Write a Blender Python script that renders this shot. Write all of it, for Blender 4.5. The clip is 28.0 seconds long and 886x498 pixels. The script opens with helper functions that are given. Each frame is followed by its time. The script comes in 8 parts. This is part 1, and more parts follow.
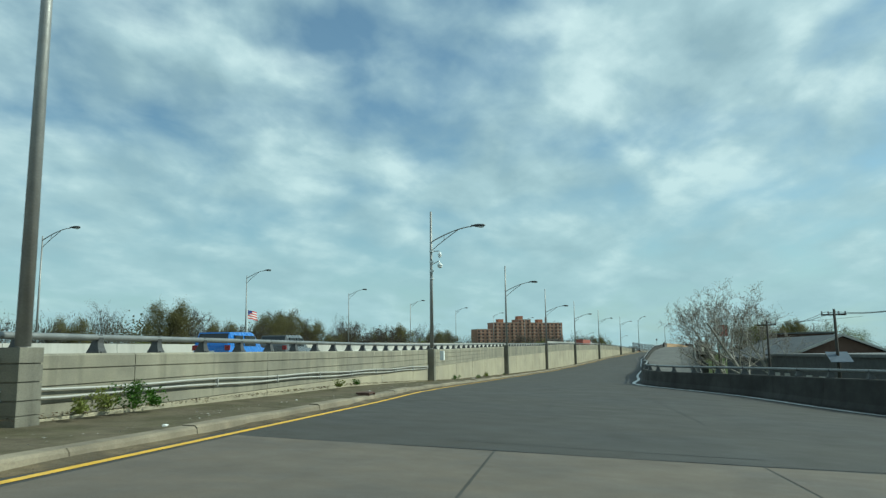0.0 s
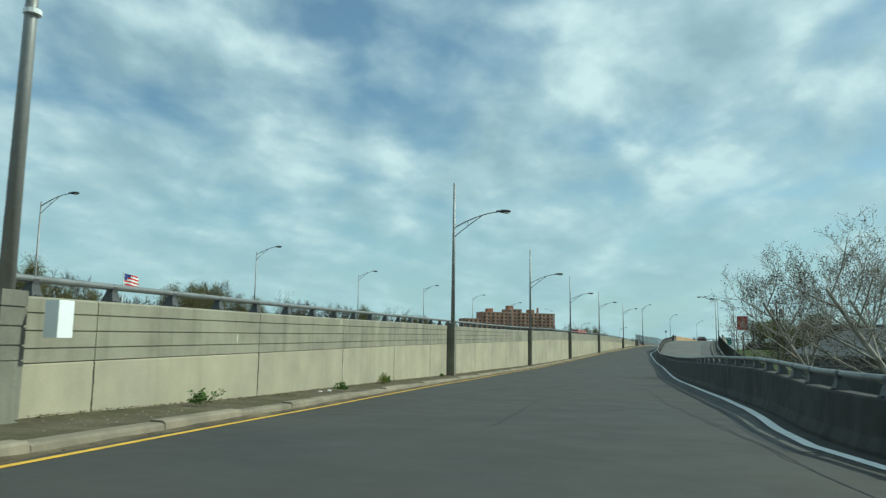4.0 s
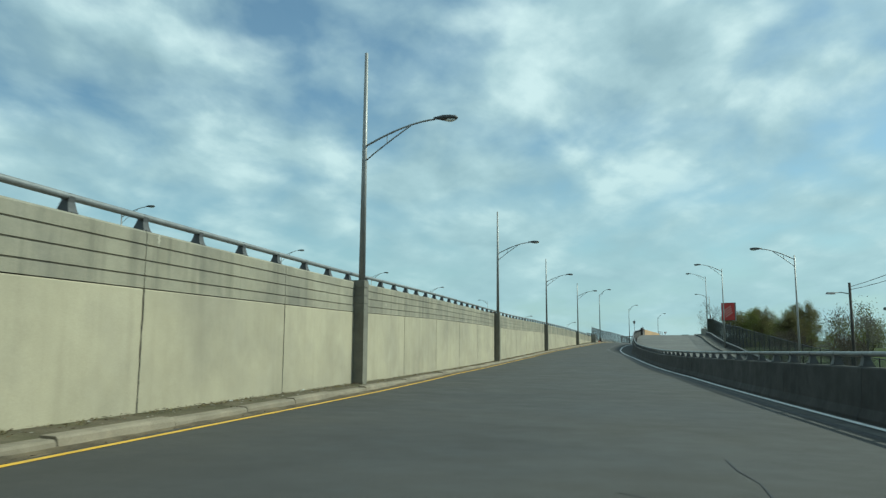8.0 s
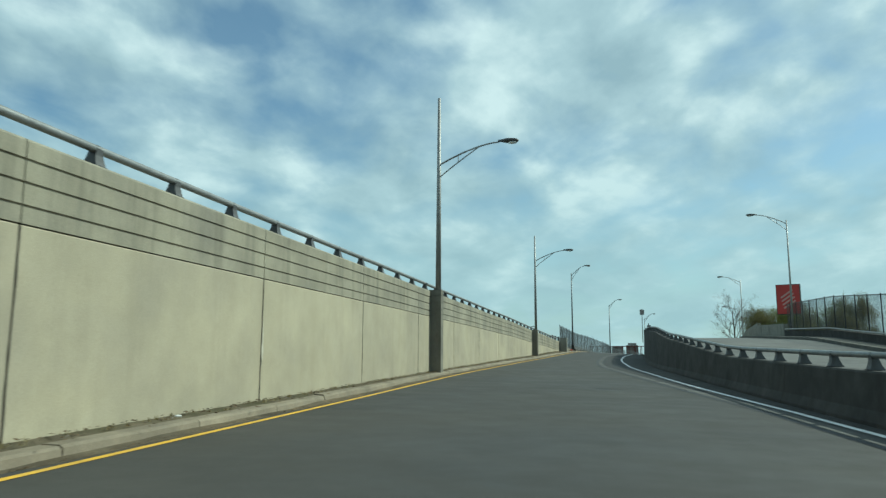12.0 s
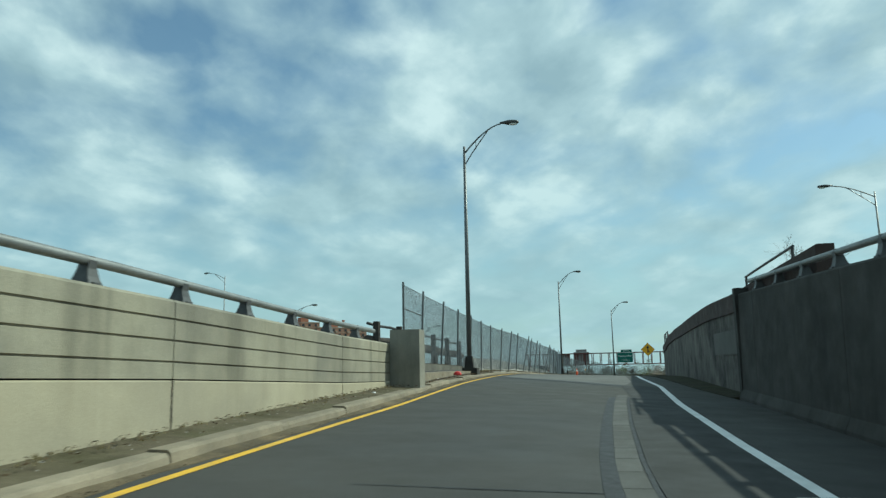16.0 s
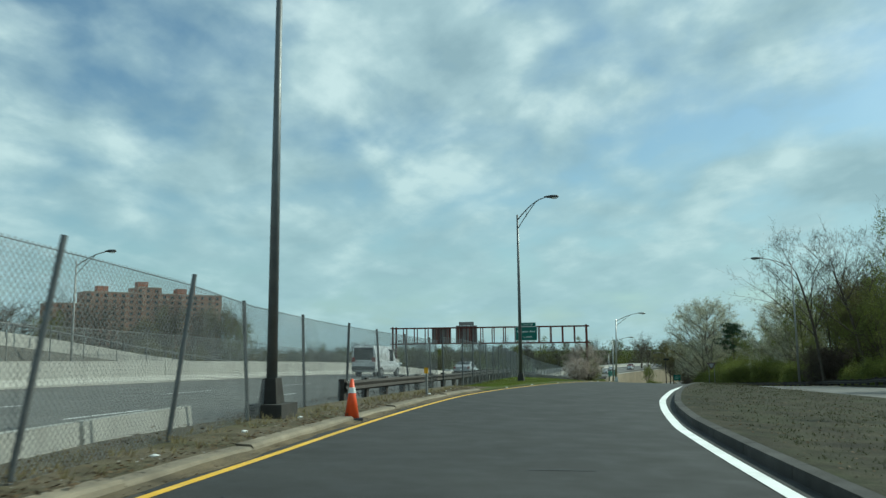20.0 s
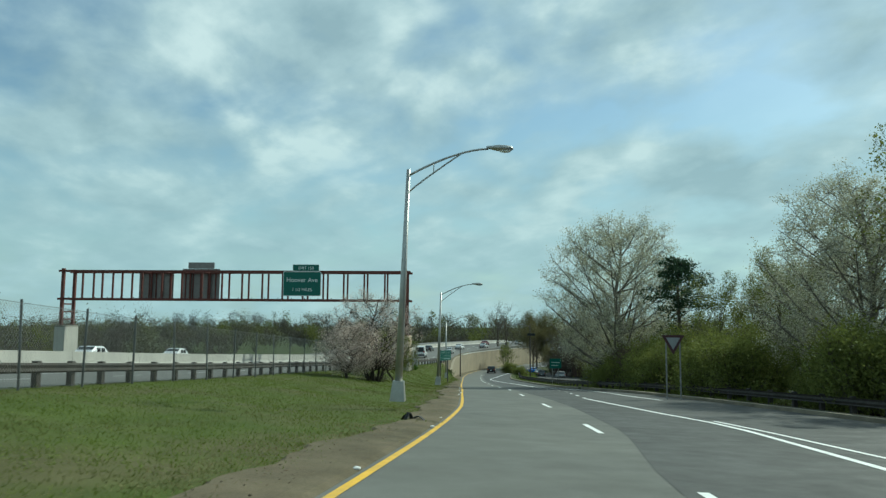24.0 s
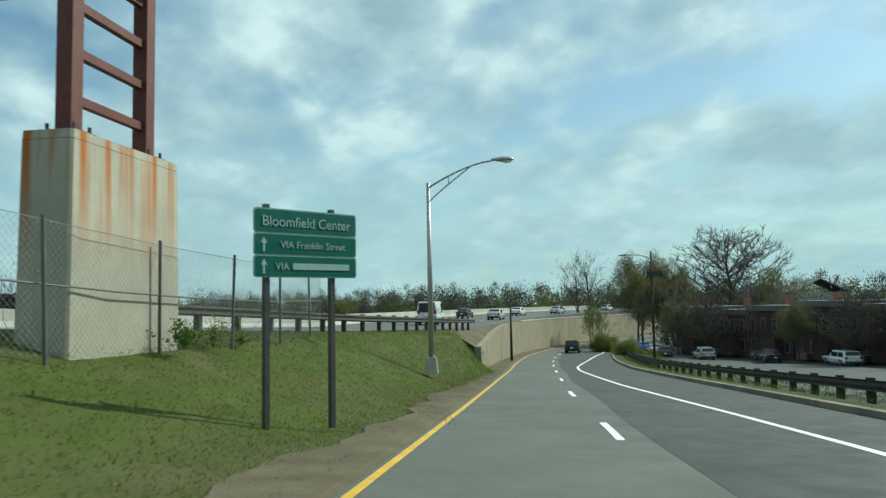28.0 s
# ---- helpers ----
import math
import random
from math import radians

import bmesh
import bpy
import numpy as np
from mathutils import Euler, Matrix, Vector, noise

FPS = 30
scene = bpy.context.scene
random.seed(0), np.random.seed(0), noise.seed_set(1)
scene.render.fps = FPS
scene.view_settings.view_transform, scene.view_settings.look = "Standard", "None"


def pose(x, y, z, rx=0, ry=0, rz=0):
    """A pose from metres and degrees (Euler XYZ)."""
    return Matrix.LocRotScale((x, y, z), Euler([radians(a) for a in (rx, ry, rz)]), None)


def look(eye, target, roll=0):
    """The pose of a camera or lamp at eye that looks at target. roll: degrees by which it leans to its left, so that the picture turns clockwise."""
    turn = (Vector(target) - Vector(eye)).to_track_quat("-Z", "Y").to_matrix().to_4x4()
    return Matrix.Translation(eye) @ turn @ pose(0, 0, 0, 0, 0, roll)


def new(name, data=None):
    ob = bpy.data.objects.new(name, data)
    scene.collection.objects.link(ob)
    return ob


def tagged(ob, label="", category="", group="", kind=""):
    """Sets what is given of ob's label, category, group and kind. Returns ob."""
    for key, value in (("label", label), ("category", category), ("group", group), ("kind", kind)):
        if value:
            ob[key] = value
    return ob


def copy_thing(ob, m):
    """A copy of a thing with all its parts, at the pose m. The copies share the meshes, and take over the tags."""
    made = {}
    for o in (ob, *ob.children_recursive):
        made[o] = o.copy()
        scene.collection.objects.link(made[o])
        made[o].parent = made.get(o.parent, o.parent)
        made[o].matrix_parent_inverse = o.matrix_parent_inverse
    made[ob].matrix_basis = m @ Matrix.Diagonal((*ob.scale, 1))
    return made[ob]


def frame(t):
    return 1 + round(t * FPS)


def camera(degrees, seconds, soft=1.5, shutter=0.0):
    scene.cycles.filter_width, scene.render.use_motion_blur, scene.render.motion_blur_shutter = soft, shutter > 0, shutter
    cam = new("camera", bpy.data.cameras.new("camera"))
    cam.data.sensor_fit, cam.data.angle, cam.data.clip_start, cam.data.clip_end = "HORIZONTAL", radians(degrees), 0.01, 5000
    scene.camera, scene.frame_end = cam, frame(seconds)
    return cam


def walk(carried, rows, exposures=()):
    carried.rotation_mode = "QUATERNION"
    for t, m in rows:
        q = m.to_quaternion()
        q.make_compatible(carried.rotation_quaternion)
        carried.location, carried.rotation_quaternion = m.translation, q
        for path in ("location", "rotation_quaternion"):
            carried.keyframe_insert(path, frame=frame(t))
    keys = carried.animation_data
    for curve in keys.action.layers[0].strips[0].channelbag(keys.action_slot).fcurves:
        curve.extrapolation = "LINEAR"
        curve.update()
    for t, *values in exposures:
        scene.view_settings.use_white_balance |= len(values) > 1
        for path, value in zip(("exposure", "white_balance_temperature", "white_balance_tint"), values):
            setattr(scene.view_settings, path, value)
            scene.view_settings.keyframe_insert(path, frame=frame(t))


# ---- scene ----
# ---------------------------------------------------------------- camera
cam = camera(62.37, 28.0, soft=1.35, shutter=0.1)
PATH = [
    (0.0, 0.000, 0.000, 1.450, 16.500, 8.161, 0.662),
    (0.5, -0.438, 3.570, 1.414, 16.603, 8.240, 0.559),
    (1.0, -0.872, 7.327, 1.370, 16.694, 8.331, 0.445),
    (1.5, -1.366, 11.398, 1.308, 16.787, 8.177, 0.238),
    (2.0, -1.976, 15.802, 1.221, 16.493, 7.605, -0.046),
    (2.5, -2.554, 20.497, 1.178, 16.179, 7.784, -0.160),
    (3.0, -3.178, 25.531, 1.142, 16.026, 7.745, -0.344),
    (3.5, -3.839, 30.860, 1.099, 15.957, 7.584, -0.567),
    (4.0, -4.525, 36.439, 1.034, 15.892, 7.395, -0.782),
    (4.5, -5.226, 42.224, 0.941, 15.753, 7.274, -0.919),
    (5.0, -5.930, 48.171, 0.847, 15.463, 7.315, -0.879),
    (5.5, -6.509, 54.407, 0.778, 15.010, 7.331, -0.922),
    (6.0, -7.118, 60.975, 0.710, 14.294, 7.357, -0.906),
    (6.5, -7.666, 67.919, 0.577, 13.570, 7.359, -0.535),
    (7.0, -8.166, 75.079, 0.450, 12.897, 7.390, -0.353),
    (7.5, -8.581, 82.535, 0.321, 12.229, 7.493, -0.268),
    (8.0, -8.963, 90.245, 0.231, 11.518, 7.583, -0.327),
    (8.5, -9.261, 98.186, 0.159, 10.872, 7.677, -0.493),
    (9.0, -9.510, 106.235, 0.074, 10.348, 7.729, -0.363),
    (9.5, -9.634, 114.656, 0.053, 9.994, 7.872, 0.017),
    (10.0, -9.771, 123.234, 0.038, 9.793, 7.959, 0.293),
    (10.5, -9.963, 131.743, 0.056, 9.501, 8.230, 0.134),
    (11.0, -10.094, 140.506, 0.088, 9.200, 8.416, -0.180),
    (11.5, -10.163, 149.353, 0.163, 8.832, 8.485, -0.389),
    (12.0, -10.072, 158.089, 0.300, 8.514, 8.541, -0.245),
    (12.5, -9.949, 166.867, 0.447, 8.238, 8.589, 0.199),
    (13.0, -9.753, 175.650, 0.640, 7.819, 8.611, 0.495),
    (13.5, -9.468, 184.438, 0.837, 7.291, 8.639, 0.687),
    (14.0, -9.078, 193.235, 0.995, 6.685, 8.706, 0.797),
    (14.5, -8.563, 202.043, 1.143, 6.032, 8.844, 0.819),
    (15.0, -7.909, 210.863, 1.329, 5.364, 9.086, 0.716),
    (15.5, -7.111, 219.681, 1.504, 4.663, 9.173, 0.822),
    (16.0, -6.288, 228.501, 1.756, 3.928, 9.299, 1.094),
    (16.5, -5.366, 237.298, 2.003, 3.032, 9.381, 1.243),
    (17.0, -4.360, 246.140, 2.271, 2.358, 10.005, 1.202),
    (17.5, -3.362, 254.967, 2.491, 1.655, 10.127, 1.034),
    (18.0, -2.182, 263.777, 2.639, 0.562, 9.930, 0.757),
    (18.5, -0.803, 272.553, 2.670, -0.876, 9.182, 0.534),
    (19.0, 0.700, 281.236, 2.574, -1.883, 8.687, 0.661),
    (19.5, 2.338, 289.805, 2.401, -2.798, 8.108, 0.653),
    (20.0, 4.045, 298.386, 2.256, -4.114, 7.320, 0.563),
    (20.5, 6.001, 306.699, 2.001, -6.333, 7.123, 0.356),
    (21.0, 8.353, 315.022, 1.897, -9.470, 6.992, -0.246),
    (21.5, 11.231, 323.338, 1.742, -12.233, 6.724, -0.889),
    (22.0, 14.330, 331.584, 1.524, -14.113, 6.339, -1.048),
    (22.5, 17.571, 339.812, 1.235, -15.209, 5.932, -0.930),
    (23.0, 20.871, 348.075, 0.867, -15.620, 5.595, -0.703),
    (23.5, 24.152, 356.424, 0.413, -15.444, 5.422, -0.496),
    (24.0, 27.331, 364.912, -0.137, -14.779, 5.506, -0.411),
    (24.5, 30.494, 373.468, -0.771, -13.844, 5.464, 0.135),
    (25.0, 33.728, 382.234, -1.434, -12.432, 5.799, 0.295),
    (25.5, 36.593, 391.158, -1.993, -11.155, 5.738, -0.316),
    (26.0, 39.317, 400.222, -2.588, -10.421, 5.056, -0.187),
    (26.5, 42.098, 409.446, -3.234, -9.990, 4.776, 0.709),
    (27.0, 44.799, 418.735, -3.970, -9.763, 4.549, 1.250),
    (27.5, 47.685, 428.106, -4.718, -9.508, 4.147, 1.180),
    (28.0, 50.481, 437.470, -5.421, -9.297, 3.996, 0.986),
]
EXPO = ((0.0, -0.22, 5820, -13), (10.0, -0.18, 5820, -13), (17.0, -0.22, 5820, -13), (20.0, -0.29, 5830, -13), (24.7, -0.26, 5880, -13), (26.0, -0.1, 5880, -13), (28.0, -0.14, 5880, -13))
walk(cam, [(t, pose(x, y, z, 90 + p, r, w)) for t, x, y, z, w, p, r in PATH], EXPO)

# ---------------------------------------------------------------- sky and sun
SUN_AZ, SUN_EL = radians(68), radians(40)
world = bpy.data.worlds.new("sky")
scene.world = world
world.use_nodes = True
wn, wl = world.node_tree.nodes, world.node_tree.links
wn.clear()


def wnode(kind, **values):
    n = wn.new(kind)
    for k, v in values.items():
        if k in n.inputs:
            n.inputs[k].default_value = v
    return n


def wmath(op, a, b=None, c=None):
    n = wn.new("ShaderNodeMath")
    n.operation = op
    for i, v in enumerate((a, b, c)):
        if v is None:
            continue
        if isinstance(v, (int, float)):
            n.inputs[i].default_value = v
        else:
            wl.new(v, n.inputs[i])
    return n.outputs[0]


sky = wn.new("ShaderNodeTexSky")
sky.sky_type, sky.sun_disc = "NISHITA", False
sky.sun_elevation, sky.sun_rotation = SUN_EL, SUN_AZ
sky.air_density, sky.dust_density, sky.ozone_density = 1.0, 1.2, 1.5
direction = wn.new("ShaderNodeTexCoord").outputs["Generated"]
split = wn.new("ShaderNodeSeparateXYZ")
wl.new(direction, split.inputs[0])
lift = wmath("ADD", wmath("MAXIMUM", split.outputs[2], 0.0), 0.27)
flat = wn.new("ShaderNodeCombineXYZ")
wl.new(wmath("DIVIDE", split.outputs[0], lift), flat.inputs[0])
wl.new(wmath("DIVIDE", split.outputs[1], lift), flat.inputs[1])


def cloud_noise(scale, detail, rough, shift, stretch=(1, 1, 1), turn=0.0, distort=0.0):
    m = wn.new("ShaderNodeMapping")
    m.inputs["Location"].default_value = shift
    m.inputs["Rotation"].default_value = (0, 0, turn)
    m.inputs["Scale"].default_value = stretch
    wl.new(flat.outputs[0], m.inputs[0])
    n = wnode("ShaderNodeTexNoise", Scale=scale, Detail=detail, Roughness=rough, Distortion=distort)
    wl.new(m.outputs[0], n.inputs["Vector"])
    return n.outputs["Fac"]


def ramp(fac, stops):
    r = wn.new("ShaderNodeValToRGB")
    wl.new(fac, r.inputs[0])
    while len(r.color_ramp.elements) < len(stops):
        r.color_ramp.elements.new(0.5)
    for e, (p, c) in zip(r.color_ramp.elements, stops):
        e.position, e.color = p, (c if isinstance(c, tuple) else (c, c, c, 1))
    return r.outputs[0]


def bell(x, y, cx, cy, wx, wy):
    """A soft hump in the cloud layer's plane, 1 in its middle."""
    u, v = wmath("DIVIDE", wmath("SUBTRACT", x, cx), wx), wmath("DIVIDE", wmath("SUBTRACT", y, cy), wy)
    return wmath("POWER", 2.718, wmath("MULTIPLY", wmath("ADD", wmath("MULTIPLY", u, u), wmath("MULTIPLY", v, v)), -1.0))


over = wn.new("ShaderNodeSeparateXYZ")
wl.new(flat.outputs[0], over.inputs[0])
px, py = over.outputs[0], over.outputs[1]
# along and across a clear lane between two cloud fields
along, across = wmath("SUBTRACT", wmath("MULTIPLY", px, 0.76), wmath("MULTIPLY", py, 0.65)), wmath("ADD", wmath("MULTIPLY", px, 0.65), wmath("MULTIPLY", py, 0.76))
lane_gap = bell(along, across, -0.25, 1.81, 0.55, 0.11)
left_gap = bell(px, py, -0.5, 1.28, 0.42, 0.26)
bank = bell(px, py, 0.22, 1.5, 0.42, 0.24)
near_bank = bell(px, py, 1.25, 1.75, 0.3, 0.14)


def cover_at(dx, dy):
    big = cloud_noise(1.9, 3, 0.5, (3.1 + dx, 0.4 + dy, 0), (1.0, 0.9, 1), 0.5, 0.1)
    puffs = cloud_noise(4.6, 8, 0.5, (0.3 + dx, 1.7 + dy, 0), (1.0, 0.8, 1), 0.75, 0.2)
    return wmath("ADD", wmath("MULTIPLY", big, 0.45), wmath("MULTIPLY", puffs, 0.55))


cover, sunward = cover_at(0, 0), cover_at(0.06, 0.03)
field = wmath("ADD", wmath("SUBTRACT", wmath("SUBTRACT", cover, wmath("MULTIPLY", lane_gap, 0.14)), wmath("MULTIPLY", left_gap, 0.035)), wmath("ADD", wmath("MULTIPLY", bank, 0.075), wmath("MULTIPLY", near_bank, 0.1)))
mask = ramp(field, ((0.36, 0.12), (0.46, 0.6), (0.56, 0.98)))
relief = wmath("MULTIPLY", wmath("SUBTRACT", cover, sunward), 0.9)
tone = wmath("ADD", cloud_noise(3.2, 8, 0.54, (7.3, 3.3, 0), (1.0, 0.75, 1), 0.75, 0.15), wmath("ADD", relief, wmath("MULTIPLY", bank, 0.08)))
shade = ramp(tone, ((0.36, (0.42, 0.53, 0.605, 1)), (0.54, (0.585, 0.695, 0.76, 1)), (0.70, (0.86, 0.93, 0.96, 1))))
sky_col = wn.new("ShaderNodeMixRGB")
sky_col.blend_type = "MULTIPLY"
sky_col.inputs[0].default_value = 1.0
wl.new(sky.outputs[0], sky_col.inputs[1])
sky_col.inputs[2].default_value = (0.122, 0.131, 0.129, 1)
cloud_mix = wn.new("ShaderNodeMixRGB")
wl.new(mask, cloud_mix.inputs[0])
wl.new(sky_col.outputs[0], cloud_mix.inputs[1])
wl.new(shade, cloud_mix.inputs[2])
# a pale band of haze low over the horizon
low = ramp(split.outputs[2], ((0.0, 0.75), (0.30, 0.0)))
haze = wn.new("ShaderNodeMixRGB")
wl.new(low, haze.inputs[0])
wl.new(cloud_mix.outputs[0], haze.inputs[1])
haze.inputs[2].default_value = (0.53, 0.69, 0.735, 1)
back = wnode("ShaderNodeBackground", Strength=1.0)
wl.new(haze.outputs[0], back.inputs[0])
world_out = wn.new("ShaderNodeOutputWorld")
wl.new(back.outputs[0], world_out.inputs[0])

sun = new("sun", bpy.data.lights.new("sun", "SUN"))
sun.data.energy, sun.data.angle, sun.data.color = 4.8, radians(0.8), (1.0, 0.93, 0.82)
sun.matrix_world = look((0, 0, 60), (-math.sin(SUN_AZ) * 60, -math.cos(SUN_AZ) * 60, 60 - 60 * math.tan(SUN_EL)))


# ---------------------------------------------------------------- materials
def material(name, base, rough=0.8, metal=0.0, vary=0.25, scale=2.0, grain=30.0, bump=0.2, stain=None, stain_scale=0.6, stain_amount=0.5, per_object=0.0, streak=0.0):
    """A surface with broad blotches, fine grain and relief, at real size. stain: a second colour in cloudy patches; streak: runs down upright faces."""
    m = bpy.data.materials.new(name)
    m.use_nodes = True
    nt = m.node_tree
    n, l = nt.nodes, nt.links
    bsdf = n["Principled BSDF"]
    bsdf.inputs["Roughness"].default_value, bsdf.inputs["Metallic"].default_value = rough, metal
    if rough >= 0.95:
        bsdf.inputs["Specular IOR Level"].default_value = 0.15
    geo = n.new("ShaderNodeNewGeometry")

    def tex(s, detail, stretch=None):
        t = n.new("ShaderNodeTexNoise")
        t.inputs["Scale"].default_value, t.inputs["Detail"].default_value, t.inputs["Roughness"].default_value = s, detail, 0.6
        if stretch:
            mp = n.new("ShaderNodeMapping")
            mp.inputs["Scale"].default_value = stretch
            l.new(geo.outputs["Position"], mp.inputs[0])
            l.new(mp.outputs[0], t.inputs["Vector"])
        else:
            l.new(geo.outputs["Position"], t.inputs["Vector"])
        return t.outputs["Fac"]

    def mixed(fac, a, b, kind="MIX"):
        x = n.new("ShaderNodeMixRGB")
        x.blend_type = kind
        for i, v in enumerate((fac, a, b)):
            if isinstance(v, (int, float)):
                x.inputs[i].default_value = v
            elif isinstance(v, tuple):
                x.inputs[i].default_value = (*v, 1)
            else:
                l.new(v, x.inputs[i])
        return x.outputs[0]

    def spread(v, lo, hi, a, b):
        r = n.new("ShaderNodeMapRange")
        r.inputs[1].default_value, r.inputs[2].default_value, r.inputs[3].default_value, r.inputs[4].default_value = lo, hi, a, b
        l.new(v, r.inputs[0])
        return r.outputs[0]

    col = base
    if stain:
        col = mixed(spread(tex(stain_scale, 5), 0.42, 0.66, 0.0, stain_amount), base, stain)
    if streak:
        col = mixed(spread(tex(1.0, 5, (2.2, 2.2, 0.16)), 0.5, 0.72, 0.0, streak), col, tuple(c * 0.45 for c in base))
    tone = mixed(1.0, spread(tex(scale, 4), 0.3, 0.7, 1 - vary, 1 + vary * 0.6), spread(tex(grain, 3), 0.25, 0.75, 1 - vary * 0.7, 1 + vary * 0.7), "MULTIPLY")
    col = mixed(1.0, col, tone, "MULTIPLY")
    if per_object:
        info = n.new("ShaderNodeObjectInfo")
        col = mixed(1.0, col, spread(info.outputs["Random"], 0, 1, 1 - per_object, 1 + per_object), "MULTIPLY")
    l.new(col, bsdf.inputs["Base Color"])
    l.new(spread(tex(scale * 3, 3), 0.3, 0.7, max(rough - 0.12, 0.02), min(rough + 0.1, 1)), bsdf.inputs["Roughness"])
    if bump:
        b = n.new("ShaderNodeBump")
        b.inputs["Strength"].default_value, b.inputs["Distance"].default_value = bump, 0.02
        l.new(tex(grain * 1.3, 4), b.inputs["Height"])
        l.new(b.outputs[0], bsdf.inputs["Normal"])
    return m


def leaf_material(name, dark, light):
    m = material(name, light, 0.65, 0, 0.3, 1.5, 20, 0)
    n, l = m.node_tree.nodes, m.node_tree.links
    bsdf = n["Principled BSDF"]
    bsdf.inputs["Specular IOR Level"].default_value = 0.12
    geo = n.new("ShaderNodeNewGeometry")
    x = n.new("ShaderNodeMixRGB")
    l.new(geo.outputs["Random Per Island"], x.inputs[0])
    x.inputs[1].default_value, x.inputs[2].default_value = (*dark, 1), (*light, 1)
    l.new(x.outputs[0], bsdf.inputs["Base Color"])
    back_light = n.new("ShaderNodeBsdfTranslucent")
    l.new(x.outputs[0], back_light.inputs[0])
    add = n.new("ShaderNodeMixShader")
    add.inputs[0].default_value = 0.35
    l.new(bsdf.outputs[0], add.inputs[1])
    l.new(back_light.outputs[0], add.inputs[2])
    l.new(add.outputs[0], n["Material Output"].inputs[0])
    return m


ASPHALT = material("asphalt", (0.044, 0.041, 0.0345), 0.85, 0, 0.22, 0.35, 45, 0.25, (0.039, 0.04, 0.04), 0.12, 0.7)
ASPHALT_PALE = material("pale_asphalt", (0.115, 0.115, 0.10), 0.85, 0, 0.16, 0.4, 45, 0.25, (0.095, 0.095, 0.085), 0.15, 0.7)
ASPHALT_OLD = material("worn_asphalt", (0.12, 0.117, 0.106), 0.85, 0, 0.2, 0.5, 40, 0.25, (0.075, 0.072, 0.068), 0.2, 0.7)
ASPHALT_DARK = material("dark_asphalt", (0.052, 0.052, 0.05), 0.8, 0, 0.22, 0.5, 45, 0.25, (0.042, 0.042, 0.04), 0.2, 0.6)
TAR = material("tar_seal", (0.02, 0.02, 0.022), 0.7, 0, 0.3, 3, 30, 0.2)
GUTTER_BLOCK = material("gutter_concrete", (0.085, 0.083, 0.075), 0.88, 0, 0.2, 0.8, 35, 0.2, (0.06, 0.058, 0.053), 0.6, 0.6, 0.12)
CONCRETE_SLAB = material("concrete_slab", (0.115, 0.095, 0.072), 0.85, 0, 0.2, 0.7, 35, 0.2, (0.09, 0.08, 0.07), 0.5, 0.7)
WALL = material("wall_concrete", (0.375, 0.335, 0.238), 0.88, 0, 0.14, 0.6, 40, 0.25, (0.29, 0.262, 0.198), 0.35, 0.7, 0.03, 0.18)
WALL_CAP = material("weathered_concrete", (0.27, 0.255, 0.21), 0.9, 0, 0.2, 0.9, 40, 0.35, (0.16, 0.155, 0.13), 0.5, 0.6, 0.03, 0.6)
KERB = material("kerb_concrete", (0.245, 0.208, 0.148), 0.9, 0, 0.25, 1.2, 40, 0.4, (0.15, 0.125, 0.09), 0.8, 0.7, 0.1)
WALK = material("gritty_verge", (0.125, 0.105, 0.072), 0.95, 0, 0.3, 1.5, 45, 0.6, (0.08, 0.075, 0.04), 0.9, 0.9)
# Shade on the parapet and island kerb is put into this dark tone.
DARK_WALL = material("shade_dark_concrete", (0.05, 0.047, 0.042), 0.9, 0, 0.3, 0.7, 35, 0.35, (0.025, 0.023, 0.02), 0.5, 0.8, 0.03, 0.6)
PALE_WALL = material("pale_concrete", (0.46, 0.445, 0.40), 0.85, 0, 0.12, 0.8, 40, 0.2, (0.3, 0.29, 0.26), 0.4, 0.6, 0.04, 0.3)
STEEL = material("galvanised_steel", (0.42, 0.42, 0.40), 0.45, 0.75, 0.15, 2, 40, 0.1)
DULL_STEEL = material("weathered_pole_steel", (0.30, 0.295, 0.28), 0.55, 0.5, 0.15, 2, 30, 0.1)
DARK_STEEL = material("dark_bracket_steel", (0.085, 0.085, 0.085), 0.55, 0.4, 0.2, 3, 30, 0.1)
RAIL = material("guard_pipe_steel", (0.23, 0.235, 0.23), 0.5, 0.5, 0.2, 2, 30, 0.1)
YELLOW = material("yellow_line_paint", (0.72, 0.42, 0.03), 0.75, 0, 0.18, 2.0, 60, 0.2, (0.45, 0.30, 0.08), 2.5, 0.5)
WHITE_LINE = material("white_line_paint", (0.82, 0.82, 0.80), 0.75, 0, 0.12, 2.0, 60, 0.2, (0.56, 0.56, 0.54), 2.5, 0.35)
GRASS_SOIL = material("turf_ground", (0.05, 0.075, 0.02), 0.95, 0, 0.35, 0.9, 20, 0.6, (0.09, 0.08, 0.035), 0.35, 0.55)
EARTH = material("dry_earth", (0.145, 0.118, 0.078), 0.95, 0, 0.3, 0.8, 30, 0.6, (0.085, 0.075, 0.045), 0.5, 0.7)
MULCH = material("leaf_litter", (0.044, 0.039, 0.024), 0.95, 0, 0.5, 1.3, 25, 0.7, (0.04, 0.047, 0.021), 0.6, 0.6)
FENCE_STEEL = material("fence_post_steel", (0.15, 0.155, 0.155), 0.5, 0.5, 0.2, 2, 30, 0.1)
DARK_STREAK = material("streaked_concrete", (0.165, 0.152, 0.134), 0.9, 0, 0.3, 0.8, 35, 0.35, (0.028, 0.025, 0.022), 0.6, 0.9, 0.05, 1.0)
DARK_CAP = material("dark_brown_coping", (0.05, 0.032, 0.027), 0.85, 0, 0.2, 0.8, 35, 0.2)
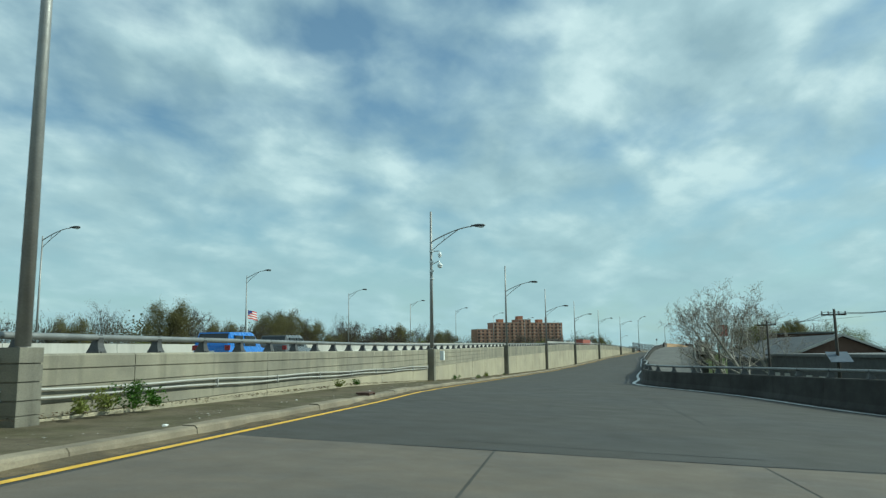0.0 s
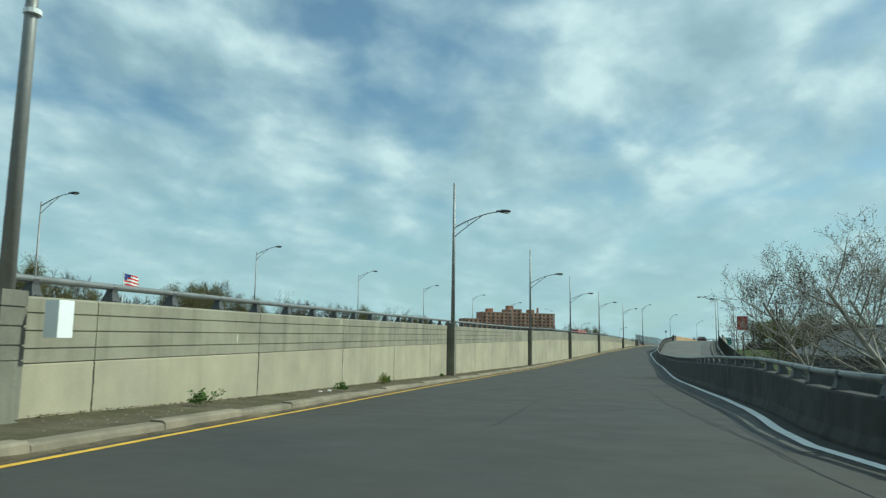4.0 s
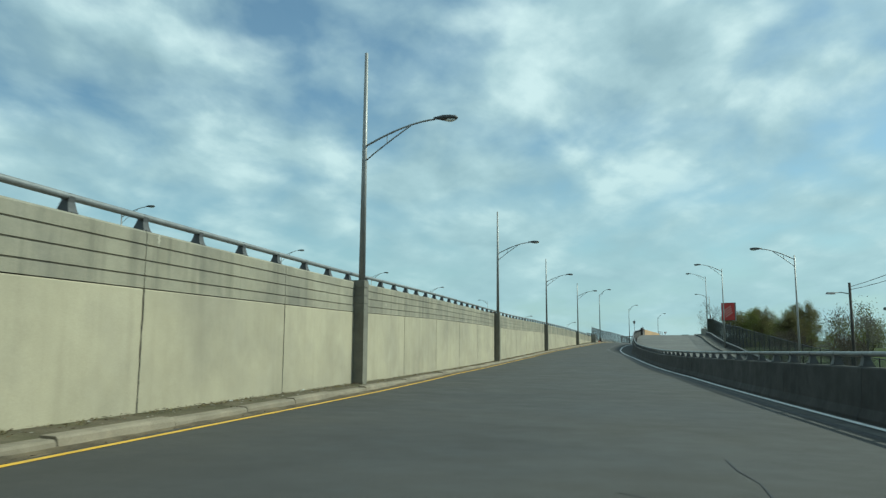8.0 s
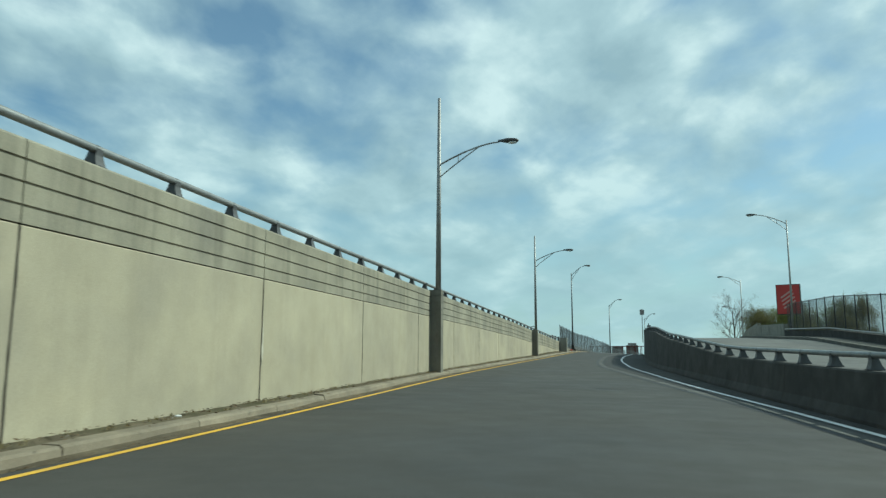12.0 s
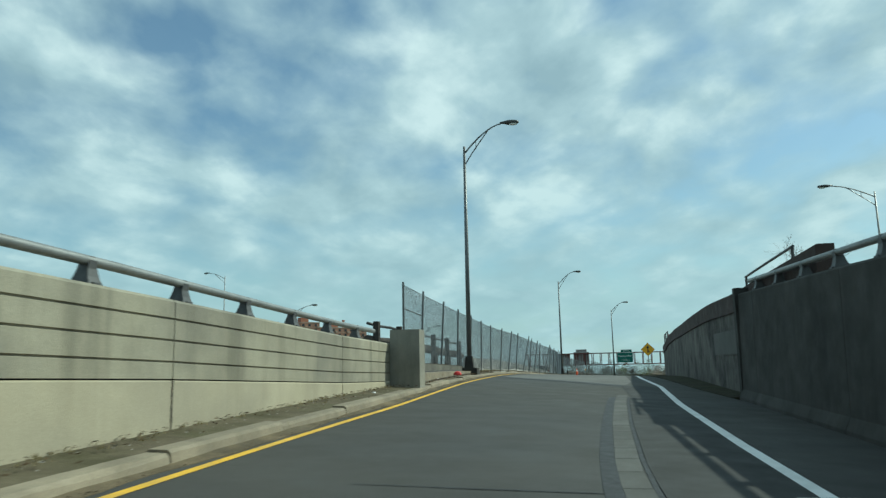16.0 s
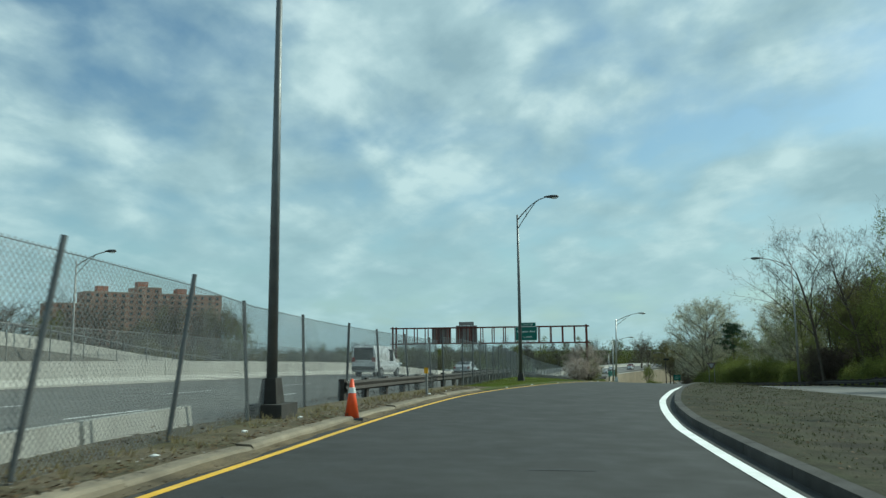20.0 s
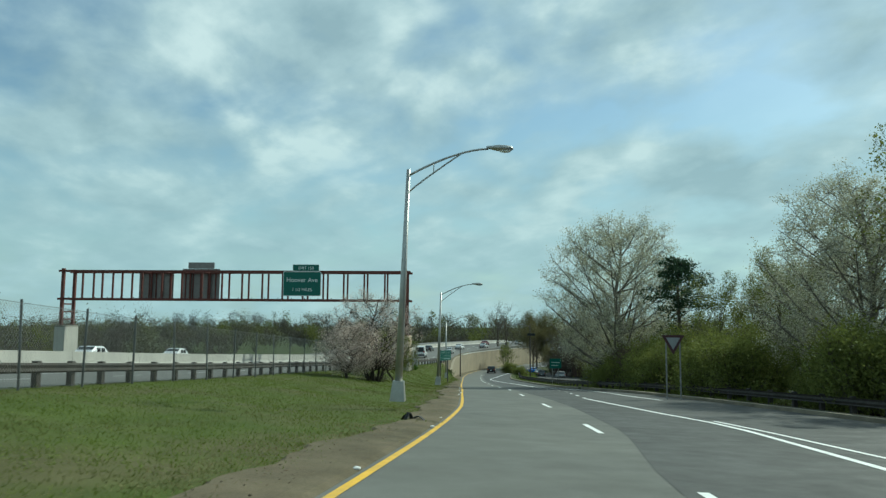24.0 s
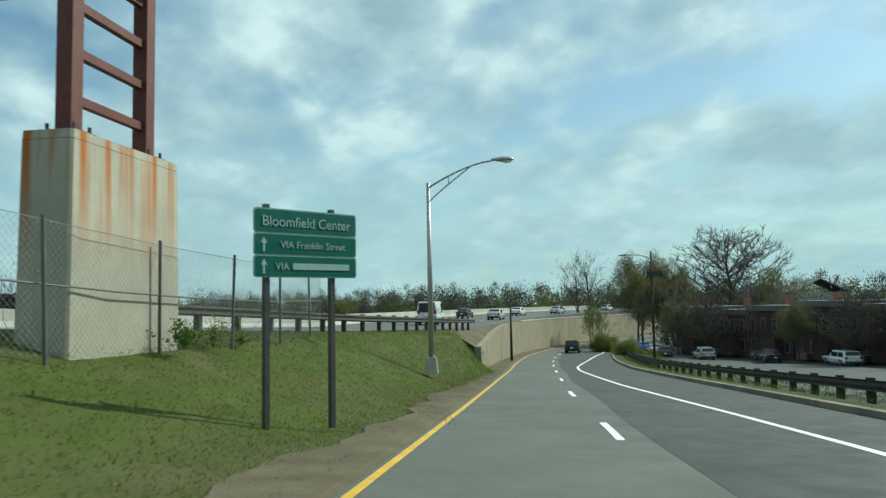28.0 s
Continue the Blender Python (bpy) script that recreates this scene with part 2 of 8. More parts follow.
WALL_UP = material("weathered_wall_courses", (0.29, 0.268, 0.20), 0.9, 0, 0.2, 0.7, 40, 0.35, (0.17, 0.16, 0.13), 0.45, 0.75, 0.03, 0.7)
ASPHALT_NEW = material("new_asphalt", (0.025, 0.025, 0.0235), 0.85, 0, 0.22, 0.5, 45, 0.25, (0.02, 0.02, 0.0195), 0.2, 0.6)
FENCE_WIRE = material("fence_wire_steel", (0.25, 0.255, 0.25), 0.5, 0.4, 0.2, 2, 30, 0)
BLOCK_GREY = material("grimy_block_concrete", (0.12, 0.113, 0.094), 0.92, 0, 0.3, 1.0, 35, 0.4, (0.07, 0.066, 0.055), 0.9, 0.8, 0.1)
RUST = material("rusted_iron", (0.105, 0.06, 0.044), 0.85, 0.1, 0.35, 3, 30, 0.3)
RED_STEEL = material("rust_red_steel", (0.135, 0.038, 0.028), 0.6, 0.2, 0.3, 2, 30, 0.15, (0.10, 0.035, 0.025), 1.0, 0.6)
SIGN_GREEN = material("sign_green", (0.003, 0.115, 0.085), 0.45, 0, 0.08, 1, 20, 0)
SIGN_WHITE = material("sign_white", (0.80, 0.82, 0.80), 0.5, 0, 0.06, 2, 20, 0)
SIGN_BACK = material("sign_aluminium", (0.24, 0.22, 0.21), 0.5, 0.5, 0.12, 2, 20, 0)
SIGN_YELLOW = material("sign_yellow", (0.80, 0.40, 0.01), 0.5, 0, 0.06, 2, 20, 0)
SIGN_RED = material("sign_red", (0.30, 0.025, 0.03), 0.5, 0, 0.1, 2, 20, 0)
BLACK = material("matt_black", (0.018, 0.018, 0.02), 0.5, 0, 0.2, 3, 30, 0)
BARK = material("bark", (0.10, 0.085, 0.068), 0.95, 0, 0.35, 2.5, 25, 0.6)
PALE_BARK = material("pale_bark", (0.34, 0.31, 0.26), 0.9, 0, 0.35, 1.5, 20, 0.4, (0.16, 0.14, 0.11), 1.2, 0.7)
WOOD_POST = material("weathered_timber", (0.05, 0.043, 0.036), 0.9, 0, 0.35, 3, 30, 0.5)
ORANGE = material("cone_orange", (0.80, 0.09, 0.02), 0.5, 0, 0.1, 3, 20, 0)
BRICK = material("red_brick", (0.34, 0.14, 0.085), 0.9, 0, 0.2, 0.8, 12, 0.3, (0.26, 0.11, 0.07), 0.3, 0.6, 0.06)
GLASS_DARK = material("window_glass", (0.03, 0.035, 0.04), 0.12, 0.0, 0.1, 1, 10, 0)
ROOF = material("grey_roof", (0.13, 0.13, 0.13), 0.85, 0, 0.2, 0.5, 20, 0.3, per_object=0.1)
TIRE = material("tyre_rubber", (0.02, 0.02, 0.02), 0.8, 0, 0.1, 5, 40, 0)


# ---------------------------------------------------------------- the plan: a road line and things beside it
# Knots of the driven lane's road surface, 25 m apart, from 30 m before the start.
ROAD = [(3.65, -29.78, 0.30), (0.61, -4.96, 0.05), (-2.47, 19.85, -0.27), (-5.51, 44.66, -0.55), (-7.78, 69.56, -0.90), (-9.12, 94.52, -1.26), (-9.71, 119.51, -1.41),
        (-10.13, 144.51, -1.33), (-9.89, 169.50, -0.95), (-9.00, 194.49, -0.43), (-7.14, 219.41, 0.05), (-4.57, 244.28, 0.76), (-1.35, 269.07, 1.21), (3.11, 293.67, 0.89),
        (9.33, 317.86, 0.39), (18.15, 341.25, -0.28), (27.20, 364.55, -1.56), (35.61, 388.09, -3.25), (42.85, 412.02, -4.89), (50.03, 435.96, -6.76), (57.29, 459.89, -8.55), (64.54, 483.81, -10.20), (71.80, 507.74, -11.60), (80.25, 531.30, -12.70), (91.09, 554.13, -13.60), (104.33, 576.25, -14.30), (119.96, 597.63, -14.90), (137.99, 618.30, -15.30)]
S0, STEP = -30.0, 25.0


def spline(s):
    """Place and tangent of the road line at a station s, in metres along it."""
    u = (s - S0) / STEP
    k = min(max(int(math.floor(u)), 0), len(ROAD) - 2)
    f = u - k
    p1, p2 = np.array(ROAD[k]), np.array(ROAD[k + 1])
    p0 = np.array(ROAD[k - 1]) if k else 2 * p1 - p2
    p3 = np.array(ROAD[k + 2]) if k + 2 < len(ROAD) else 2 * p2 - p1
    if f < 0:
        return p1 + (p2 - p1) * f, (p2 - p1) / STEP
    if f > 1:
        return p2 + (p2 - p1) * (f - 1), (p2 - p1) / STEP
    m1, m2 = (p2 - p0) / 2, (p3 - p1) / 2
    h = ((2 * f**3 - 3 * f**2 + 1) * p1 + (f**3 - 2 * f**2 + f) * m1 + (3 * f**2 - 2 * f**3) * p2 + (f**3 - f**2) * m2)
    d = ((6 * f**2 - 6 * f) * p1 + (3 * f**2 - 4 * f + 1) * m1 + (6 * f - 6 * f**2) * p2 + (3 * f**2 - 2 * f) * m2) / STEP
    return h, d


def profile(*knots):
    xs, ys = [k[0] for k in knots], [k[1] for k in knots]
    return lambda s: float(np.interp(s, xs, ys))


fall = profile((-30, 0.05), (30, 0.05), (45, 0.02), (56, 0.002), (80, 0.002), (95, 0.012), (165, 0.012), (200, 0.022), (216, 0.042), (258, 0.045), (276, 0.038), (300, 0.02), (380, 0.02), (420, 0.0))


def zr(s, o=0.0):
    """Height of the road's surface."""
    return spline(s)[0][2] - fall(s) * o


def at(s, o, z):
    """World place at station s, o metres to the right, at height z."""
    p, d = spline(s)
    n = math.hypot(d[0], d[1])
    return Vector((p[0] + o * d[1] / n, p[1] - o * d[0] / n, z))


def on(s, o, h=0.0):
    return at(s, o, zr(s, o) + h)


def heading(s):
    """Degrees to turn a thing that faces +y so that it faces along the road."""
    d = spline(s)[1]
    return math.degrees(math.atan2(-d[0], d[1]))


yellow_o = profile((-30, -5.7), (22, -5.8), (40, -6.1), (56, -6.5), (70, -6.5), (84, -6.55), (100, -6.65), (115, -6.6), (133, -6.7), (150, -6.25), (166, -5.75), (178, -5.4), (195, -5.1), (219, -4.55), (230, -4.24), (245, -4.0), (256, -4.22), (275, -4.16),
                   (295, -4.16), (310, -4.3), (318, -4.6), (326, -4.9), (331, -4.75), (336, -4.4), (344, -3.85), (353, -3.15), (362, -2.55), (371, -2.15), (385, -1.85), (400, -1.6), (425, -1.7), (440, -1.9), (460, -2.06), (485, -2.25), (660, -2.35))
white_o = profile((-30, 20), (20, 14), (28, 11.5), (33, 9.8), (38, 8.45), (42, 6.85), (45, 5.6), (48, 4.62), (51, 4.28), (54, 4.45), (57, 4.82), (60, 5.12), (66, 5.48), (80, 5.87), (95, 6.2), (110, 6.4), (125, 6.5), (136, 6.6), (149, 6.15), (160, 5.75), (172, 5.3), (177, 5.1),
                  (182, 4.75), (190, 4.2), (205, 3.4), (212, 3.05), (220, 2.8), (225, 2.55), (231, 2.38), (241, 2.4), (249, 2.55), (258, 2.95), (267, 2.8), (280, 2.88), (293, 2.95), (301, 2.45), (309, 2.2), (316, 1.95), (327, 2.05), (336, 2.42), (341, 2.8), (355, 3.9),
                  (372, 5.4), (383, 6.1), (391, 6.4), (394, 6.3), (398, 5.75), (404, 5.2), (409.4, 4.8))
wall_o = profile((-30, -8.9), (10, -8.8), (47, -8.55), (81, -8.0), (117, -7.7), (153, -6.9), (190, -5.85), (228, -5.35), (252, -5.2), (275, -5.2))
wall_z = profile((-30, 1.44), (10, 1.53), (26, 1.6), (38, 1.65), (47, 1.73), (58, 1.86), (73, 2.08), (92, 2.29), (115, 2.57), (133, 2.9), (147, 3.03), (165, 3.08), (184, 3.24), (200, 3.28), (216, 3.2), (228, 2.98), (238, 2.82), (246, 2.6), (252, 2.52))
barrier_o = profile((-30, 20.7), (20, 14.7), (28, 12.2), (33, 10.5), (38, 9.1), (42, 7.5), (45, 6.25), (48, 5.28), (51, 4.9), (54, 5.05), (57, 5.38), (60, 5.65), (66, 5.95), (80, 6.3), (95, 6.6), (110, 6.8), (125, 6.9), (136, 7.0), (149, 6.55), (160, 6.2), (172, 5.9), (184, 5.6), (198, 5.25), (212, 4.95),
                    (226, 4.7), (240, 4.6), (252, 4.7))
barrier_z = profile((-30, 0.35), (31, 0.3), (46, 0.24), (54, 0.27), (62, 0.38), (73, 0.3), (86, 0.06), (106, -0.18), (127, -0.29), (139, -0.35), (153, -0.3), (165, -0.1), (176, 0.13), (187, 0.43), (200, 1.26), (206, 1.6), (216, 2.4), (224, 2.76), (229, 2.93), (236, 3.08), (243, 3.41), (252, 3.78))
rwall_o = profile((252, 5.1), (265, 5.25), (282, 5.5), (292, 5.4), (300, 5.2))
rwall_z = profile((245, 4.2), (250, 4.1), (254, 4.0), (260, 4.1), (272, 3.97), (280, 3.98), (285, 3.9), (290.1, 3.78), (290.3, 3.62), (300, 3.4))
main_o = profile((-30, -9.4), (47, -9.0), (117, -8.2), (190, -6.4), (252, -5.8), (280, -6.6), (310, -6.7), (335, -8.0), (350, -10.2), (372, -13.0), (395, -14.4), (430, -13.6), (462, -11.0), (485, -7.6), (506, -5.4), (530, -4.7), (660, -4.7))
main_z = profile((-30, 0.6), (10, 0.65), (47, 0.95), (81, 1.5), (117, 1.85), (153, 2.25), (190, 2.35), (228, 2.1), (252, 1.82), (280, 1.4), (310, 0.75), (350, -0.35), (372, -1.1), (405, -3.0), (440, -4.9), (480, -6.8),
                 (510, -7.9), (560, -8.4), (660, -9.0))
ramp_z = profile((40, -1.4), (75, -2.5), (110, -3.8), (135, -3.5), (150, -2.8), (163, -1.85), (172, -1.2), (183, -0.4), (194, 0.25), (206, 1.05), (216, 1.75), (246, 2.75), (260, 2.9), (282, 1.9), (292, 1.3), (300, 0.82), (315, 0.45), (330, 0.1), (340, -0.2), (352, -0.75), (372, -1.9))


# ---------------------------------------------------------------- building helpers
def mesh_of(name, verts, faces, mat, smooth=False):
    me = bpy.data.meshes.new(name)
    me.from_pydata([tuple(v) for v in verts], [], faces)
    me.materials.append(mat)
    if smooth:
        for p in me.polygons:
            p.use_smooth = True
    me.update()
    return me


class Build:
    """Collects verts and faces of one mesh."""

    def __init__(self):
        self.v, self.f = [], []

    def box(self, c, size, turn=0.0, taper=1.0):
        """A block with its middle at c, turned about z by degrees; taper scales its top."""
        b = len(self.v)
        cs, sn = math.cos(radians(turn)), math.sin(radians(turn))
        for z in (-0.5, 0.5):
            k = taper if z > 0 else 1.0
            for x, y in ((-0.5, -0.5), (0.5, -0.5), (0.5, 0.5), (-0.5, 0.5)):
                px, py = x * size[0] * k, y * size[1] * k
                self.v.append((c[0] + px * cs - py * sn, c[1] + px * sn + py * cs, c[2] + z * size[2]))
        self.f += [tuple(b + i for i in q) for q in ((3, 2, 1, 0), (4, 5, 6, 7), (0, 1, 5, 4), (1, 2, 6, 5), (2, 3, 7, 6), (3, 0, 4, 7))]
        return self

    def tube(self, points, radii, sides=8, caps=True):
        b, n = len(self.v), len(points)
        pts = [Vector(p) for p in points]
        if not hasattr(radii, "__len__"):
            radii = [radii] * n
        side = None
        for i, p in enumerate(pts):
            d = (pts[min(i + 1, n - 1)] - pts[max(i - 1, 0)]).normalized()
            if side is None:
                side = d.orthogonal().normalized()
            side = (side - d * side.dot(d)).normalized()
            up = d.cross(side)
            for k in range(sides):
                a = 2 * math.pi * k / sides
                self.v.append(tuple(p + (side * math.cos(a) + up * math.sin(a)) * radii[i]))
        for i in range(n - 1):
            for k in range(sides):
                k2 = (k + 1) % sides
                self.f.append((b + i * sides + k, b + i * sides + k2, b + (i + 1) * sides + k2, b + (i + 1) * sides + k))
        if caps:
            self.f.append(tuple(b + k for k in reversed(range(sides))))
            self.f.append(tuple(b + (n - 1) * sides + k for k in range(sides)))
        return self

    def rings(self, rings, closed=True, caps=True):
        """Joins rings of points, one after the other."""
        b, k = len(self.v), len(rings[0])
        for r in rings:
            self.v += [tuple(p) for p in r]
        for i in range(len(rings) - 1):
            for j in range(k if closed else k - 1):
                j2 = (j + 1) % k
                self.f.append((b + i * k + j, b + i * k + j2, b + (i + 1) * k + j2, b + (i + 1) * k + j))
        if caps and closed:
            self.f.append(tuple(b + j for j in reversed(range(k))))
            self.f.append(tuple(b + (len(rings) - 1) * k + j for j in range(k)))
        return self

    def mesh(self, name, mat, smooth=False):
        me = mesh_of(name, self.v, self.f, mat, smooth)
        bm = bmesh.new()
        bm.from_mesh(me)
        bmesh.ops.recalc_face_normals(bm, faces=bm.faces)
        bm.to_mesh(me)
        bm.free()
        return me


def part(name, build, mat, parent=None, label="", smooth=False):
    ob = new(name, build.mesh(name, mat, smooth) if isinstance(build, Build) else build)
    if parent:
        ob.parent = parent
    return tagged(ob, label) if label else ob


def thing(name, label, category, group="", kind="", m=None):
    ob = new(name)
    if m is not None:
        ob.matrix_world = m
    return tagged(ob, label, category, group, kind)


def stations(s0, s1, step):
    n = max(1, int(math.ceil((s1 - s0) / step)))
    return [s0 + (s1 - s0) * i / n for i in range(n + 1)]


def sweep(section, s0, s1, step=3.0):
    """A closed section, given at each station as (o, z) pairs, drawn along the road."""
    return Build().rings([[at(s, o, z) for o, z in section(s)] for s in stations(s0, s1, step)])


def ribbon(o0, o1, lift, s0, s1, step=3.0, z=None, across=1):
    """An open surface between two offsets; it follows the road's surface, or the height z(s)."""
    rows = []
    for s in stations(s0, s1, step):
        a, b = o0(s), o1(s)
        rows.append([at(s, o, (z(s) if z else zr(s, o)) + lift) for o in [a + (b - a) * i / across for i in range(across + 1)]])
    return Build().rings(rows, closed=False)


# ---------------------------------------------------------------- ground and roads
def smooth01(x):
    x = min(max(x, 0.0), 1.0)
    return x * x * (3 - 2 * x)


def ground_z(s, o):
    """The land: a little below the roads, sloping between them, falling away to the sides."""
    road = zr(s)
    left, right = yellow_o(s) - 1.2, (white_o(s) if s < 340 else 9.5) + 0.6
    if o < left:
        edge = main_o(s)
        deep = min(road, main_z(s)) - 0.6 if s < 330 else min(road - 0.35, main_z(s) - 0.5)
        return deep - 6.0 * smooth01((edge - 34 - o) / 60)
    if o > right:
        drop = profile((-30, -1.2), (40, -1.6), (80, -3.6), (200, -4.2), (290, -3.2), (306, -0.12), (420, -0.9), (470, -2.0), (520, -2.6), (660, -2.6))(s)
        f = smooth01((o - right) / (0.8 if s > 302 or s < 60 else 3.0))
        return (road - 0.25) * (1 - f) + (road + drop) * f
    return road - 0.25 - fall(s) * o


gs = [-900, -600, -400, -250, -150, -90, -60] + list(range(-40, 660, 5)) + [700, 760, 850, 1000, 1300, 1800, 2600]
go = [-2600, -1500, -900, -500, -300, -200, -140, -100, -75, -60, -52, -46, -41] + [x * 1.5 for x in range(-26, 15)] + [24, 28, 34, 42, 55, 75, 110, 160, 250, 500, 900, 1500, 2600]
g = Build()
def land(s, o):
    """A place on the land; far from the road the cross-lines run straight, so that they never meet."""
    near = min(max(o, -42), 42)
    return at(s, near, ground_z(min(max(s, -30), 640), o)) + Vector((o - near, 0, 0))


g.rings([[land(s, o) for o in go] for s in gs], closed=False)
part("ground", g, GRASS_SOIL)
tagged(bpy.data.objects["ground"], "rough spring grass and bare soil on all sides of the roads", "ground", kind="structure")


def surface(name, build, mat, label, category):
    return tagged(part(name, build, mat), label, category, kind="structure")


right_edge = profile((-30, 20.7), (20, 14.7), (28, 12.2), (33, 10.5), (38, 9.1), (42, 7.5), (45, 6.25), (48, 5.28), (51, 4.9), (54, 5.05), (57, 5.38), (60, 5.65), (66, 5.95), (80, 6.3), (95, 6.6), (110, 6.8), (125, 6.9), (136, 7.0), (149, 6.55), (160, 6.2), (172, 5.9), (184, 5.6), (198, 5.25), (212, 4.95),
                     (226, 4.7), (250, 4.6), (258, 4.1), (280, 3.6), (297, 3.2), (304, 2.75), (317, 2.3), (323, 2.35), (335, 2.75), (341, 3.1), (354, 4.1), (362, 4.8))
kerb_o = lambda s: yellow_o(s) - 0.35
surface("road", ribbon(kerb_o, right_edge, 0.0, -30, 360, 2.5, across=4), ASPHALT, "grey worn asphalt ramp roadway between kerb and parapet", "road")
merged = profile((360, 14.5), (388, 13.3), (408, 10.9), (424, 8.9), (434, 8.2), (442, 7.4), (450, 7.2), (463, 7.1), (475, 6.9), (500, 6.3), (530, 7.4), (560, 9.0), (660, 9.2))
surface("road_merged", ribbon(kerb_o, merged, 0.0, 360, 660, 3, across=4), ASPHALT_PALE, "grey asphalt roadway where two ramps have merged", "road")
surface("road_main", sweep(lambda s: [(main_o(s) - 30.0, main_z(s) - 0.6), (main_o(s) - 30.0, main_z(s) + 0.6), (main_o(s) - 15, main_z(s) + 0.3), (main_o(s), main_z(s)), (main_o(s), main_z(s) - 0.6)], -30, 660, 4), ASPHALT_OLD, "wide worn concrete and asphalt motorway beside the ramp", "road")
ramp_l = profile((60, 8.0), (75, 7.0), (90, 7.4), (130, 7.6), (180, 6.2), (252, 5.0), (300, 6.2), (312, 8.8), (322, 9.7), (330, 9.4), (336, 8.2), (341, 6.9), (350, 6.6), (361, 5.0))
ramp_r = profile((60, 12), (75, 13), (110, 16.0), (150, 17.0), (230, 17.0), (300, 15.5), (340, 15.0), (361, 14.5))
ramp_top = lambda s: max(ramp_z(s), zr(s, 9)) if s > 335 else ramp_z(s)
surface("road_ramp", sweep(lambda s: [(ramp_r(s), ramp_top(s) - 0.8), (ramp_r(s), ramp_top(s)), (ramp_l(s), ramp_top(s)), (ramp_l(s), ramp_top(s) - 0.8)], 60, 361, 3), ASPHALT_OLD, "pale grey asphalt of a second ramp climbing beside the first", "road")

# painted lines
surface("edge_line", ribbon(lambda s: yellow_o(s) - 0.065, lambda s: yellow_o(s) + 0.065, 0.006, -30, 660, 1.5), YELLOW, "solid yellow edge line along the kerb", "road marking")
wwid = profile((-30, 0.12), (70, 0.12), (110, 0.1), (205, 0.08), (215, 0.085), (300, 0.1), (360, 0.11), (375, 0.1), (410, 0.09))
surface("edge_line_white", ribbon(lambda s: white_o(s) - wwid(s), lambda s: white_o(s) + wwid(s), 0.012, -30, 409.2, 0.9), WHITE_LINE, "solid white edge line along the parapet", "road marking")
join_o = profile((366, 7.9), (385, 7.02), (391, 6.85), (395, 6.58))
surface("join_line", ribbon(lambda s: join_o(s) - 0.075, lambda s: join_o(s) + 0.075, 0.013, 368, 394.6, 1.5), WHITE_LINE, "second white line running into the edge line", "road marking")
edge2 = profile((408, 8.75), (414, 8.0), (420, 7.8), (425, 7.4), (430, 6.8), (436, 5.9), (442, 5.2), (450, 4.9), (458, 4.7), (465, 4.3), (478, 3.3), (497, 2.5), (504, 2.7), (520, 4.4), (545, 6.6), (660, 6.9))
surface("gore_line", ribbon(lambda s: edge2(s) - 0.09, lambda s: edge2(s) + 0.09, 0.012, 409, 660, 2), WHITE_LINE, "solid white line along the merging lane", "road marking")
dash_o = profile((360, 2.6), (385, 2.25), (395, 2.1), (402, 1.95), (412, 1.8), (428, 1.8), (438, 1.55), (448, 1.3), (460, 1.25), (473, 0.95), (500, 0.9), (520, 1.1), (660, 1.5))


# ---------------------------------------------------------------- lane dashes, kerbs, walls
lane = thing("lane_marking", "broken white lane line of short painted dashes", "road marking", kind="structure")
for k in range(22):
    s = 365.15 + 11.75 * k
    part("dash", ribbon(lambda x: dash_o(x) - 0.075, lambda x: dash_o(x) + 0.075, 0.007, s, s + 3.05, 1.6), WHITE_LINE, lane)
short_o = profile((409, 4.8), (420, 5.3), (430, 5.25), (440, 4.5))
merge = thing("lane_marking", "short closely spaced white dashes beside the merging lane", "road marking", kind="structure")
for k in range(9):
    part("dash", ribbon(lambda x: short_o(x) - 0.075, lambda x: short_o(x) + 0.075, 0.012, 409.6 + 3.5 * k, 410.6 + 3.5 * k, 0.5), WHITE_LINE, merge)
for k in range(40):
    s = 250 + 9.1 * k
    for lane_off in (3.9, 7.6):
        part("dash", ribbon(lambda x: main_o(x) - lane_off - 0.08, lambda x: main_o(x) - lane_off + 0.08, 0.008 + 0.02 * lane_off, s, s + 3.0, 1.6, main_z), WHITE_LINE, lane)

kerb_h = profile((0, 0.16), (245, 0.16), (258, 0.13), (285, 0.12), (330, 0.09))
GUTTER_DIRT = material("washed_dirt", (0.15, 0.118, 0.075), 0.95, 0, 0.35, 1.5, 35, 0.5, (0.075, 0.066, 0.05), 0.8, 0.8)
kerb = thing("kerb", "worn buff concrete kerb stones along the roadway", "kerb", kind="structure")
joint = 0.012
s = -28.0
while s < 330:
    n = 3.0 + 0.25 * math.sin(s * 1.7)
    tilt = 0.02 * math.sin(s * 2.9)

    def stone(x):
        k = kerb_o(x)
        z = zr(x, k)
        chip = 0.035 * max(0.0, math.sin(x * 1.9) * math.sin(x * 0.43 + 1))
        k -= chip
        return ((k + 0.03, z - 0.2), (k - 0.02, z + kerb_h(x) - 0.035 - chip + tilt), (k - 0.06, z + kerb_h(x) + tilt), (k - 0.30, z + kerb_h(x) + 0.01 + tilt), (k - 0.30, z - 0.2))

    part("kerb_stone", sweep(stone, s + joint, min(s + n, 330.0) - joint, 1.6), KERB, kerb)
    s += n


def verge_section(x):
    a, b = kerb_o(x) - 0.28, (wall_o(x) - 0.4 if x < 262 else -6.9) - 0.05
    z = zr(x, a) + kerb_h(x) - 0.02
    return ((a, z - 0.3), (a, z), ((a + b) / 2, z + 0.03), (b, z + 0.07), (b, z - 0.3))


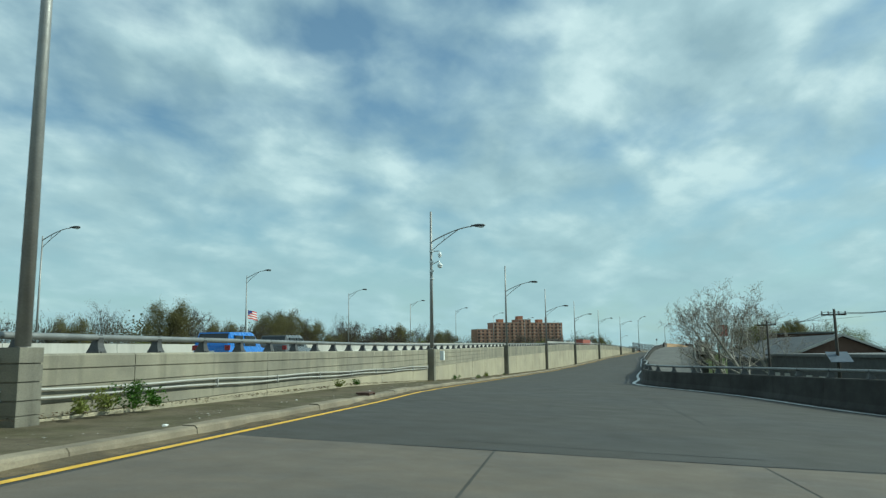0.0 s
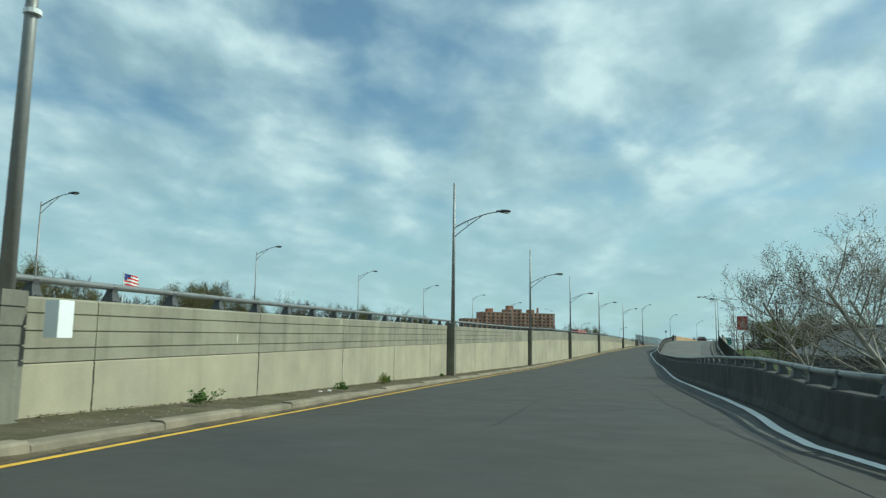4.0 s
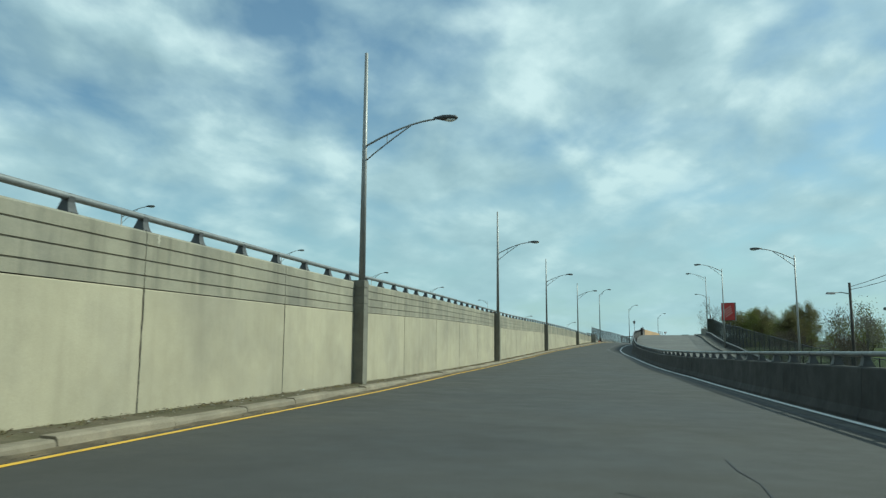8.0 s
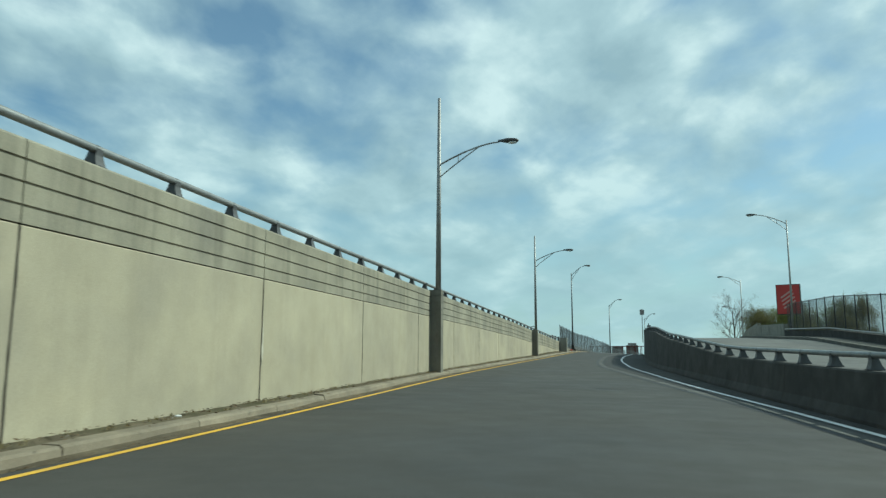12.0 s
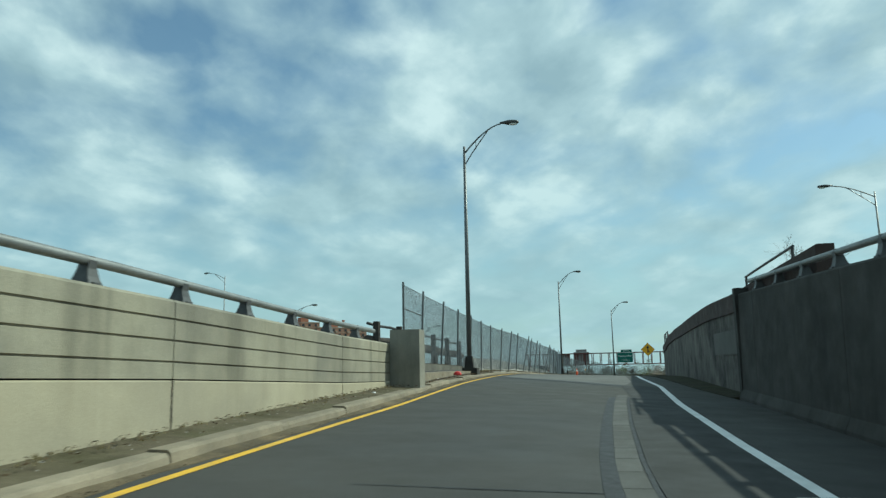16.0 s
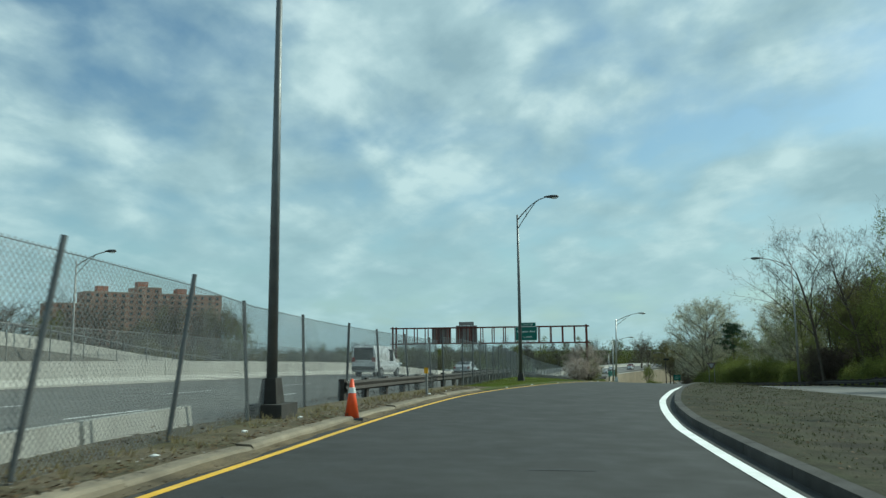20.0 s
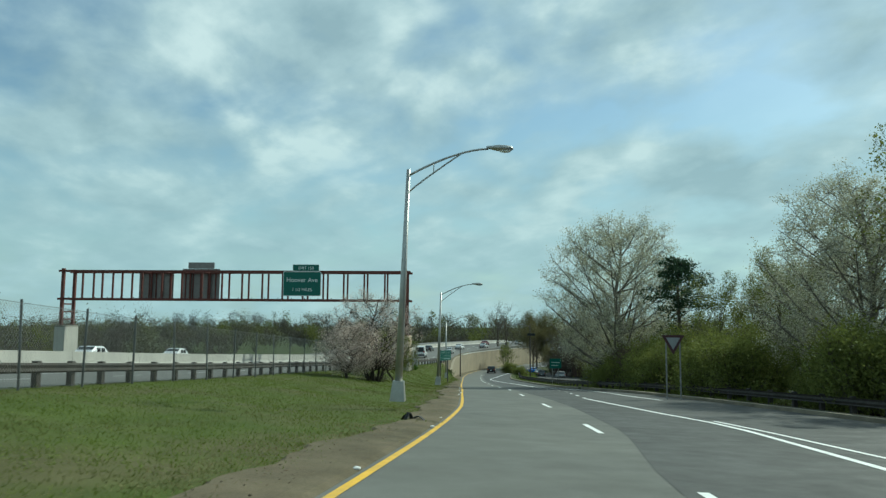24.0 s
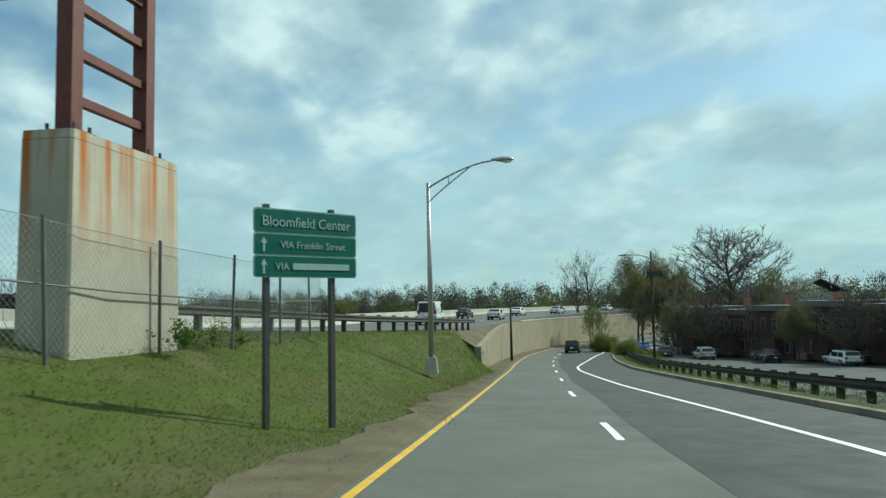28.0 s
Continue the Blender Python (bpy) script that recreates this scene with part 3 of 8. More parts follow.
dirt_w = lambda s: 0.17 + 0.05 * math.sin(s * 0.9) + 0.03 * math.sin(s * 2.3 + 1) + 0.02 * math.sin(s * 5.1)
surface("gutter_dirt", sweep(lambda s: ((kerb_o(s) - 0.03, zr(s, kerb_o(s)) - 0.05), (kerb_o(s) - 0.03, zr(s, kerb_o(s)) + 0.015 + 0.2 * (dirt_w(s) - 0.05)), (kerb_o(s) + 0.4 * dirt_w(s), zr(s, kerb_o(s)) + 0.014), (kerb_o(s) + dirt_w(s), zr(s, kerb_o(s)) + 0.004), (kerb_o(s) + dirt_w(s), zr(s, kerb_o(s)) - 0.05)), -28, 330, 0.5), GUTTER_DIRT, "tan dirt and grit washed against the kerb", "dirt")
surface("verge", sweep(verge_section, -30, 332, 2.5), WALK, "gritty verge with weeds between kerb and wall", "verge")

# the long retaining wall, panel by panel
GROOVES = (0.28, 0.58, 0.88, 1.12)
joint_s = profile((0, -27.4), (8, 28.4), (13, 63.3), (15, 77.0), (17, 90.0), (20, 110.4), (22, 124.2), (24, 138.3), (26, 152.6), (31, 187.8), (36, 223.9), (38, 238.7), (40, 253.5))


def upper_section(x):
    """The grooved upper courses, a hand proud of nothing: three courses between dark grooves."""
    o, top = wall_o(x) - 0.25, wall_z(x)
    foot = max(top - GROOVES[-1] + 0.008, zr(x, o) - 0.3)
    pts = [(o - 0.45, foot), (o - 0.45, top), (o - 0.04, top), (o, top - 0.04)]
    for d in GROOVES[:-1]:
        z, dip = (top - d, 0.03) if top - d > foot + 0.1 else (foot + 0.06 - 0.01 * d, 0.0)
        pts += [(o, z + 0.018), (o - dip, z + 0.008), (o - dip, z - 0.008), (o, z - 0.018)]
    return pts + [(o, foot)]


def lower_section(x):
    o, top = wall_o(x) - 0.25, wall_z(x) - GROOVES[-1] - 0.012
    foot = zr(x, o) - 0.5
    top = max(top, foot + 0.15)
    return [(o - 0.45, foot), (o - 0.45, top), (o - 0.02, top), (o, top - 0.02), (o, foot)]


wall = thing("wall_retaining", "long sunlit buff concrete retaining wall with grooved courses", "wall", kind="structure")
for k in range(40):
    s, e = joint_s(k), min(joint_s(k + 1), 251.2)
    part("panel", sweep(lower_section, s + 0.02, e - 0.02, 2.5), WALL, wall)
    part("course", sweep(upper_section, s + 0.012, e - 0.012, 2.5), WALL_UP, wall, "weathered grooved top course")
# Added dark slab, so that the open joints read as shade.
part("core", sweep(lambda x: ((wall_o(x) - 0.72, zr(x, -7) - 0.5), (wall_o(x) - 0.72, wall_z(x) - 0.06), (wall_o(x) - 0.66, wall_z(x) - 0.06), (wall_o(x) - 0.66, zr(x, -7) - 0.5)), -29.9, 251.1, 3), DARK_WALL, wall, "dark backing slab added behind the joints")


CRACK = material("dirty_joint", (0.06, 0.053, 0.042), 0.95, 0, 0.3, 3, 30, 0.2)
SPALL = material("fresh_spall", (0.46, 0.43, 0.35), 0.95, 0, 0.25, 6, 40, 0.5)
rc = random.Random(77)
for k in range(1, 40):
    s = joint_s(k)
    if s > 250:
        break
    z0, z1 = zr(s, wall_o(s)) + 0.2, wall_z(s) - GROOVES[-1] - 0.02
    if z1 - z0 < 0.35:
        continue
    for mat, wide, dx in ((CRACK, 0.022, 0.006), (SPALL, 0.05, 0.009)):
        if mat is SPALL and k % 4 != 1:
            continue
        rows, n = [], 14
        lo, hi = (z0, z1) if mat is CRACK else (z0 + (z1 - z0) * rc.uniform(0.1, 0.4), z0 + (z1 - z0) * rc.uniform(0.6, 0.95))
        for i in range(n):
            f = i / (n - 1)
            w, c = wide * (0.3 + rc.random()) * (1.0 if mat is CRACK else math.sin(math.pi * (0.06 + 0.88 * f))), rc.uniform(-0.012, 0.012) + (0.05 if mat is SPALL else 0)
            rows.append([at(s + c - w, wall_o(s) - 0.25 + dx, lo + (hi - lo) * f), at(s + c + w, wall_o(s) - 0.25 + dx, lo + (hi - lo) * f)])
        part("crack" if mat is CRACK else "spall", Build().rings(rows, closed=False), mat, wall, "dirty open joint" if mat is CRACK else "pale broken edge")


def rail_post(lean=1):
    """A curved cast post with a broad foot and a round eye for the pipe. It stands at the origin and leans to -x."""
    b = Build()
    outline = ((-0.18, 0), (0.11, 0), (0.075, 0.10), (0.055, 0.20), (0.065, 0.30), (0.045, 0.355), (-0.03, 0.365), (-0.075, 0.31), (-0.09, 0.20), (-0.125, 0.10))
    b.rings([[(x * lean, y * (1.75 - 2.6 * z), z) for x, z in outline] for y in (-0.075, 0.075)])
    b.box((-0.03 * lean, 0, 0.01), (0.34, 0.16, 0.03))
    return b.mesh("post", DARK_STEEL)


POST_L, POST_R = rail_post(1), rail_post(-1)


def pipe_rail(name, label, o_fn, z_fn, s0, s1, gap, post, skip=()):
    rail = thing(name, label, "guard rail", kind="structure")
    pts = [at(x, o_fn(x), z_fn(x) + 0.31) for x in stations(s0, s1, 3)]
    part("pipe", Build().tube(pts, 0.065, 10), RAIL, rail, "round grey pipe", smooth=True)
    x = s0 + 0.5
    while x < s1:
        ob = part("post", post, None, rail)
        ob.matrix_world = Matrix.Translation(at(x, o_fn(x), z_fn(x) + 0.008)) @ Matrix.Rotation(radians(heading(x)), 4, "Z")
        x += gap
    return rail


pipe_rail("parapet_rail", "grey pipe rail on curved dark posts along the wall top", lambda x: wall_o(x) - 0.48, wall_z, -30, 249.5, 2.15, POST_L)

# stone pier that ends the wall
end_pier = thing("wall_end_pier", "square grey-buff concrete pier where the wall ends", "pier", kind="structure")
z0, z1 = zr(252, -5.2) - 0.2, 2.93
part("shaft", Build().box(tuple(at(250.75, -5.0, (z0 + z1) / 2)), (0.9, 0.72, z1 - z0), heading(252)), WALL_CAP, end_pier)


LEAK = material("lime_leak", (0.50, 0.48, 0.40), 0.9, 0, 0.15, 2.0, 30, 0.2, (0.4, 0.37, 0.29), 1.5, 0.8)
marks = thing("wall_marks", "pale lime leaks running down the retaining wall", "wall stain", kind="structure")
rm = random.Random(17)


def wall_mark(s, drop, length, width):
    """A ragged upright streak lying on the wall's face, from a depth below its top."""
    o, rings = wall_o(s) - 0.242, []
    for k in range(9):
        f = k / 8
        w = width * (0.35 + 0.65 * math.sin(math.pi * min(f + 0.12, 1.0))) * rm.uniform(0.5, 1.2)
        c = s + rm.gauss(0, width * 0.3)
        rings.append([at(c - w, o, wall_z(s) - drop - length * f), at(c + w, o, wall_z(s) - drop - length * f)])
    part("lime_leak", Build().rings(rings, closed=False), LEAK, marks)


for s, drop, length, width in ((34.0, 0.02, 0.24, 0.05), (39.5, 0.02, 0.25, 0.04), (55.0, 0.62, 0.22, 0.05), (63.0, 0.02, 0.25, 0.035), (71.0, 0.32, 0.24, 0.04), (86.0, 0.02, 0.25, 0.04), (104.0, 0.02, 0.24, 0.05), (121.0, 0.62, 0.22, 0.04), (137.0, 0.02, 0.25, 0.035), (158.0, 0.32, 0.24, 0.04), (205.0, 0.02, 0.24, 0.05)):
    wall_mark(s, drop, length, width)

# ---------------------------------------------------------------- parapet and wall on the other side
def barrier_section(x):
    o, top = barrier_o(x), barrier_z(x)
    foot = min(zr(x, o), ramp_z(x) if x > 60 else 9) - 0.6
    return ((o - 0.12, foot), (o - 0.12, zr(x, o) + 0.08), (o - 0.02, zr(x, o) + 0.3), (o + 0.04, top - 0.04), (o + 0.07, top), (o + 0.36, top), (o + 0.38, foot))


# The parapet's shade comes from its dark concrete colour.
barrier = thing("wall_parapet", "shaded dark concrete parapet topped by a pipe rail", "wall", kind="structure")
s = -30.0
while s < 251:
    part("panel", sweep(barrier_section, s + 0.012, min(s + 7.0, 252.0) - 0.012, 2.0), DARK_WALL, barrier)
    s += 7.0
pipe_rail("parapet_rail", "dark pipe rail on curved posts along the shaded parapet", lambda x: barrier_o(x) + 0.22, barrier_z, -30, 251, 2.15, POST_R)


# Dark road face here, sunlit tan inner face below: light put into two colours.
rwall = thing("wall_ramp", "tall dark streaked concrete wall holding up the second ramp", "wall", kind="structure")
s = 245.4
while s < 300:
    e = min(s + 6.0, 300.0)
    part("panel", sweep(lambda x: [(rwall_o(x), zr(x, 5) - 0.6), (rwall_o(x), rwall_z(x) - 0.62), (rwall_o(x) + 0.32, rwall_z(x) - 0.62), (rwall_o(x) + 0.32, zr(x, 5) - 0.6)], s + 0.012, e - 0.012, 2.0), DARK_STREAK, rwall)
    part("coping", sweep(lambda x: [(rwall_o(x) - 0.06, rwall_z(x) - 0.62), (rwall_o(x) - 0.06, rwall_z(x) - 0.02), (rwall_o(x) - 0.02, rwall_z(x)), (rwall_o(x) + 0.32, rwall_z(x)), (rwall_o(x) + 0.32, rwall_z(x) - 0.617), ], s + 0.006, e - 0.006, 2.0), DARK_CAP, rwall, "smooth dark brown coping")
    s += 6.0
top_rail = thing("wall_rail", "plain dark pipe rail on the shaded wall's top", "guard rail", kind="structure")
part("pipe", Build().tube([at(x, rwall_o(x) + 0.15, 4.4) for x in stations(292, 299.6, 3)], 0.04, 8), DARK_STEEL, top_rail)
for k in range(3):
    x = 292.1 + 3.7 * k
    part("post", Build().tube([at(x, rwall_o(x) + 0.15, rwall_z(x) - 0.02), at(x, rwall_o(x) + 0.15, 4.42)], 0.05, 8), DARK_STEEL, top_rail)
part("pipe", Build().tube([at(x, rwall_o(x) + 0.12, 4.5 - 0.02 * (x - 247)) for x in stations(247.6, 253.0, 3)], 0.035, 8), DARK_STEEL, top_rail)
for x in (247.7, 252.9):
    part("post", Build().tube([at(x, rwall_o(x) + 0.12, rwall_z(x) - 0.02), at(x, rwall_o(x) + 0.12, 4.52 - 0.02 * (x - 247))], 0.04, 8), DARK_STEEL, top_rail)
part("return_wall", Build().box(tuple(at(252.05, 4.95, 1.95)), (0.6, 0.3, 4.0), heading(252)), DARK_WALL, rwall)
surface("verge_shaded", sweep(lambda x: ((right_edge(x), zr(x, right_edge(x)) - 0.3), (right_edge(x), zr(x, right_edge(x)) + 0.03), (rwall_o(x) + 0.05, zr(x, rwall_o(x)) + 0.07), (rwall_o(x) + 0.05, zr(x, rwall_o(x)) - 0.3)), 252.3, 297, 2), MULCH,
        "narrow dirty verge at the foot of the shaded wall", "verge")

# gutter of concrete blocks let into the road
gutter_far = profile((177, 4.68), (184, 4.0), (196, 2.8), (204, 2.0), (212, 1.2), (220, 0.78), (226, 0.67), (234, 0.63), (238, 0.58), (243.5, 0.79), (249, 1.07), (252, 1.27))
gutter_o = lambda s: white_o(s) - 0.42 if s < 177 else gutter_far(s)
gutter = thing("gutter", "curved strip of pale concrete gutter blocks in the asphalt", "gutter", kind="structure")
x = 50.0
while x < 251.5:
    part("gutter_block", sweep(lambda q: ((gutter_o(q) - 0.15, zr(q, gutter_o(q)) - 0.05), (gutter_o(q) - 0.15, zr(q, gutter_o(q)) + 0.01), (gutter_o(q) + 0.15, zr(q, gutter_o(q)) + 0.01), (gutter_o(q) + 0.15, zr(q, gutter_o(q)) - 0.05)), x + 0.01, x + 0.99, 1),
         GUTTER_BLOCK, gutter)
    x += 1.0
for d, w in ((-0.25, 0.095), (0.19, 0.03)):
    part("tar_joint", ribbon(lambda q: gutter_o(q) + d - w, lambda q: gutter_o(q) + d + w, 0.005, 50, 251, 2), TAR, gutter, "dark tar joint")
# Newer asphalt whose black also carries the wall's shade.
surface("shoulder_patch", ribbon(lambda q: gutter_o(q) + 0.23, lambda q: white_o(q) + 0.1, 0.010, 182, 258, 1.5, across=4), ASPHALT_NEW, "newer asphalt, blackened for wall shade, between gutter and edge line", "road surface")


# ---------------------------------------------------------------- street lamps
def lamp_post(label, height, arm_z, arm, rise, pole_r, foot, group, name="street_lamp", mat=DULL_STEEL, foot_mat=None):
    """A tapered pole with a curved bracket arm to +x and a cobra-head lamp. The arm leaves the pole at arm_z and its lamp hangs rise above that."""
    t = thing(name, label, "street lamp", group)
    part("pole", Build().tube([(0, 0, 0), (0, 0, height * 0.5), (0, 0, height)], [pole_r, pole_r * 0.78, pole_r * 0.5], 12), mat, t, smooth=True)
    top = []
    for i in range(11):
        f = i / 10
        top.append((arm * 0.86 * f, 0, arm_z - 0.25 + rise * (1 - (1 - f) ** 1.6)))
    a = part("arm", Build().tube(top, [0.04] * 5 + [0.035] * 6, 8), mat, t, smooth=True)
    low = [(0, 0, arm_z - 0.85)]
    for i in range(1, 7):
        f = i / 6
        low.append((arm * 0.58 * f, 0, arm_z - 0.85 + (rise * (1 - (1 - 0.675) ** 1.6) + 0.6) * (f ** 0.92)))
    part("brace", Build().tube(low, 0.028, 8), mat, t, smooth=True)
    f = 0.32
    part("strut", Build().tube([(arm * 0.86 * f, 0, arm_z - 0.25 + rise * (1 - (1 - f) ** 1.6)), (arm * 0.86 * f, 0, arm_z - 0.5 + rise * 0.33)], 0.018, 6), mat, t)
    z = arm_z - 0.25 + rise
    head = part("lamp_head", Build().rings([[(arm * 0.84 + u * 0.92, 0.17 * w * math.sin(q), z + 0.05 + h * math.cos(q) - 0.02 * u) for q in [2 * math.pi * j / 10 for j in range(10)]]
                                            for u, w, h in ((0, 0.25, 0.045), (0.2, 0.45, 0.07), (0.42, 0.95, 0.11), (0.7, 1.0, 0.11), (0.92, 0.75, 0.085), (1.0, 0.3, 0.03))]), DARK_STEEL if mat != STEEL else mat, t, "grey cobra-head lantern", smooth=True)
    part("lens", Build().rings([[(arm * 0.84 + 0.64 + 0.22 * k * math.cos(q), 0.13 * k * math.sin(q), z - 0.04 - d) for q in [2 * math.pi * j / 10 for j in range(10)]] for k, d in ((1, 0), (0.8, 0.05), (0.3, 0.075))]), SIGN_WHITE, head, "frosted lens")
    if foot:
        w, h = foot
        part("base", Build().box((0, 0, h / 2), (w, w, h), 0, 0.72), foot_mat or mat, t, "flared steel base box")
    return t


def stand(t, s, o, z, turn=0):
    t.matrix_world = Matrix.Translation(at(s, o, z)) @ Matrix.Rotation(radians(heading(s) + turn), 4, "Z")
    return t


MASTS = "tall lamps along the retaining wall"
masts = [(10.9, -8.84, 1.65), (46.8, -8.58, 1.80), (81.4, -7.97, 2.36), (117.0, -7.74, 2.66), (153.7, -6.86, 3.12), (190.1, -5.81, 3.30), (227.7, -5.28, 3.05)]
for (s, o, z), tall, arm_z in zip(masts, (11.1, 9.0, 8.84, 8.88, 8.88, 8.8, 8.92), (8.9, 7.2, 6.19, 5.38, 5.38, 5.9, 6.72)):
    stand(lamp_post("tall grey lamp mast rising above its bracket arm, on the wall", tall, arm_z, 3.2, 0.95, 0.125, None, MASTS), s, o, z)


# Shade of the pilasters' near faces is put into this darker, stained colour.
PILASTER = material("shaded_stained_pilaster", (0.20, 0.188, 0.148), 0.9, 0, 0.25, 0.9, 40, 0.35, (0.11, 0.105, 0.09), 0.6, 0.7, 0.04, 0.6)


def pedestal(s, o, z1):
    t = thing("lamp_pedestal", "square concrete pilaster on the wall carrying a lamp", "pilaster", "pilasters of the wall", "structure")
    z0 = zr(s, o) - 0.3
    z = z1
    turn = heading(s)
    for d in (0.28, 0.30, 0.30, 0.24):
        part("course", Build().box(tuple(at(s, o, z - d / 2)), (0.62, 0.56, d - 0.03), turn), PILASTER, t)
        part("groove", Build().box(tuple(at(s, o, z - d + 0.005)), (0.57, 0.51, 0.05), turn), PILASTER, t)
        z -= d
    if z > z0:
        part("shaft", Build().box(tuple(at(s, o, (z + z0) / 2)), (0.62, 0.56, z - z0), turn), PILASTER, t)


for s, o, z in masts:
    pedestal(s, o - 0.13, z)

SHORT = "lamps along the fence"
short = lamp_post("tall dark grey street lamp on a concrete block beside the fence", 10.6, 10.5, 2.1, 1.35, 0.12, (0.42, 0.55), SHORT, mat=FENCE_STEEL, foot_mat=DARK_WALL)
for i, (s, o, z, h) in enumerate(((262.9, -5.08, 1.76, 0.92), (314.6, -6.5, 1.0, 0.9), (345.8, -6.65, -0.2, 0.55))):
    m = Matrix.Translation(at(s, o, z)) @ Matrix.Rotation(radians(heading(s)), 4, "Z")
    if i == 0:
        short.matrix_world = m
    else:
        copy_thing(short, m)
    blk = thing("lamp_block", "square stained concrete block under a lamp", "footing", "lamp footings")
    part("block", Build().box(tuple(at(s, o, z - h / 2 + 0.02)), (0.85, 0.85, h), heading(s), 0.97), DARK_WALL if i < 2 else WALL_CAP, blk)

ALU = "bright lamps on the grass bank"
alu = lamp_post("bright aluminium street lamp on a flared base in grass", 7.85, 7.88, 3.15, 1.02, 0.135, (0.5, 0.66), ALU, mat=STEEL)
for i, (s, o, z) in enumerate(((395.1, -3.6, -2.85), (433.6, -3.85, -5.66), (476.4, -4.47, -8.4))):
    m = Matrix.Translation(at(s, o, z)) @ Matrix.Rotation(radians(heading(s)), 4, "Z") @ Matrix.Rotation(radians((2.0, 1.6, -0.4)[i]), 4, "Y")
    if i == 0:
        alu.matrix_world = m
    else:
        copy_thing(alu, m)

FAR = "lamps of the motorway and second ramp"
far = lamp_post("slim grey motorway lamp with an upswept arm", 10.6, 10.5, 2.9, 0.9, 0.10, None, FAR)
first = True
for s, o, z, turn in [(84.3 + 33.0 * k, -41.5, 1.0 + 0.35 * min(k, 4), 0) for k in range(-2, 6)] + [(307, -37.0, -1.7, 0), (341, -37.2, -2.4, 0), (312.4, -51.0, 4.0, 180)] + [(154, 17.2, -2.9, 180), (190, 16.6, -0.3, 180), (229, 17.2, 2.2, 180), (281, 18.6, 2.0, 180), (326.5, 17.8, 0.2, 180), (372, 13.2, -1.5, 180)]:
    m = Matrix.Translation(at(s, o, z)) @ Matrix.Rotation(radians(heading(s) + turn), 4, "Z")
    if first:
        far.matrix_world = m
        first = False
    else:
        copy_thing(far, m)


# ---------------------------------------------------------------- banks, island and verges
def skin(name, rows_fn, s0, s1, step, mat, label, category):
    """An open sheet of land whose cross-line is given at each station as (o, z) pairs."""
    b = Build().rings([[at(s, o, z) for o, z in rows_fn(s)] for s in stations(s0, s1, step)], closed=False)
    return surface(name, b, mat, label, category)


def bank_line(s):
    a, e = kerb_o(s) - 0.35, main_o(s)
    z0, z1 = zr(s, a), main_z(s)
    pts = [(kerb_o(s) + 0.05, z0 - 0.25), (kerb_o(s), z0 + 0.03)]
    for i in range(1, 15):
        f = i / 14
        o = a + (e - a) * f
        pts.append((o, z0 + 0.05 + (z1 - z0 - 0.07) * smooth01(f * 1.05 - 0.05) + 0.05 * math.sin(s * 0.7 + o) * math.sin(math.pi * f)))
    return pts


GRASS_BANK = material("bank_turf", (0.072, 0.094, 0.019), 0.95, 0, 0.2, 0.7, 18, 0.2, (0.105, 0.092, 0.045), 0.25, 0.8)
skin("grass_bank", bank_line, 327, 497, 1.5, GRASS_BANK, "bright spring grass bank rising to the motorway", "grass bank")
strip_w = lambda s: 0.9 + 0.25 * math.sin(s * 0.35) + 0.16 * math.sin(s * 1.3) + 0.08 * math.sin(s * 3.1 + 1) + 0.03 * math.sin(s * 7.7)
skin("earth_strip", lambda s: [(kerb_o(s) + 0.2, zr(s, -2) + 0.004), (kerb_o(s) + 0.08, zr(s, -2) + 0.045)] + [(kerb_o(s) - 0.1 - f * strip_w(s), zr(s, -2) + 0.065 + 0.05 * f) for f in (0, 0.3, 0.6, 0.85)] + [(kerb_o(s) - 0.3 - strip_w(s), zr(s, -2) - 0.12)], 346, 484, 0.3, EARTH,
     "bare trodden earth strip along the yellow line", "earth strip")
def island_line(s):
    a, b, q = right_edge(s), ramp_l(s) + 0.6, smooth01((s - 297) / 6)
    top = max(ramp_top(s), zr(s, 6)) + 0.03
    line = [(a, zr(s, a) - 0.2), (a, zr(s, a) + 0.04 + 0.12 * q), (a + 0.25, zr(s, a) + 0.05 + 0.12 * q)]
    for f in (0.15, 0.3, 0.5, 0.74, 1.0):
        w, o = min(f * 1.35, 1) * q, a + 0.25 + (b - 0.25 - a) * f
        line.append((o, (zr(s, 3) + 0.04 + 0.11 * q) * (1 - w) + top * w))
    return line


skin("traffic_island", island_line, 297, 358, 1.5, MULCH, "traffic island of leaf litter and dry grass", "traffic island")
# Shade on the island kerb's side is put in by its dark concrete.
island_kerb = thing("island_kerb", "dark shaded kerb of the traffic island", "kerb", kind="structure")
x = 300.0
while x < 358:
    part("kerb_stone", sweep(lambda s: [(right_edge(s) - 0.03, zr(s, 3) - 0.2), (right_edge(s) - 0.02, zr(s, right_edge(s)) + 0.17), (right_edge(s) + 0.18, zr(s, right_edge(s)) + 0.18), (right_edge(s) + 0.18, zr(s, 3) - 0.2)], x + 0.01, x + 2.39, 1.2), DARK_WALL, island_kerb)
    x += 2.4
VERGE_GRASS = material("verge_turf", (0.055, 0.075, 0.025), 0.95, 0, 0.4, 0.8, 18, 0.7, (0.10, 0.085, 0.045), 0.3, 0.7)


def right_line(s):
    k = merged(s) if s > 361 else ramp_r(s)
    z = zr(s, k) if s > 361 else ramp_top(s)
    return [(k, z - 0.3), (k, z + 0.14), (k + 0.2, z + 0.15)] + [(k + 0.2 + d, z + 0.1 + h) for d, h in ((0.8, 0.02), (2.0, -0.25), (4.5, -0.6), (9.0, -0.9), (16.0, -1.1), (40, -1.4))]


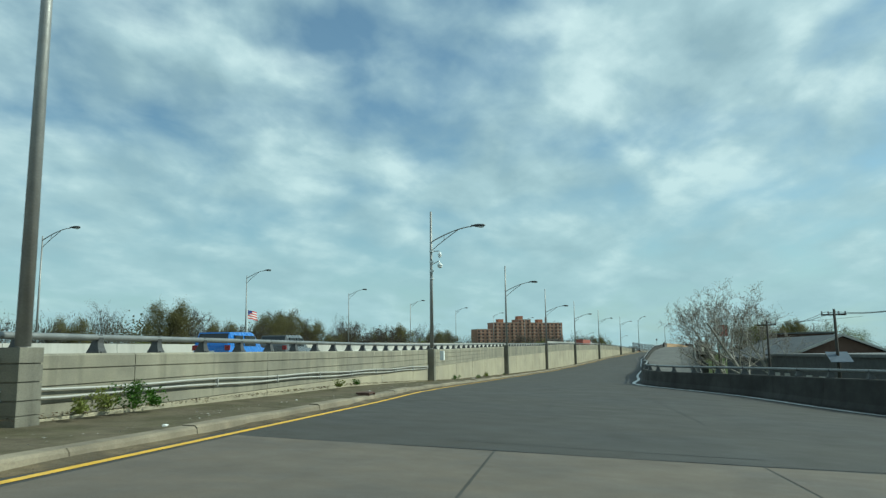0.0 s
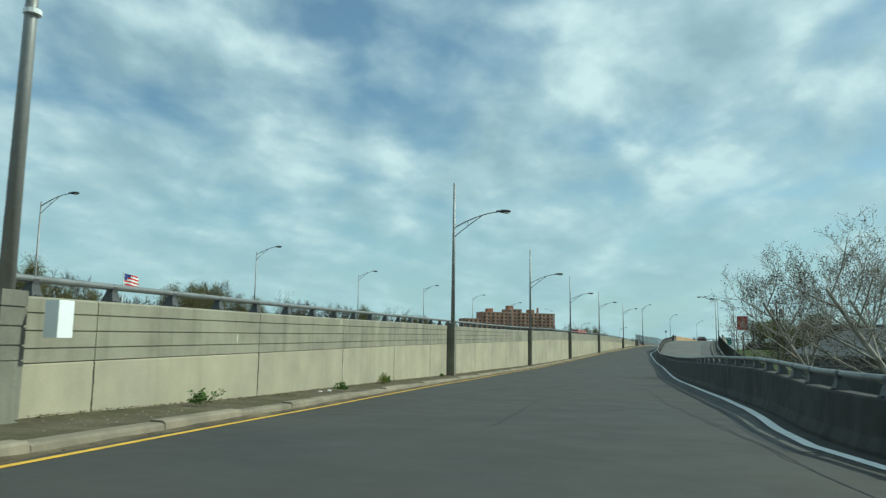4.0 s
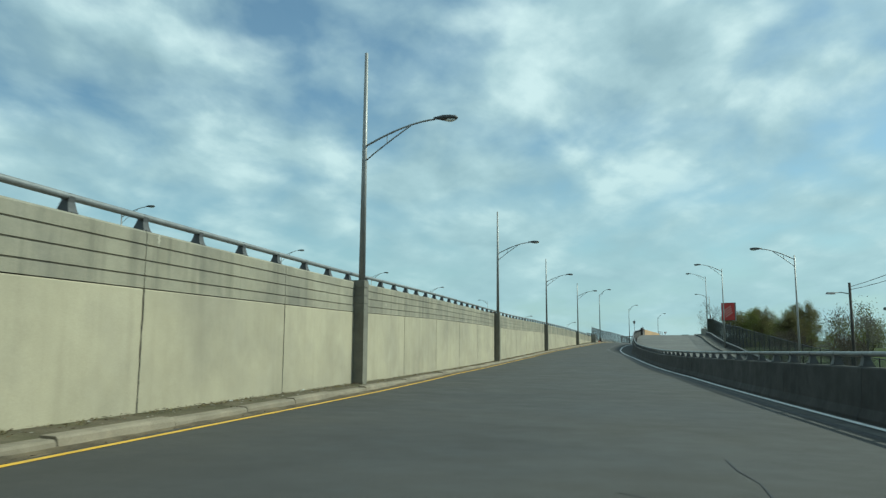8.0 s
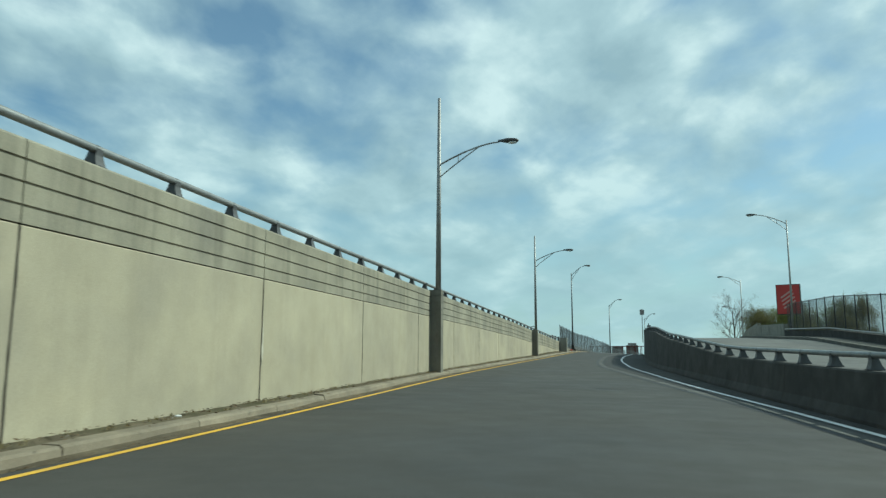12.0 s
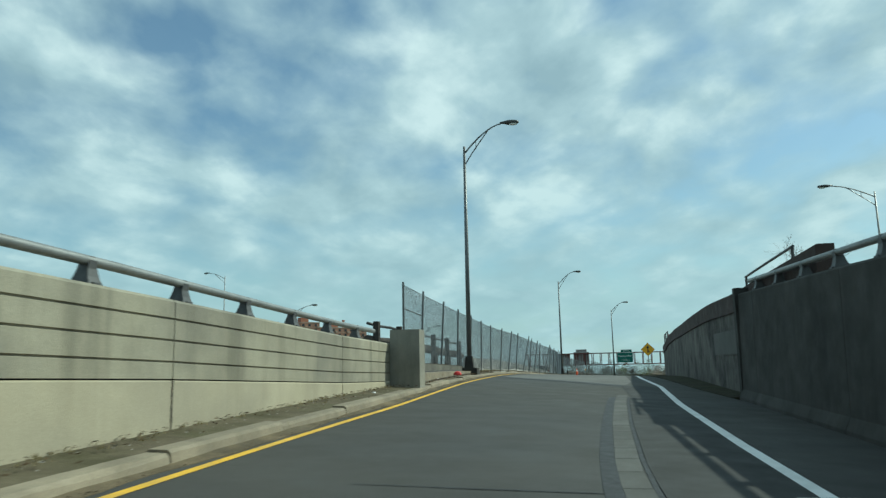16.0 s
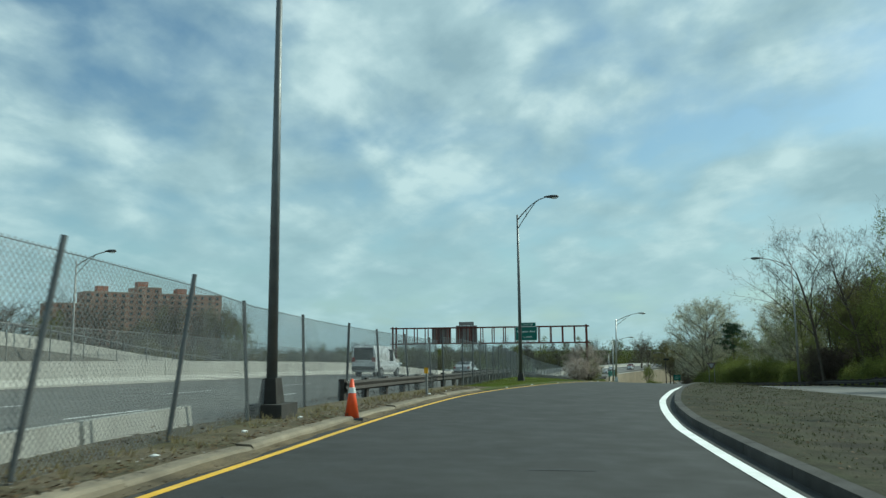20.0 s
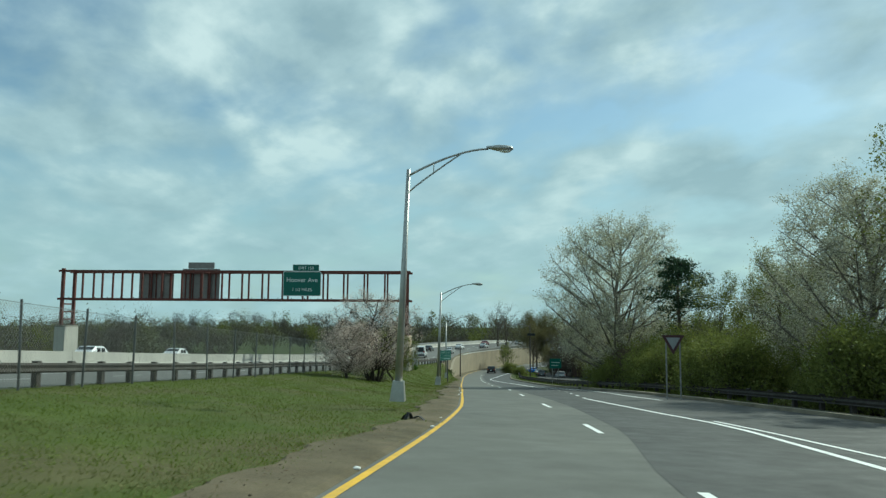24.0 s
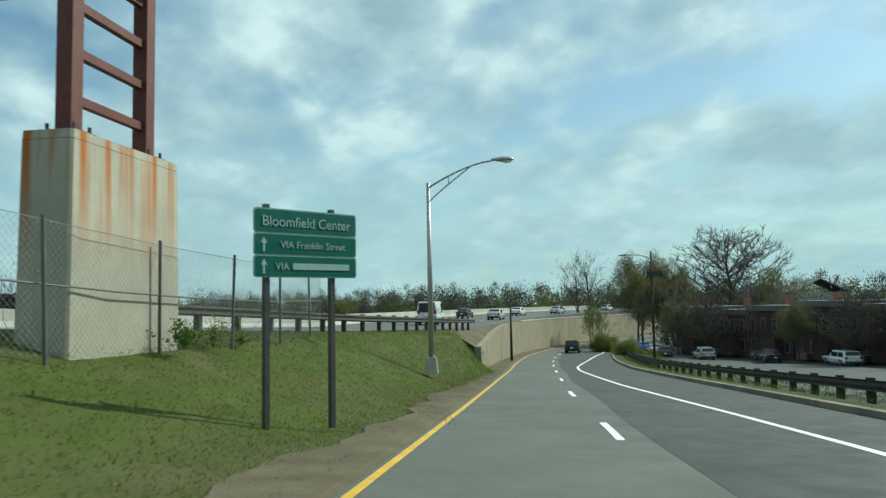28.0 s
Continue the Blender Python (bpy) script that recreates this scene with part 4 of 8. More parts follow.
skin("verge_wood", right_line, 318, 420, 3, MULCH, "leaf litter under the roadside trees", "verge")
# Tree shade over the car park is put in by the dark asphalt.
skin("car_park", lambda s: [(merged(s) + 5.4 + d, zr(s, merged(s)) - 0.46 + h) for d, h in ((0, -0.1), (0.3, 0.03), (8, -0.2), (30, -0.45), (36, -0.5))], 462, 600, 4, ASPHALT_DARK, "asphalt car park below the verge, darkened for tree shade", "car park")
skin("verge_grass", right_line, 420, 655, 3, VERGE_GRASS, "patchy grass verge beside the merging road", "verge")
right_kerb = thing("verge_kerb", "low weathered concrete kerb along the merged road", "kerb", kind="structure")
x = 362.0
while x < 560:
    part("kerb_stone", sweep(lambda s: [(merged(s) - 0.02, zr(s, merged(s)) - 0.2), (merged(s) - 0.01, zr(s, merged(s)) + 0.15), (merged(s) + 0.17, zr(s, merged(s)) + 0.165), (merged(s) + 0.17, zr(s, merged(s)) - 0.2)], x + 0.012, x + 2.988, 1.5), KERB, right_kerb)
    x += 3.0

# ---------------------------------------------------------------- patches and seams in the road
slab = thing("concrete_bay", "worn tan concrete bay with cracks across the road", "road surface", kind="structure")
for o0, o1 in ((-5.6, -1.2), (-1.16, 2.9), (2.94, 7.0), (7.04, 12.5)):
    part("slab", ribbon(lambda s: o0, lambda s: o1, 0.005, 2.0, 12.1, 1.5), CONCRETE_SLAB, slab)
seam = thing("tar_seams", "dark tar seams and cracks sealed in the asphalt", "road seam", kind="structure")


def crack(points, width):
    """A wandering sealed crack through (s, o) places."""
    rows, rnd = [], random.Random(int(points[0][0] * 7))
    for (s0, o0), (s1, o1) in zip(points, points[1:]):
        n = max(2, int(abs(s1 - s0) + abs(o1 - o0)))
        for i in range(n):
            f = i / n
            rows.append((s0 + (s1 - s0) * f + rnd.uniform(-0.06, 0.06), o0 + (o1 - o0) * f + rnd.uniform(-0.07, 0.07)))
    rows.append(points[-1])
    along = abs(points[-1][0] - points[0][0]) > abs(points[-1][1] - points[0][1])
    rings = []
    for s, o in rows:
        w = width * rnd.uniform(0.3, 0.8)
        rings.append([on(s, o - w, 0.007), on(s, o + w, 0.007)] if along else [on(s - w, o, 0.007), on(s + w, o, 0.007)])
    part("seam", Build().rings(rings, closed=False), TAR, seam)


for pts, w in (([(12.15, -5.5), (12.2, 3.0), (12.7, 12.0)], 0.05), ([(13.3, -2.0), (13.1, 3.2)], 0.03), ([(20, 3.5), (38, 3.6), (56, 3.3)], 0.02), ([(22, -0.6), (40, -0.2)], 0.015), ([(48, 3.4), (62, 3.0), (78, 3.2)], 0.025), ([(52, -1.5), (66, -1.0)], 0.02),
               ([(70, 0.4), (92, 0.6)], 0.02), ([(86, 2.0), (102, 2.2)], 0.02), ([(95, 5.2), (99, 0.5)], 0.04), ([(128, 2.6), (150, 2.4)], 0.015), ([(146, 2.6), (166, 1.6)], 0.03), ([(160, 3.4), (160.3, 1.9)], 0.03), ([(186, -0.8), (186.2, 0.6)], 0.03),
               ([(214, -0.4), (226, -0.9)], 0.015), ([(236.5, -2.2), (236.7, 0.3)], 0.03), ([(222, -2.2), (222.2, -1.5)], 0.03), ([(306.9, -3.6), (304.0, -0.3), (301.6, 1.7)], 0.06), ([(302, -1.2), (302.1, -0.4)], 0.05), ([(309.5, -0.6), (309.6, 0.2)], 0.05)):
    crack(pts, w)
patch_l = profile((258.6, 1.4), (260.4, -0.4), (262.2, -2.1), (264.2, -3.75), (270, -3.4), (276, -2.75), (300, -2.75))
patch_r = profile((258.6, 1.7), (262, 2.1), (270, 2.15), (285, 2.0), (300, 1.7))
surface("road_patch", ribbon(patch_l, patch_r, 0.004, 258.6, 300, 0.6, across=3), ASPHALT_OLD, "pale worn patch of asphalt over the crest", "road surface")
g = Build()
g.rings([[on(s0 + (366 - s0) * f, kerb_o(s0 + (366 - s0) * f) + 0.05 + (right_edge(s0 + (366 - s0) * f) - kerb_o(s0 + (366 - s0) * f) - 0.1) * q, 0.003) for f in [k / 40 for k in range(41)]] for q, s0 in [(k / 6, 307.0 - 5.6 * (k / 6) ** 1.2) for k in range(7)]], closed=False)
surface("road_overlay", g, ASPHALT_NEW, "smooth dark newer asphalt past the crest", "road surface")
trench = profile((-4.2, 264.15), (-3.8, 263.8), (-1.8, 261.9), (-0.1, 260.0), (0.8, 258.7), (1.7, 257.8), (2.3, 257.3))
band = Build().rings([[on(trench(o) + q * (0.62 + 0.08 * math.sin(o * 3.1)), o, 0.008) for q in (-1, 0, 1)] for o in [-4.1 + 0.25 * k for k in range(26)]], closed=False)
surface("trench_patch", band, TAR, "dark curved trench patch across the lane", "road surface")
seam_o = profile((366, 2.0), (381, 2.1), (389, 2.75), (401, 3.0), (419, 2.3), (440, 2.1), (460, 1.8), (484, 1.4), (520, 1.6), (655, 2.0))
surface("lane_overlay", ribbon(lambda s: seam_o(s) + 0.06 * math.sin(s * 0.31), lambda s: merged(s), 0.004, 366, 655, 2, across=4), ASPHALT_DARK, "darker newer asphalt of the merging lane", "road surface")

# drain grates
def drain(s, o, label):
    t = thing("drain_grate", label, "drain", "road drains")
    t.matrix_world = Matrix.Translation(on(s, o, 0.01)) @ Matrix.Rotation(radians(heading(s)), 4, "Z")
    part("frame", Build().box((0, -0.45, 0), (1.1, 0.06, 0.03)).box((0, 0.45, 0), (1.1, 0.06, 0.03)).box((-0.52, 0, 0), (0.06, 0.84, 0.03)).box((0.52, 0, 0), (0.06, 0.84, 0.03)), STEEL, t)
    for k in range(8):
        part("bar", Build().box((-0.42 + 0.12 * k, 0, 0), (0.035, 0.84, 0.03)), DARK_STEEL, t)


drain(236.5, 2.1, "flat iron drain grate in the gutter asphalt")
inlet = thing("kerb_inlet", "rusty iron kerb inlet with a dark mouth", "drain")
inlet.matrix_world = Matrix.Translation(on(23.6, -6.45, 0)) @ Matrix.Rotation(radians(heading(23.6)), 4, "Z") @ Matrix.Diagonal((0.9, 0.55, 0.9, 1))
part("hood", Build().box((-0.05, 0, 0.235), (0.5, 1.3, 0.06)).box((0, -0.6, 0.1), (0.44, 0.14, 0.24)).box((0, 0.6, 0.1), (0.44, 0.14, 0.24)), RUST, inlet)
part("mouth", Build().box((0.02, 0, 0.1), (0.3, 1.06, 0.18)), BLACK, inlet)

# ---------------------------------------------------------------- low wall, barriers and guard rails by the fence
plinth = thing("fence_plinth", "two-stepped low concrete wall under the fence", "low wall", kind="structure")
for (a, b, h) in ((-5.35, -6.1, 0.62), (-4.95, -5.36, 0.36)):
    for x in (252.3, 256.0, 259.7):
        part("block", sweep(lambda s: [(b, zr(s, b) - 0.2), (b, zr(s, b) + h * (1.3 - 0.05 * (s - 252))), (a, zr(s, a) + h * (1.3 - 0.05 * (s - 252))), (a, zr(s, a) - 0.2)], x + 0.01, x + (3.69 if x < 259 else 3.0), 1.8), BLOCK_GREY if h > 0.5 else KERB, plinth)


# Thin dark strips put in for the shadow lines below the two steps.
for a, z in ((-5.34, lambda s: 0.36 * (1.3 - 0.05 * (s - 252)) + 0.004), (-4.94, lambda s: 0.16)):
    part("joint", sweep(lambda s: [(a - 0.03, zr(s, a) + z(s)), (a - 0.03, zr(s, a) + z(s) + 0.035), (a, zr(s, a) + z(s) + 0.03), (a + 0.01, zr(s, a) + z(s))], 252.4, 262.4, 1.0), TAR, plinth, "dark strip for the shadow line under the step")


def jersey_section(s, o, z, h=0.9):
    return [(o - 0.3, z - 0.1), (o - 0.3, z + 0.08), (o - 0.13, z + 0.33), (o - 0.08, z + h), (o + 0.08, z + h), (o + 0.13, z + 0.33), (o + 0.3, z + 0.08), (o + 0.3, z - 0.1)]


jersey_drop = profile((267, 0.05), (288, 0.05), (306, -0.35), (315, -0.4))
jersey = thing("jersey_barrier", "row of pale stained concrete safety barriers behind the fence", "barrier", kind="structure")
x = 267.5
while x < 312:
    part("barrier_unit", sweep(lambda s: jersey_section(s, -6.15 - 0.004 * (s - 267) - 0.13 * max(0, s - 304), zr(s, -6.15) + jersey_drop(s), 0.82), x + 0.05, x + 3.73, 1.9), PALE_WALL, jersey)
    x += 3.8
median = thing("median_barrier", "long pale concrete barrier between the carriageways", "barrier", kind="structure")
x = -28.0
while x < 640:
    part("barrier_unit", sweep(lambda s: jersey_section(s, main_o(s) - 14.6, main_z(s) + 0.28, 1.05), x + 0.02, x + 7.98, 2.7), PALE_WALL, median)
    x += 8.0
OLD_PIPE = material("rusty_dirty_pipe", (0.055, 0.045, 0.037), 0.85, 0.1, 0.4, 1.5, 25, 0.3, (0.085, 0.06, 0.042), 1.2, 0.6)
old_rail = thing("timber_guard_rail", "battered guard rail of timber posts and round pipes", "guard rail", kind="structure")
for h, thick in ((1.42, 0.19), (2.0, 0.05)):
    part("pipe", Build().tube([at(s, -6.85, zr(s, -6.7) + h - 0.028 * (s - 255) + 0.02 * math.sin(s * 1.9)) for s in stations(252.8, 270, 1.5)], thick, 12), OLD_PIPE if h < 1.8 else DARK_STEEL, old_rail, "thick rusty pipe" if h < 1.8 else "thin upper pipe", smooth=True)
for k in range(6):
    s = 253.0 + 3.05 * k
    part("post", Build().box(tuple(at(s, -6.6, zr(s, -6.6) + 1.3 - 0.026 * (s - 255))), (0.2, 0.24, 1.55), heading(255), 0.94), WOOD_POST, old_rail)
    part("stub_post", Build().box(tuple(at(s + 1.5, -6.85, zr(s, -6.6) + 0.85 - 0.026 * (s - 255))), (0.22, 0.26, 0.8), heading(255), 0.94), WOOD_POST, old_rail)


def beam_rail(name, label, o_fn, z_fn, s0, s1, gap, mat):
    """A two-waved steel beam bolted to timber posts."""
    t = thing(name, label, "guard rail", kind="structure")
    x = s0
    while x < s1 - 1:
        e = min(x + gap * 2, s1)
        part("beam", sweep(lambda s: [(o_fn(s) + dx, z_fn(s) + z) for dx, z in ((0.0, 0.42), (0.05, 0.47), (0.0, 0.56), (0.05, 0.65), (0.0, 0.72), (-0.02, 0.72), (0.03, 0.65), (-0.02, 0.56), (0.03, 0.47), (-0.02, 0.42))], x, e, 2), mat, t)
        for q in (x + 0.1, x + gap + 0.1):
            if q < s1:
                part("post", Build().box(tuple(at(q, o_fn(q) - 0.14 * (1 if o_fn(q) < 0 else -1), z_fn(q) + 0.3)), (0.18, 0.2, 0.95), heading(q)), WOOD_POST, t)
        x = e


beam_rail("guard_rail", "dark weathered guard rail on timber posts beside the motorway", lambda s: main_o(s) + 0.35, main_z, 320, 505, 2.1, WOOD_POST)
beam_rail("guard_rail", "dark guard rail on short posts at the wood's edge", lambda s: (merged(s) if s > 361 else ramp_r(s)) + 1.7, lambda s: (zr(s, merged(s)) if s > 361 else ramp_top(s)) - 0.08, 320, 545, 2.0, WOOD_POST)

# far parapet of the motorway with a rail on it, seen beyond the lanes
far_wall = thing("far_parapet", "pale concrete parapet with a dark rail beyond the motorway", "parapet", kind="structure")
far_z = profile((262, 5.6), (311, 5.6), (321, 5.2), (328, 4.4), (335, 3.5), (345, 2.6), (355, 1.4), (380, -0.8), (420, -2.8), (480, -5.6), (560, -7.6), (640, -8.4))
x = 262.0
while x < 420:
    part("panel", sweep(lambda s: [(main_o(s) - 31.6, far_z(s) - 0.9), (main_o(s) - 31.6, far_z(s)), (main_o(s) - 31.2, far_z(s)), (main_o(s) - 31.2, far_z(s) - 0.9)], x + 0.01, x + 7.99, 4), PALE_WALL, far_wall)
    for k in range(3):
        part("post", Build().box(tuple(at(x + 1.3 + 2.66 * k, main_o(x) - 31.4, far_z(x + 1.3 + 2.66 * k) + 0.28)), (0.12, 0.12, 0.6), heading(x)), DARK_STEEL, far_wall)
    x += 8.0
part("pipe", Build().tube([at(s, main_o(s) - 31.4, far_z(s) + 0.6) for s in stations(262, 422, 4)], 0.07, 6), DARK_STEEL, far_wall)

skin("far_slope", lambda s: [(main_o(s) - 31.3, far_z(s) - 0.8), (main_o(s) - 30.4, max(far_z(s) - 2.2, main_z(s) + 0.55)), (main_o(s) - 29.5, main_z(s) + 0.5)], 262, 420, 4, BLOCK_GREY, "bare grey slope under the far parapet", "bank")


# ---------------------------------------------------------------- chain-link fences
def chain_fence(name, label, o_fn, z_fn, s0, s1, tall, post_gap, cell, wire, mat, post_mat, lean=0.0, bars=((1.0, 0, 999, 0.02),), posts=()):
    t = thing(name, label, "fence", kind="structure")
    spots, x = list(posts), s0
    while not posts and x <= s1 + 0.01:
        spots.append((x, math.sin(x * 1.3) * lean))
        x += post_gap
    for x, tip in spots:
        foot, head = at(x, o_fn(x), z_fn(x) - 0.2), at(x + tip, o_fn(x) + tip * 0.5, z_fn(x) + tall + 0.08)
        part("post", Build().tube([foot, head], 0.038, 8), post_mat, t)
    for f, b0, b1, thick in bars:
        part("rail", Build().tube([at(s, o_fn(s), z_fn(s) + tall * f) for s in stations(max(s0, b0), min(s1, b1), 3)], thick, 6), post_mat, t)
    fab = Build()
    q = s0 - tall
    while q < s1:
        for d in (1, -1):
            a, b = (q, q + tall) if d > 0 else (q + tall, q)
            z0, z1 = 0.0, tall
            lo, hi = min(a, b), max(a, b)
            if lo < s0:
                f = (s0 - lo) / tall
                if d > 0:
                    a, z0 = s0, tall * f
                else:
                    b, z1 = s0, tall * (1 - f)
            if hi > s1:
                f = (hi - s1) / tall
                if d > 0:
                    b, z1 = s1, tall * (1 - f)
                else:
                    a, z0 = s1, tall * f
            if z1 - z0 > 0.05:
                oa = 0.004 * d
                fab.tube([at(a, o_fn(a) + oa, z_fn(a) + z0), at(b, o_fn(b) + oa, z_fn(b) + z1)], wire, 3, caps=False)
        q += cell
    me = mesh_of("wire_mesh", fab.v, fab.f, mat)
    part("wire_mesh", me, mat, t, "woven diamond wire")
    return t


fence_o = profile((252, -5.65), (275, -5.45), (300, -5.35), (306, -5.6), (312, -6.3), (318, -7.0), (325, -7.2), (335, -7.5), (345, -8.8), (372, -12.2), (395, -13.6), (430, -12.6), (452, -9.6), (458, -8.3), (468, -8.1), (474, -8.4))
fence_base = profile((252, 2.1), (255.4, 2.02), (262.6, 1.88), (266.4, 1.8), (272, 1.65), (282, 1.62), (288.5, 1.46), (294, 1.27), (303, 0.98), (307, 0.87), (310.4, 0.78), (313.5, 0.56), (317, 0.44), (331, -0.12))
FENCE_POSTS = ((252.9, 0.0), (255.4, 0.16), (258.9, 0.23), (262.4, 0.14), (265.6, 0.18), (268.8, 0.1), (271.9, 0.09), (275.3, 0.29), (278.6, 0.5), (282.1, 0.37), (285.4, 0.9), (288.4, 0.55), (291.0, 0.7), (294.1, 0.26), (297.0, 0.9), (300.0, 0.28),
               (303.0, 0.32), (306.5, 0.39), (310.05, 0.35), (313.55, -0.16), (317.35, -0.1), (320.5, 0.1), (323.8, -0.2), (327.1, -0.25), (330.0, -0.08))
chain_fence("chain_link_fence", "grey chain-link fence leaning slightly along the kerb", fence_o, fence_base, 252.9, 331, 2.5, 3.5, 0.1, 0.005, FENCE_WIRE, FENCE_STEEL, 0.12, ((0.99, 252.9, 331, 0.006), (0.68, 252.9, 255.5, 0.024)), posts=FENCE_POSTS)
bank_top = lambda s: main_z(s) + (zr(s, -3) - main_z(s)) * smooth01((fence_o(s) - main_o(s)) / max(kerb_o(s) - 0.35 - main_o(s), 1.0)) + 0.03
chain_fence("chain_link_fence", "tall chain-link fence along the top of the bank", fence_o, bank_top, 332, 474, 2.35, 3.6, 0.14, 0.003, DULL_STEEL, FENCE_STEEL, 0.08, ((0.99, 0, 999, 0.006), (0.52, 446, 474, 0.02)))
chain_fence("chain_link_fence", "dark screen fence along the second ramp's parapet", lambda s: ramp_r(s) + 0.25, lambda s: ramp_top(s) + 0.8, 122, 231.5, 2.3, 2.4, 0.08, 0.0035, DARK_STEEL, BLACK, 0.0, ((0.0, 0, 999, 0.03), (1.0, 0, 999, 0.03)))
chain_fence("chain_link_fence", "tall grey fence across the motorway", lambda s: main_o(s) - 29.4, lambda s: main_z(s) + 0.55, 300, 420, 3.2, 4.0, 0.24, 0.006, STEEL, DULL_STEEL, 0.0, ((1.0, 0, 999, 0.02),))
ramp_par = thing("ramp_parapet", "dark parapet with a kerb along the second ramp", "parapet", kind="structure")
x = 100.0
while x < 250:
    up = 0.72 if x < 231 else 1.35
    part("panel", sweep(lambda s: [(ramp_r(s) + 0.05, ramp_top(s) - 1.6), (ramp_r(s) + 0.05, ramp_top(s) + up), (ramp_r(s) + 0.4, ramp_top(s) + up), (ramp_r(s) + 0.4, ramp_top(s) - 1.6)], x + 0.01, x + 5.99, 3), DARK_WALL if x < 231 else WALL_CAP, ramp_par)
    x += 6.0
part("kerb", sweep(lambda s: [(ramp_r(s) - 1.3, ramp_top(s)), (ramp_r(s) - 1.3, ramp_top(s) + 0.2), (ramp_r(s) + 0.03, ramp_top(s) + 0.22), (ramp_r(s) + 0.03, ramp_top(s))], 100, 250, 3), BLOCK_GREY, ramp_par)
part("pipe_rail", Build().tube([at(s, ramp_r(s) - 0.06, ramp_top(s) + 0.84) for s in stations(120, 231, 3)], 0.06, 8), DULL_STEEL, ramp_par, "grey pipe along the parapet top", smooth=True)
wing = thing("wing_wall", "pale concrete wing wall stepping down beside the ramp", "wall", kind="structure")
part("panel", sweep(lambda s: [(17.3, ramp_top(s) - 0.5), (17.3, ramp_top(s) + 1.75 - 0.05 * (s - 250)), (17.7, ramp_top(s) + 1.75 - 0.05 * (s - 250)), (17.7, ramp_top(s) - 0.5)], 250.2, 272, 3), WALL_CAP, wing)
# Added facing: sunlight on the wall's inner side is put into this orange-tan.
TAN = material("sunlit_tan_concrete", (0.46, 0.29, 0.15), 0.85, 0, 0.25, 1.2, 25, 0.2, (0.33, 0.24, 0.15), 0.6, 0.6, 0.05)
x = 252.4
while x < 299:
    part("facing", sweep(lambda s: [(rwall_o(s) + 0.325, ramp_top(s) - 0.3), (rwall_o(s) + 0.325, rwall_z(s) - 0.01), (rwall_o(s) + 0.37, rwall_z(s) - 0.01), (rwall_o(s) + 0.37, ramp_top(s) - 0.3)], x, min(x + 5.97, 299.9), 2), TAN, rwall, "orange-tan inner facing with sunlight put into its colour")
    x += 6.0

# ---------------------------------------------------------------- the wall that carries the motorway at the end
LOW_WALL = material("tan_block_concrete", (0.30, 0.25, 0.17), 0.9, 0, 0.22, 0.8, 25, 0.3, (0.2, 0.165, 0.115), 0.4, 0.6, 0.06, 0.3)
end_wall = thing("wall_end", "tan concrete retaining wall under the motorway edge", "wall", kind="structure")
end_top = profile((493, -8.65), (510, -8.3), (525, -8.1), (546, -8.5), (590, -9.2), (660, -10.0))
end_o = lambda s: -4.05 + 0.004 * (s - 496)
x = 496.0
while x < 655:
    part("panel", sweep(lambda s: [(end_o(s), zr(s) - 0.5), (end_o(s), end_top(s)), (end_o(s) - 0.45, end_top(s)), (end_o(s) - 0.45, zr(s) - 0.5)], x + 0.012, x + 5.988, 2), LOW_WALL, end_wall)
    x += 6.0
part("coping", sweep(lambda s: [(end_o(s) + 0.05, end_top(s)), (end_o(s) + 0.05, end_top(s) + 0.14), (end_o(s) - 0.5, end_top(s) + 0.14), (end_o(s) - 0.5, end_top(s))], 545, 655, 3), PALE_WALL, end_wall)
skin("bank_fill", lambda s: [(end_o(s) - 0.2, end_top(s) - 0.12), ((end_o(s) + main_o(s)) / 2 - 0.2, (end_top(s) + main_z(s)) / 2), (min(main_o(s), end_o(s) - 0.6), main_z(s) + 0.02)], 496.0, 560, 2, EARTH, "dry earth behind the retaining wall", "bank")
skin("wall_foot", lambda s: [(kerb_o(s) + 0.04, zr(s, -3) - 0.1), (kerb_o(s) - 0.1, zr(s, -3) + 0.05), (end_o(s) - 0.05, zr(s, -4) + 0.12)], 484, 655, 3, EARTH, "dirt strip at the foot of the retaining wall", "earth strip")


# ---------------------------------------------------------------- writing
def lettering(text, size, mat, parent, x, z, y=-0.012, name="lettering", align="LEFT"):
    """Raised letters on a face that looks towards -y of its parent."""
    cu = bpy.data.curves.new(name, "FONT")
    cu.body, cu.size, cu.extrude, cu.align_x = text, size, 0.004, align
    tmp = new("tmp", cu)
    me = bpy.data.meshes.new_from_object(tmp.evaluated_get(bpy.context.evaluated_depsgraph_get()))
    bpy.data.objects.remove(tmp)
    me.materials.clear()
    me.materials.append(mat)
    ob = new(name, me)
    ob.parent = parent
    ob.matrix_local = Matrix.Translation((x, y, z)) @ Matrix.Rotation(radians(90), 4, "X")
    return ob


def plate(w, h, corner, y0, y1):
    """An upright plate with rounded corners, centred on x and standing on z=0."""
    ring = []
    for cx, cz, a0 in ((w / 2 - corner, corner, -90), (w / 2 - corner, h - corner, 0), (-w / 2 + corner, h - corner, 90), (-w / 2 + corner, corner, 180)):
        for k in range(4):
            a = radians(a0 + 30 * k)
            ring.append((cx + corner * math.cos(a), cz + corner * math.sin(a)))
    return Build().rings([[(x, y, z) for x, z in ring] for y in (y0, y1)])


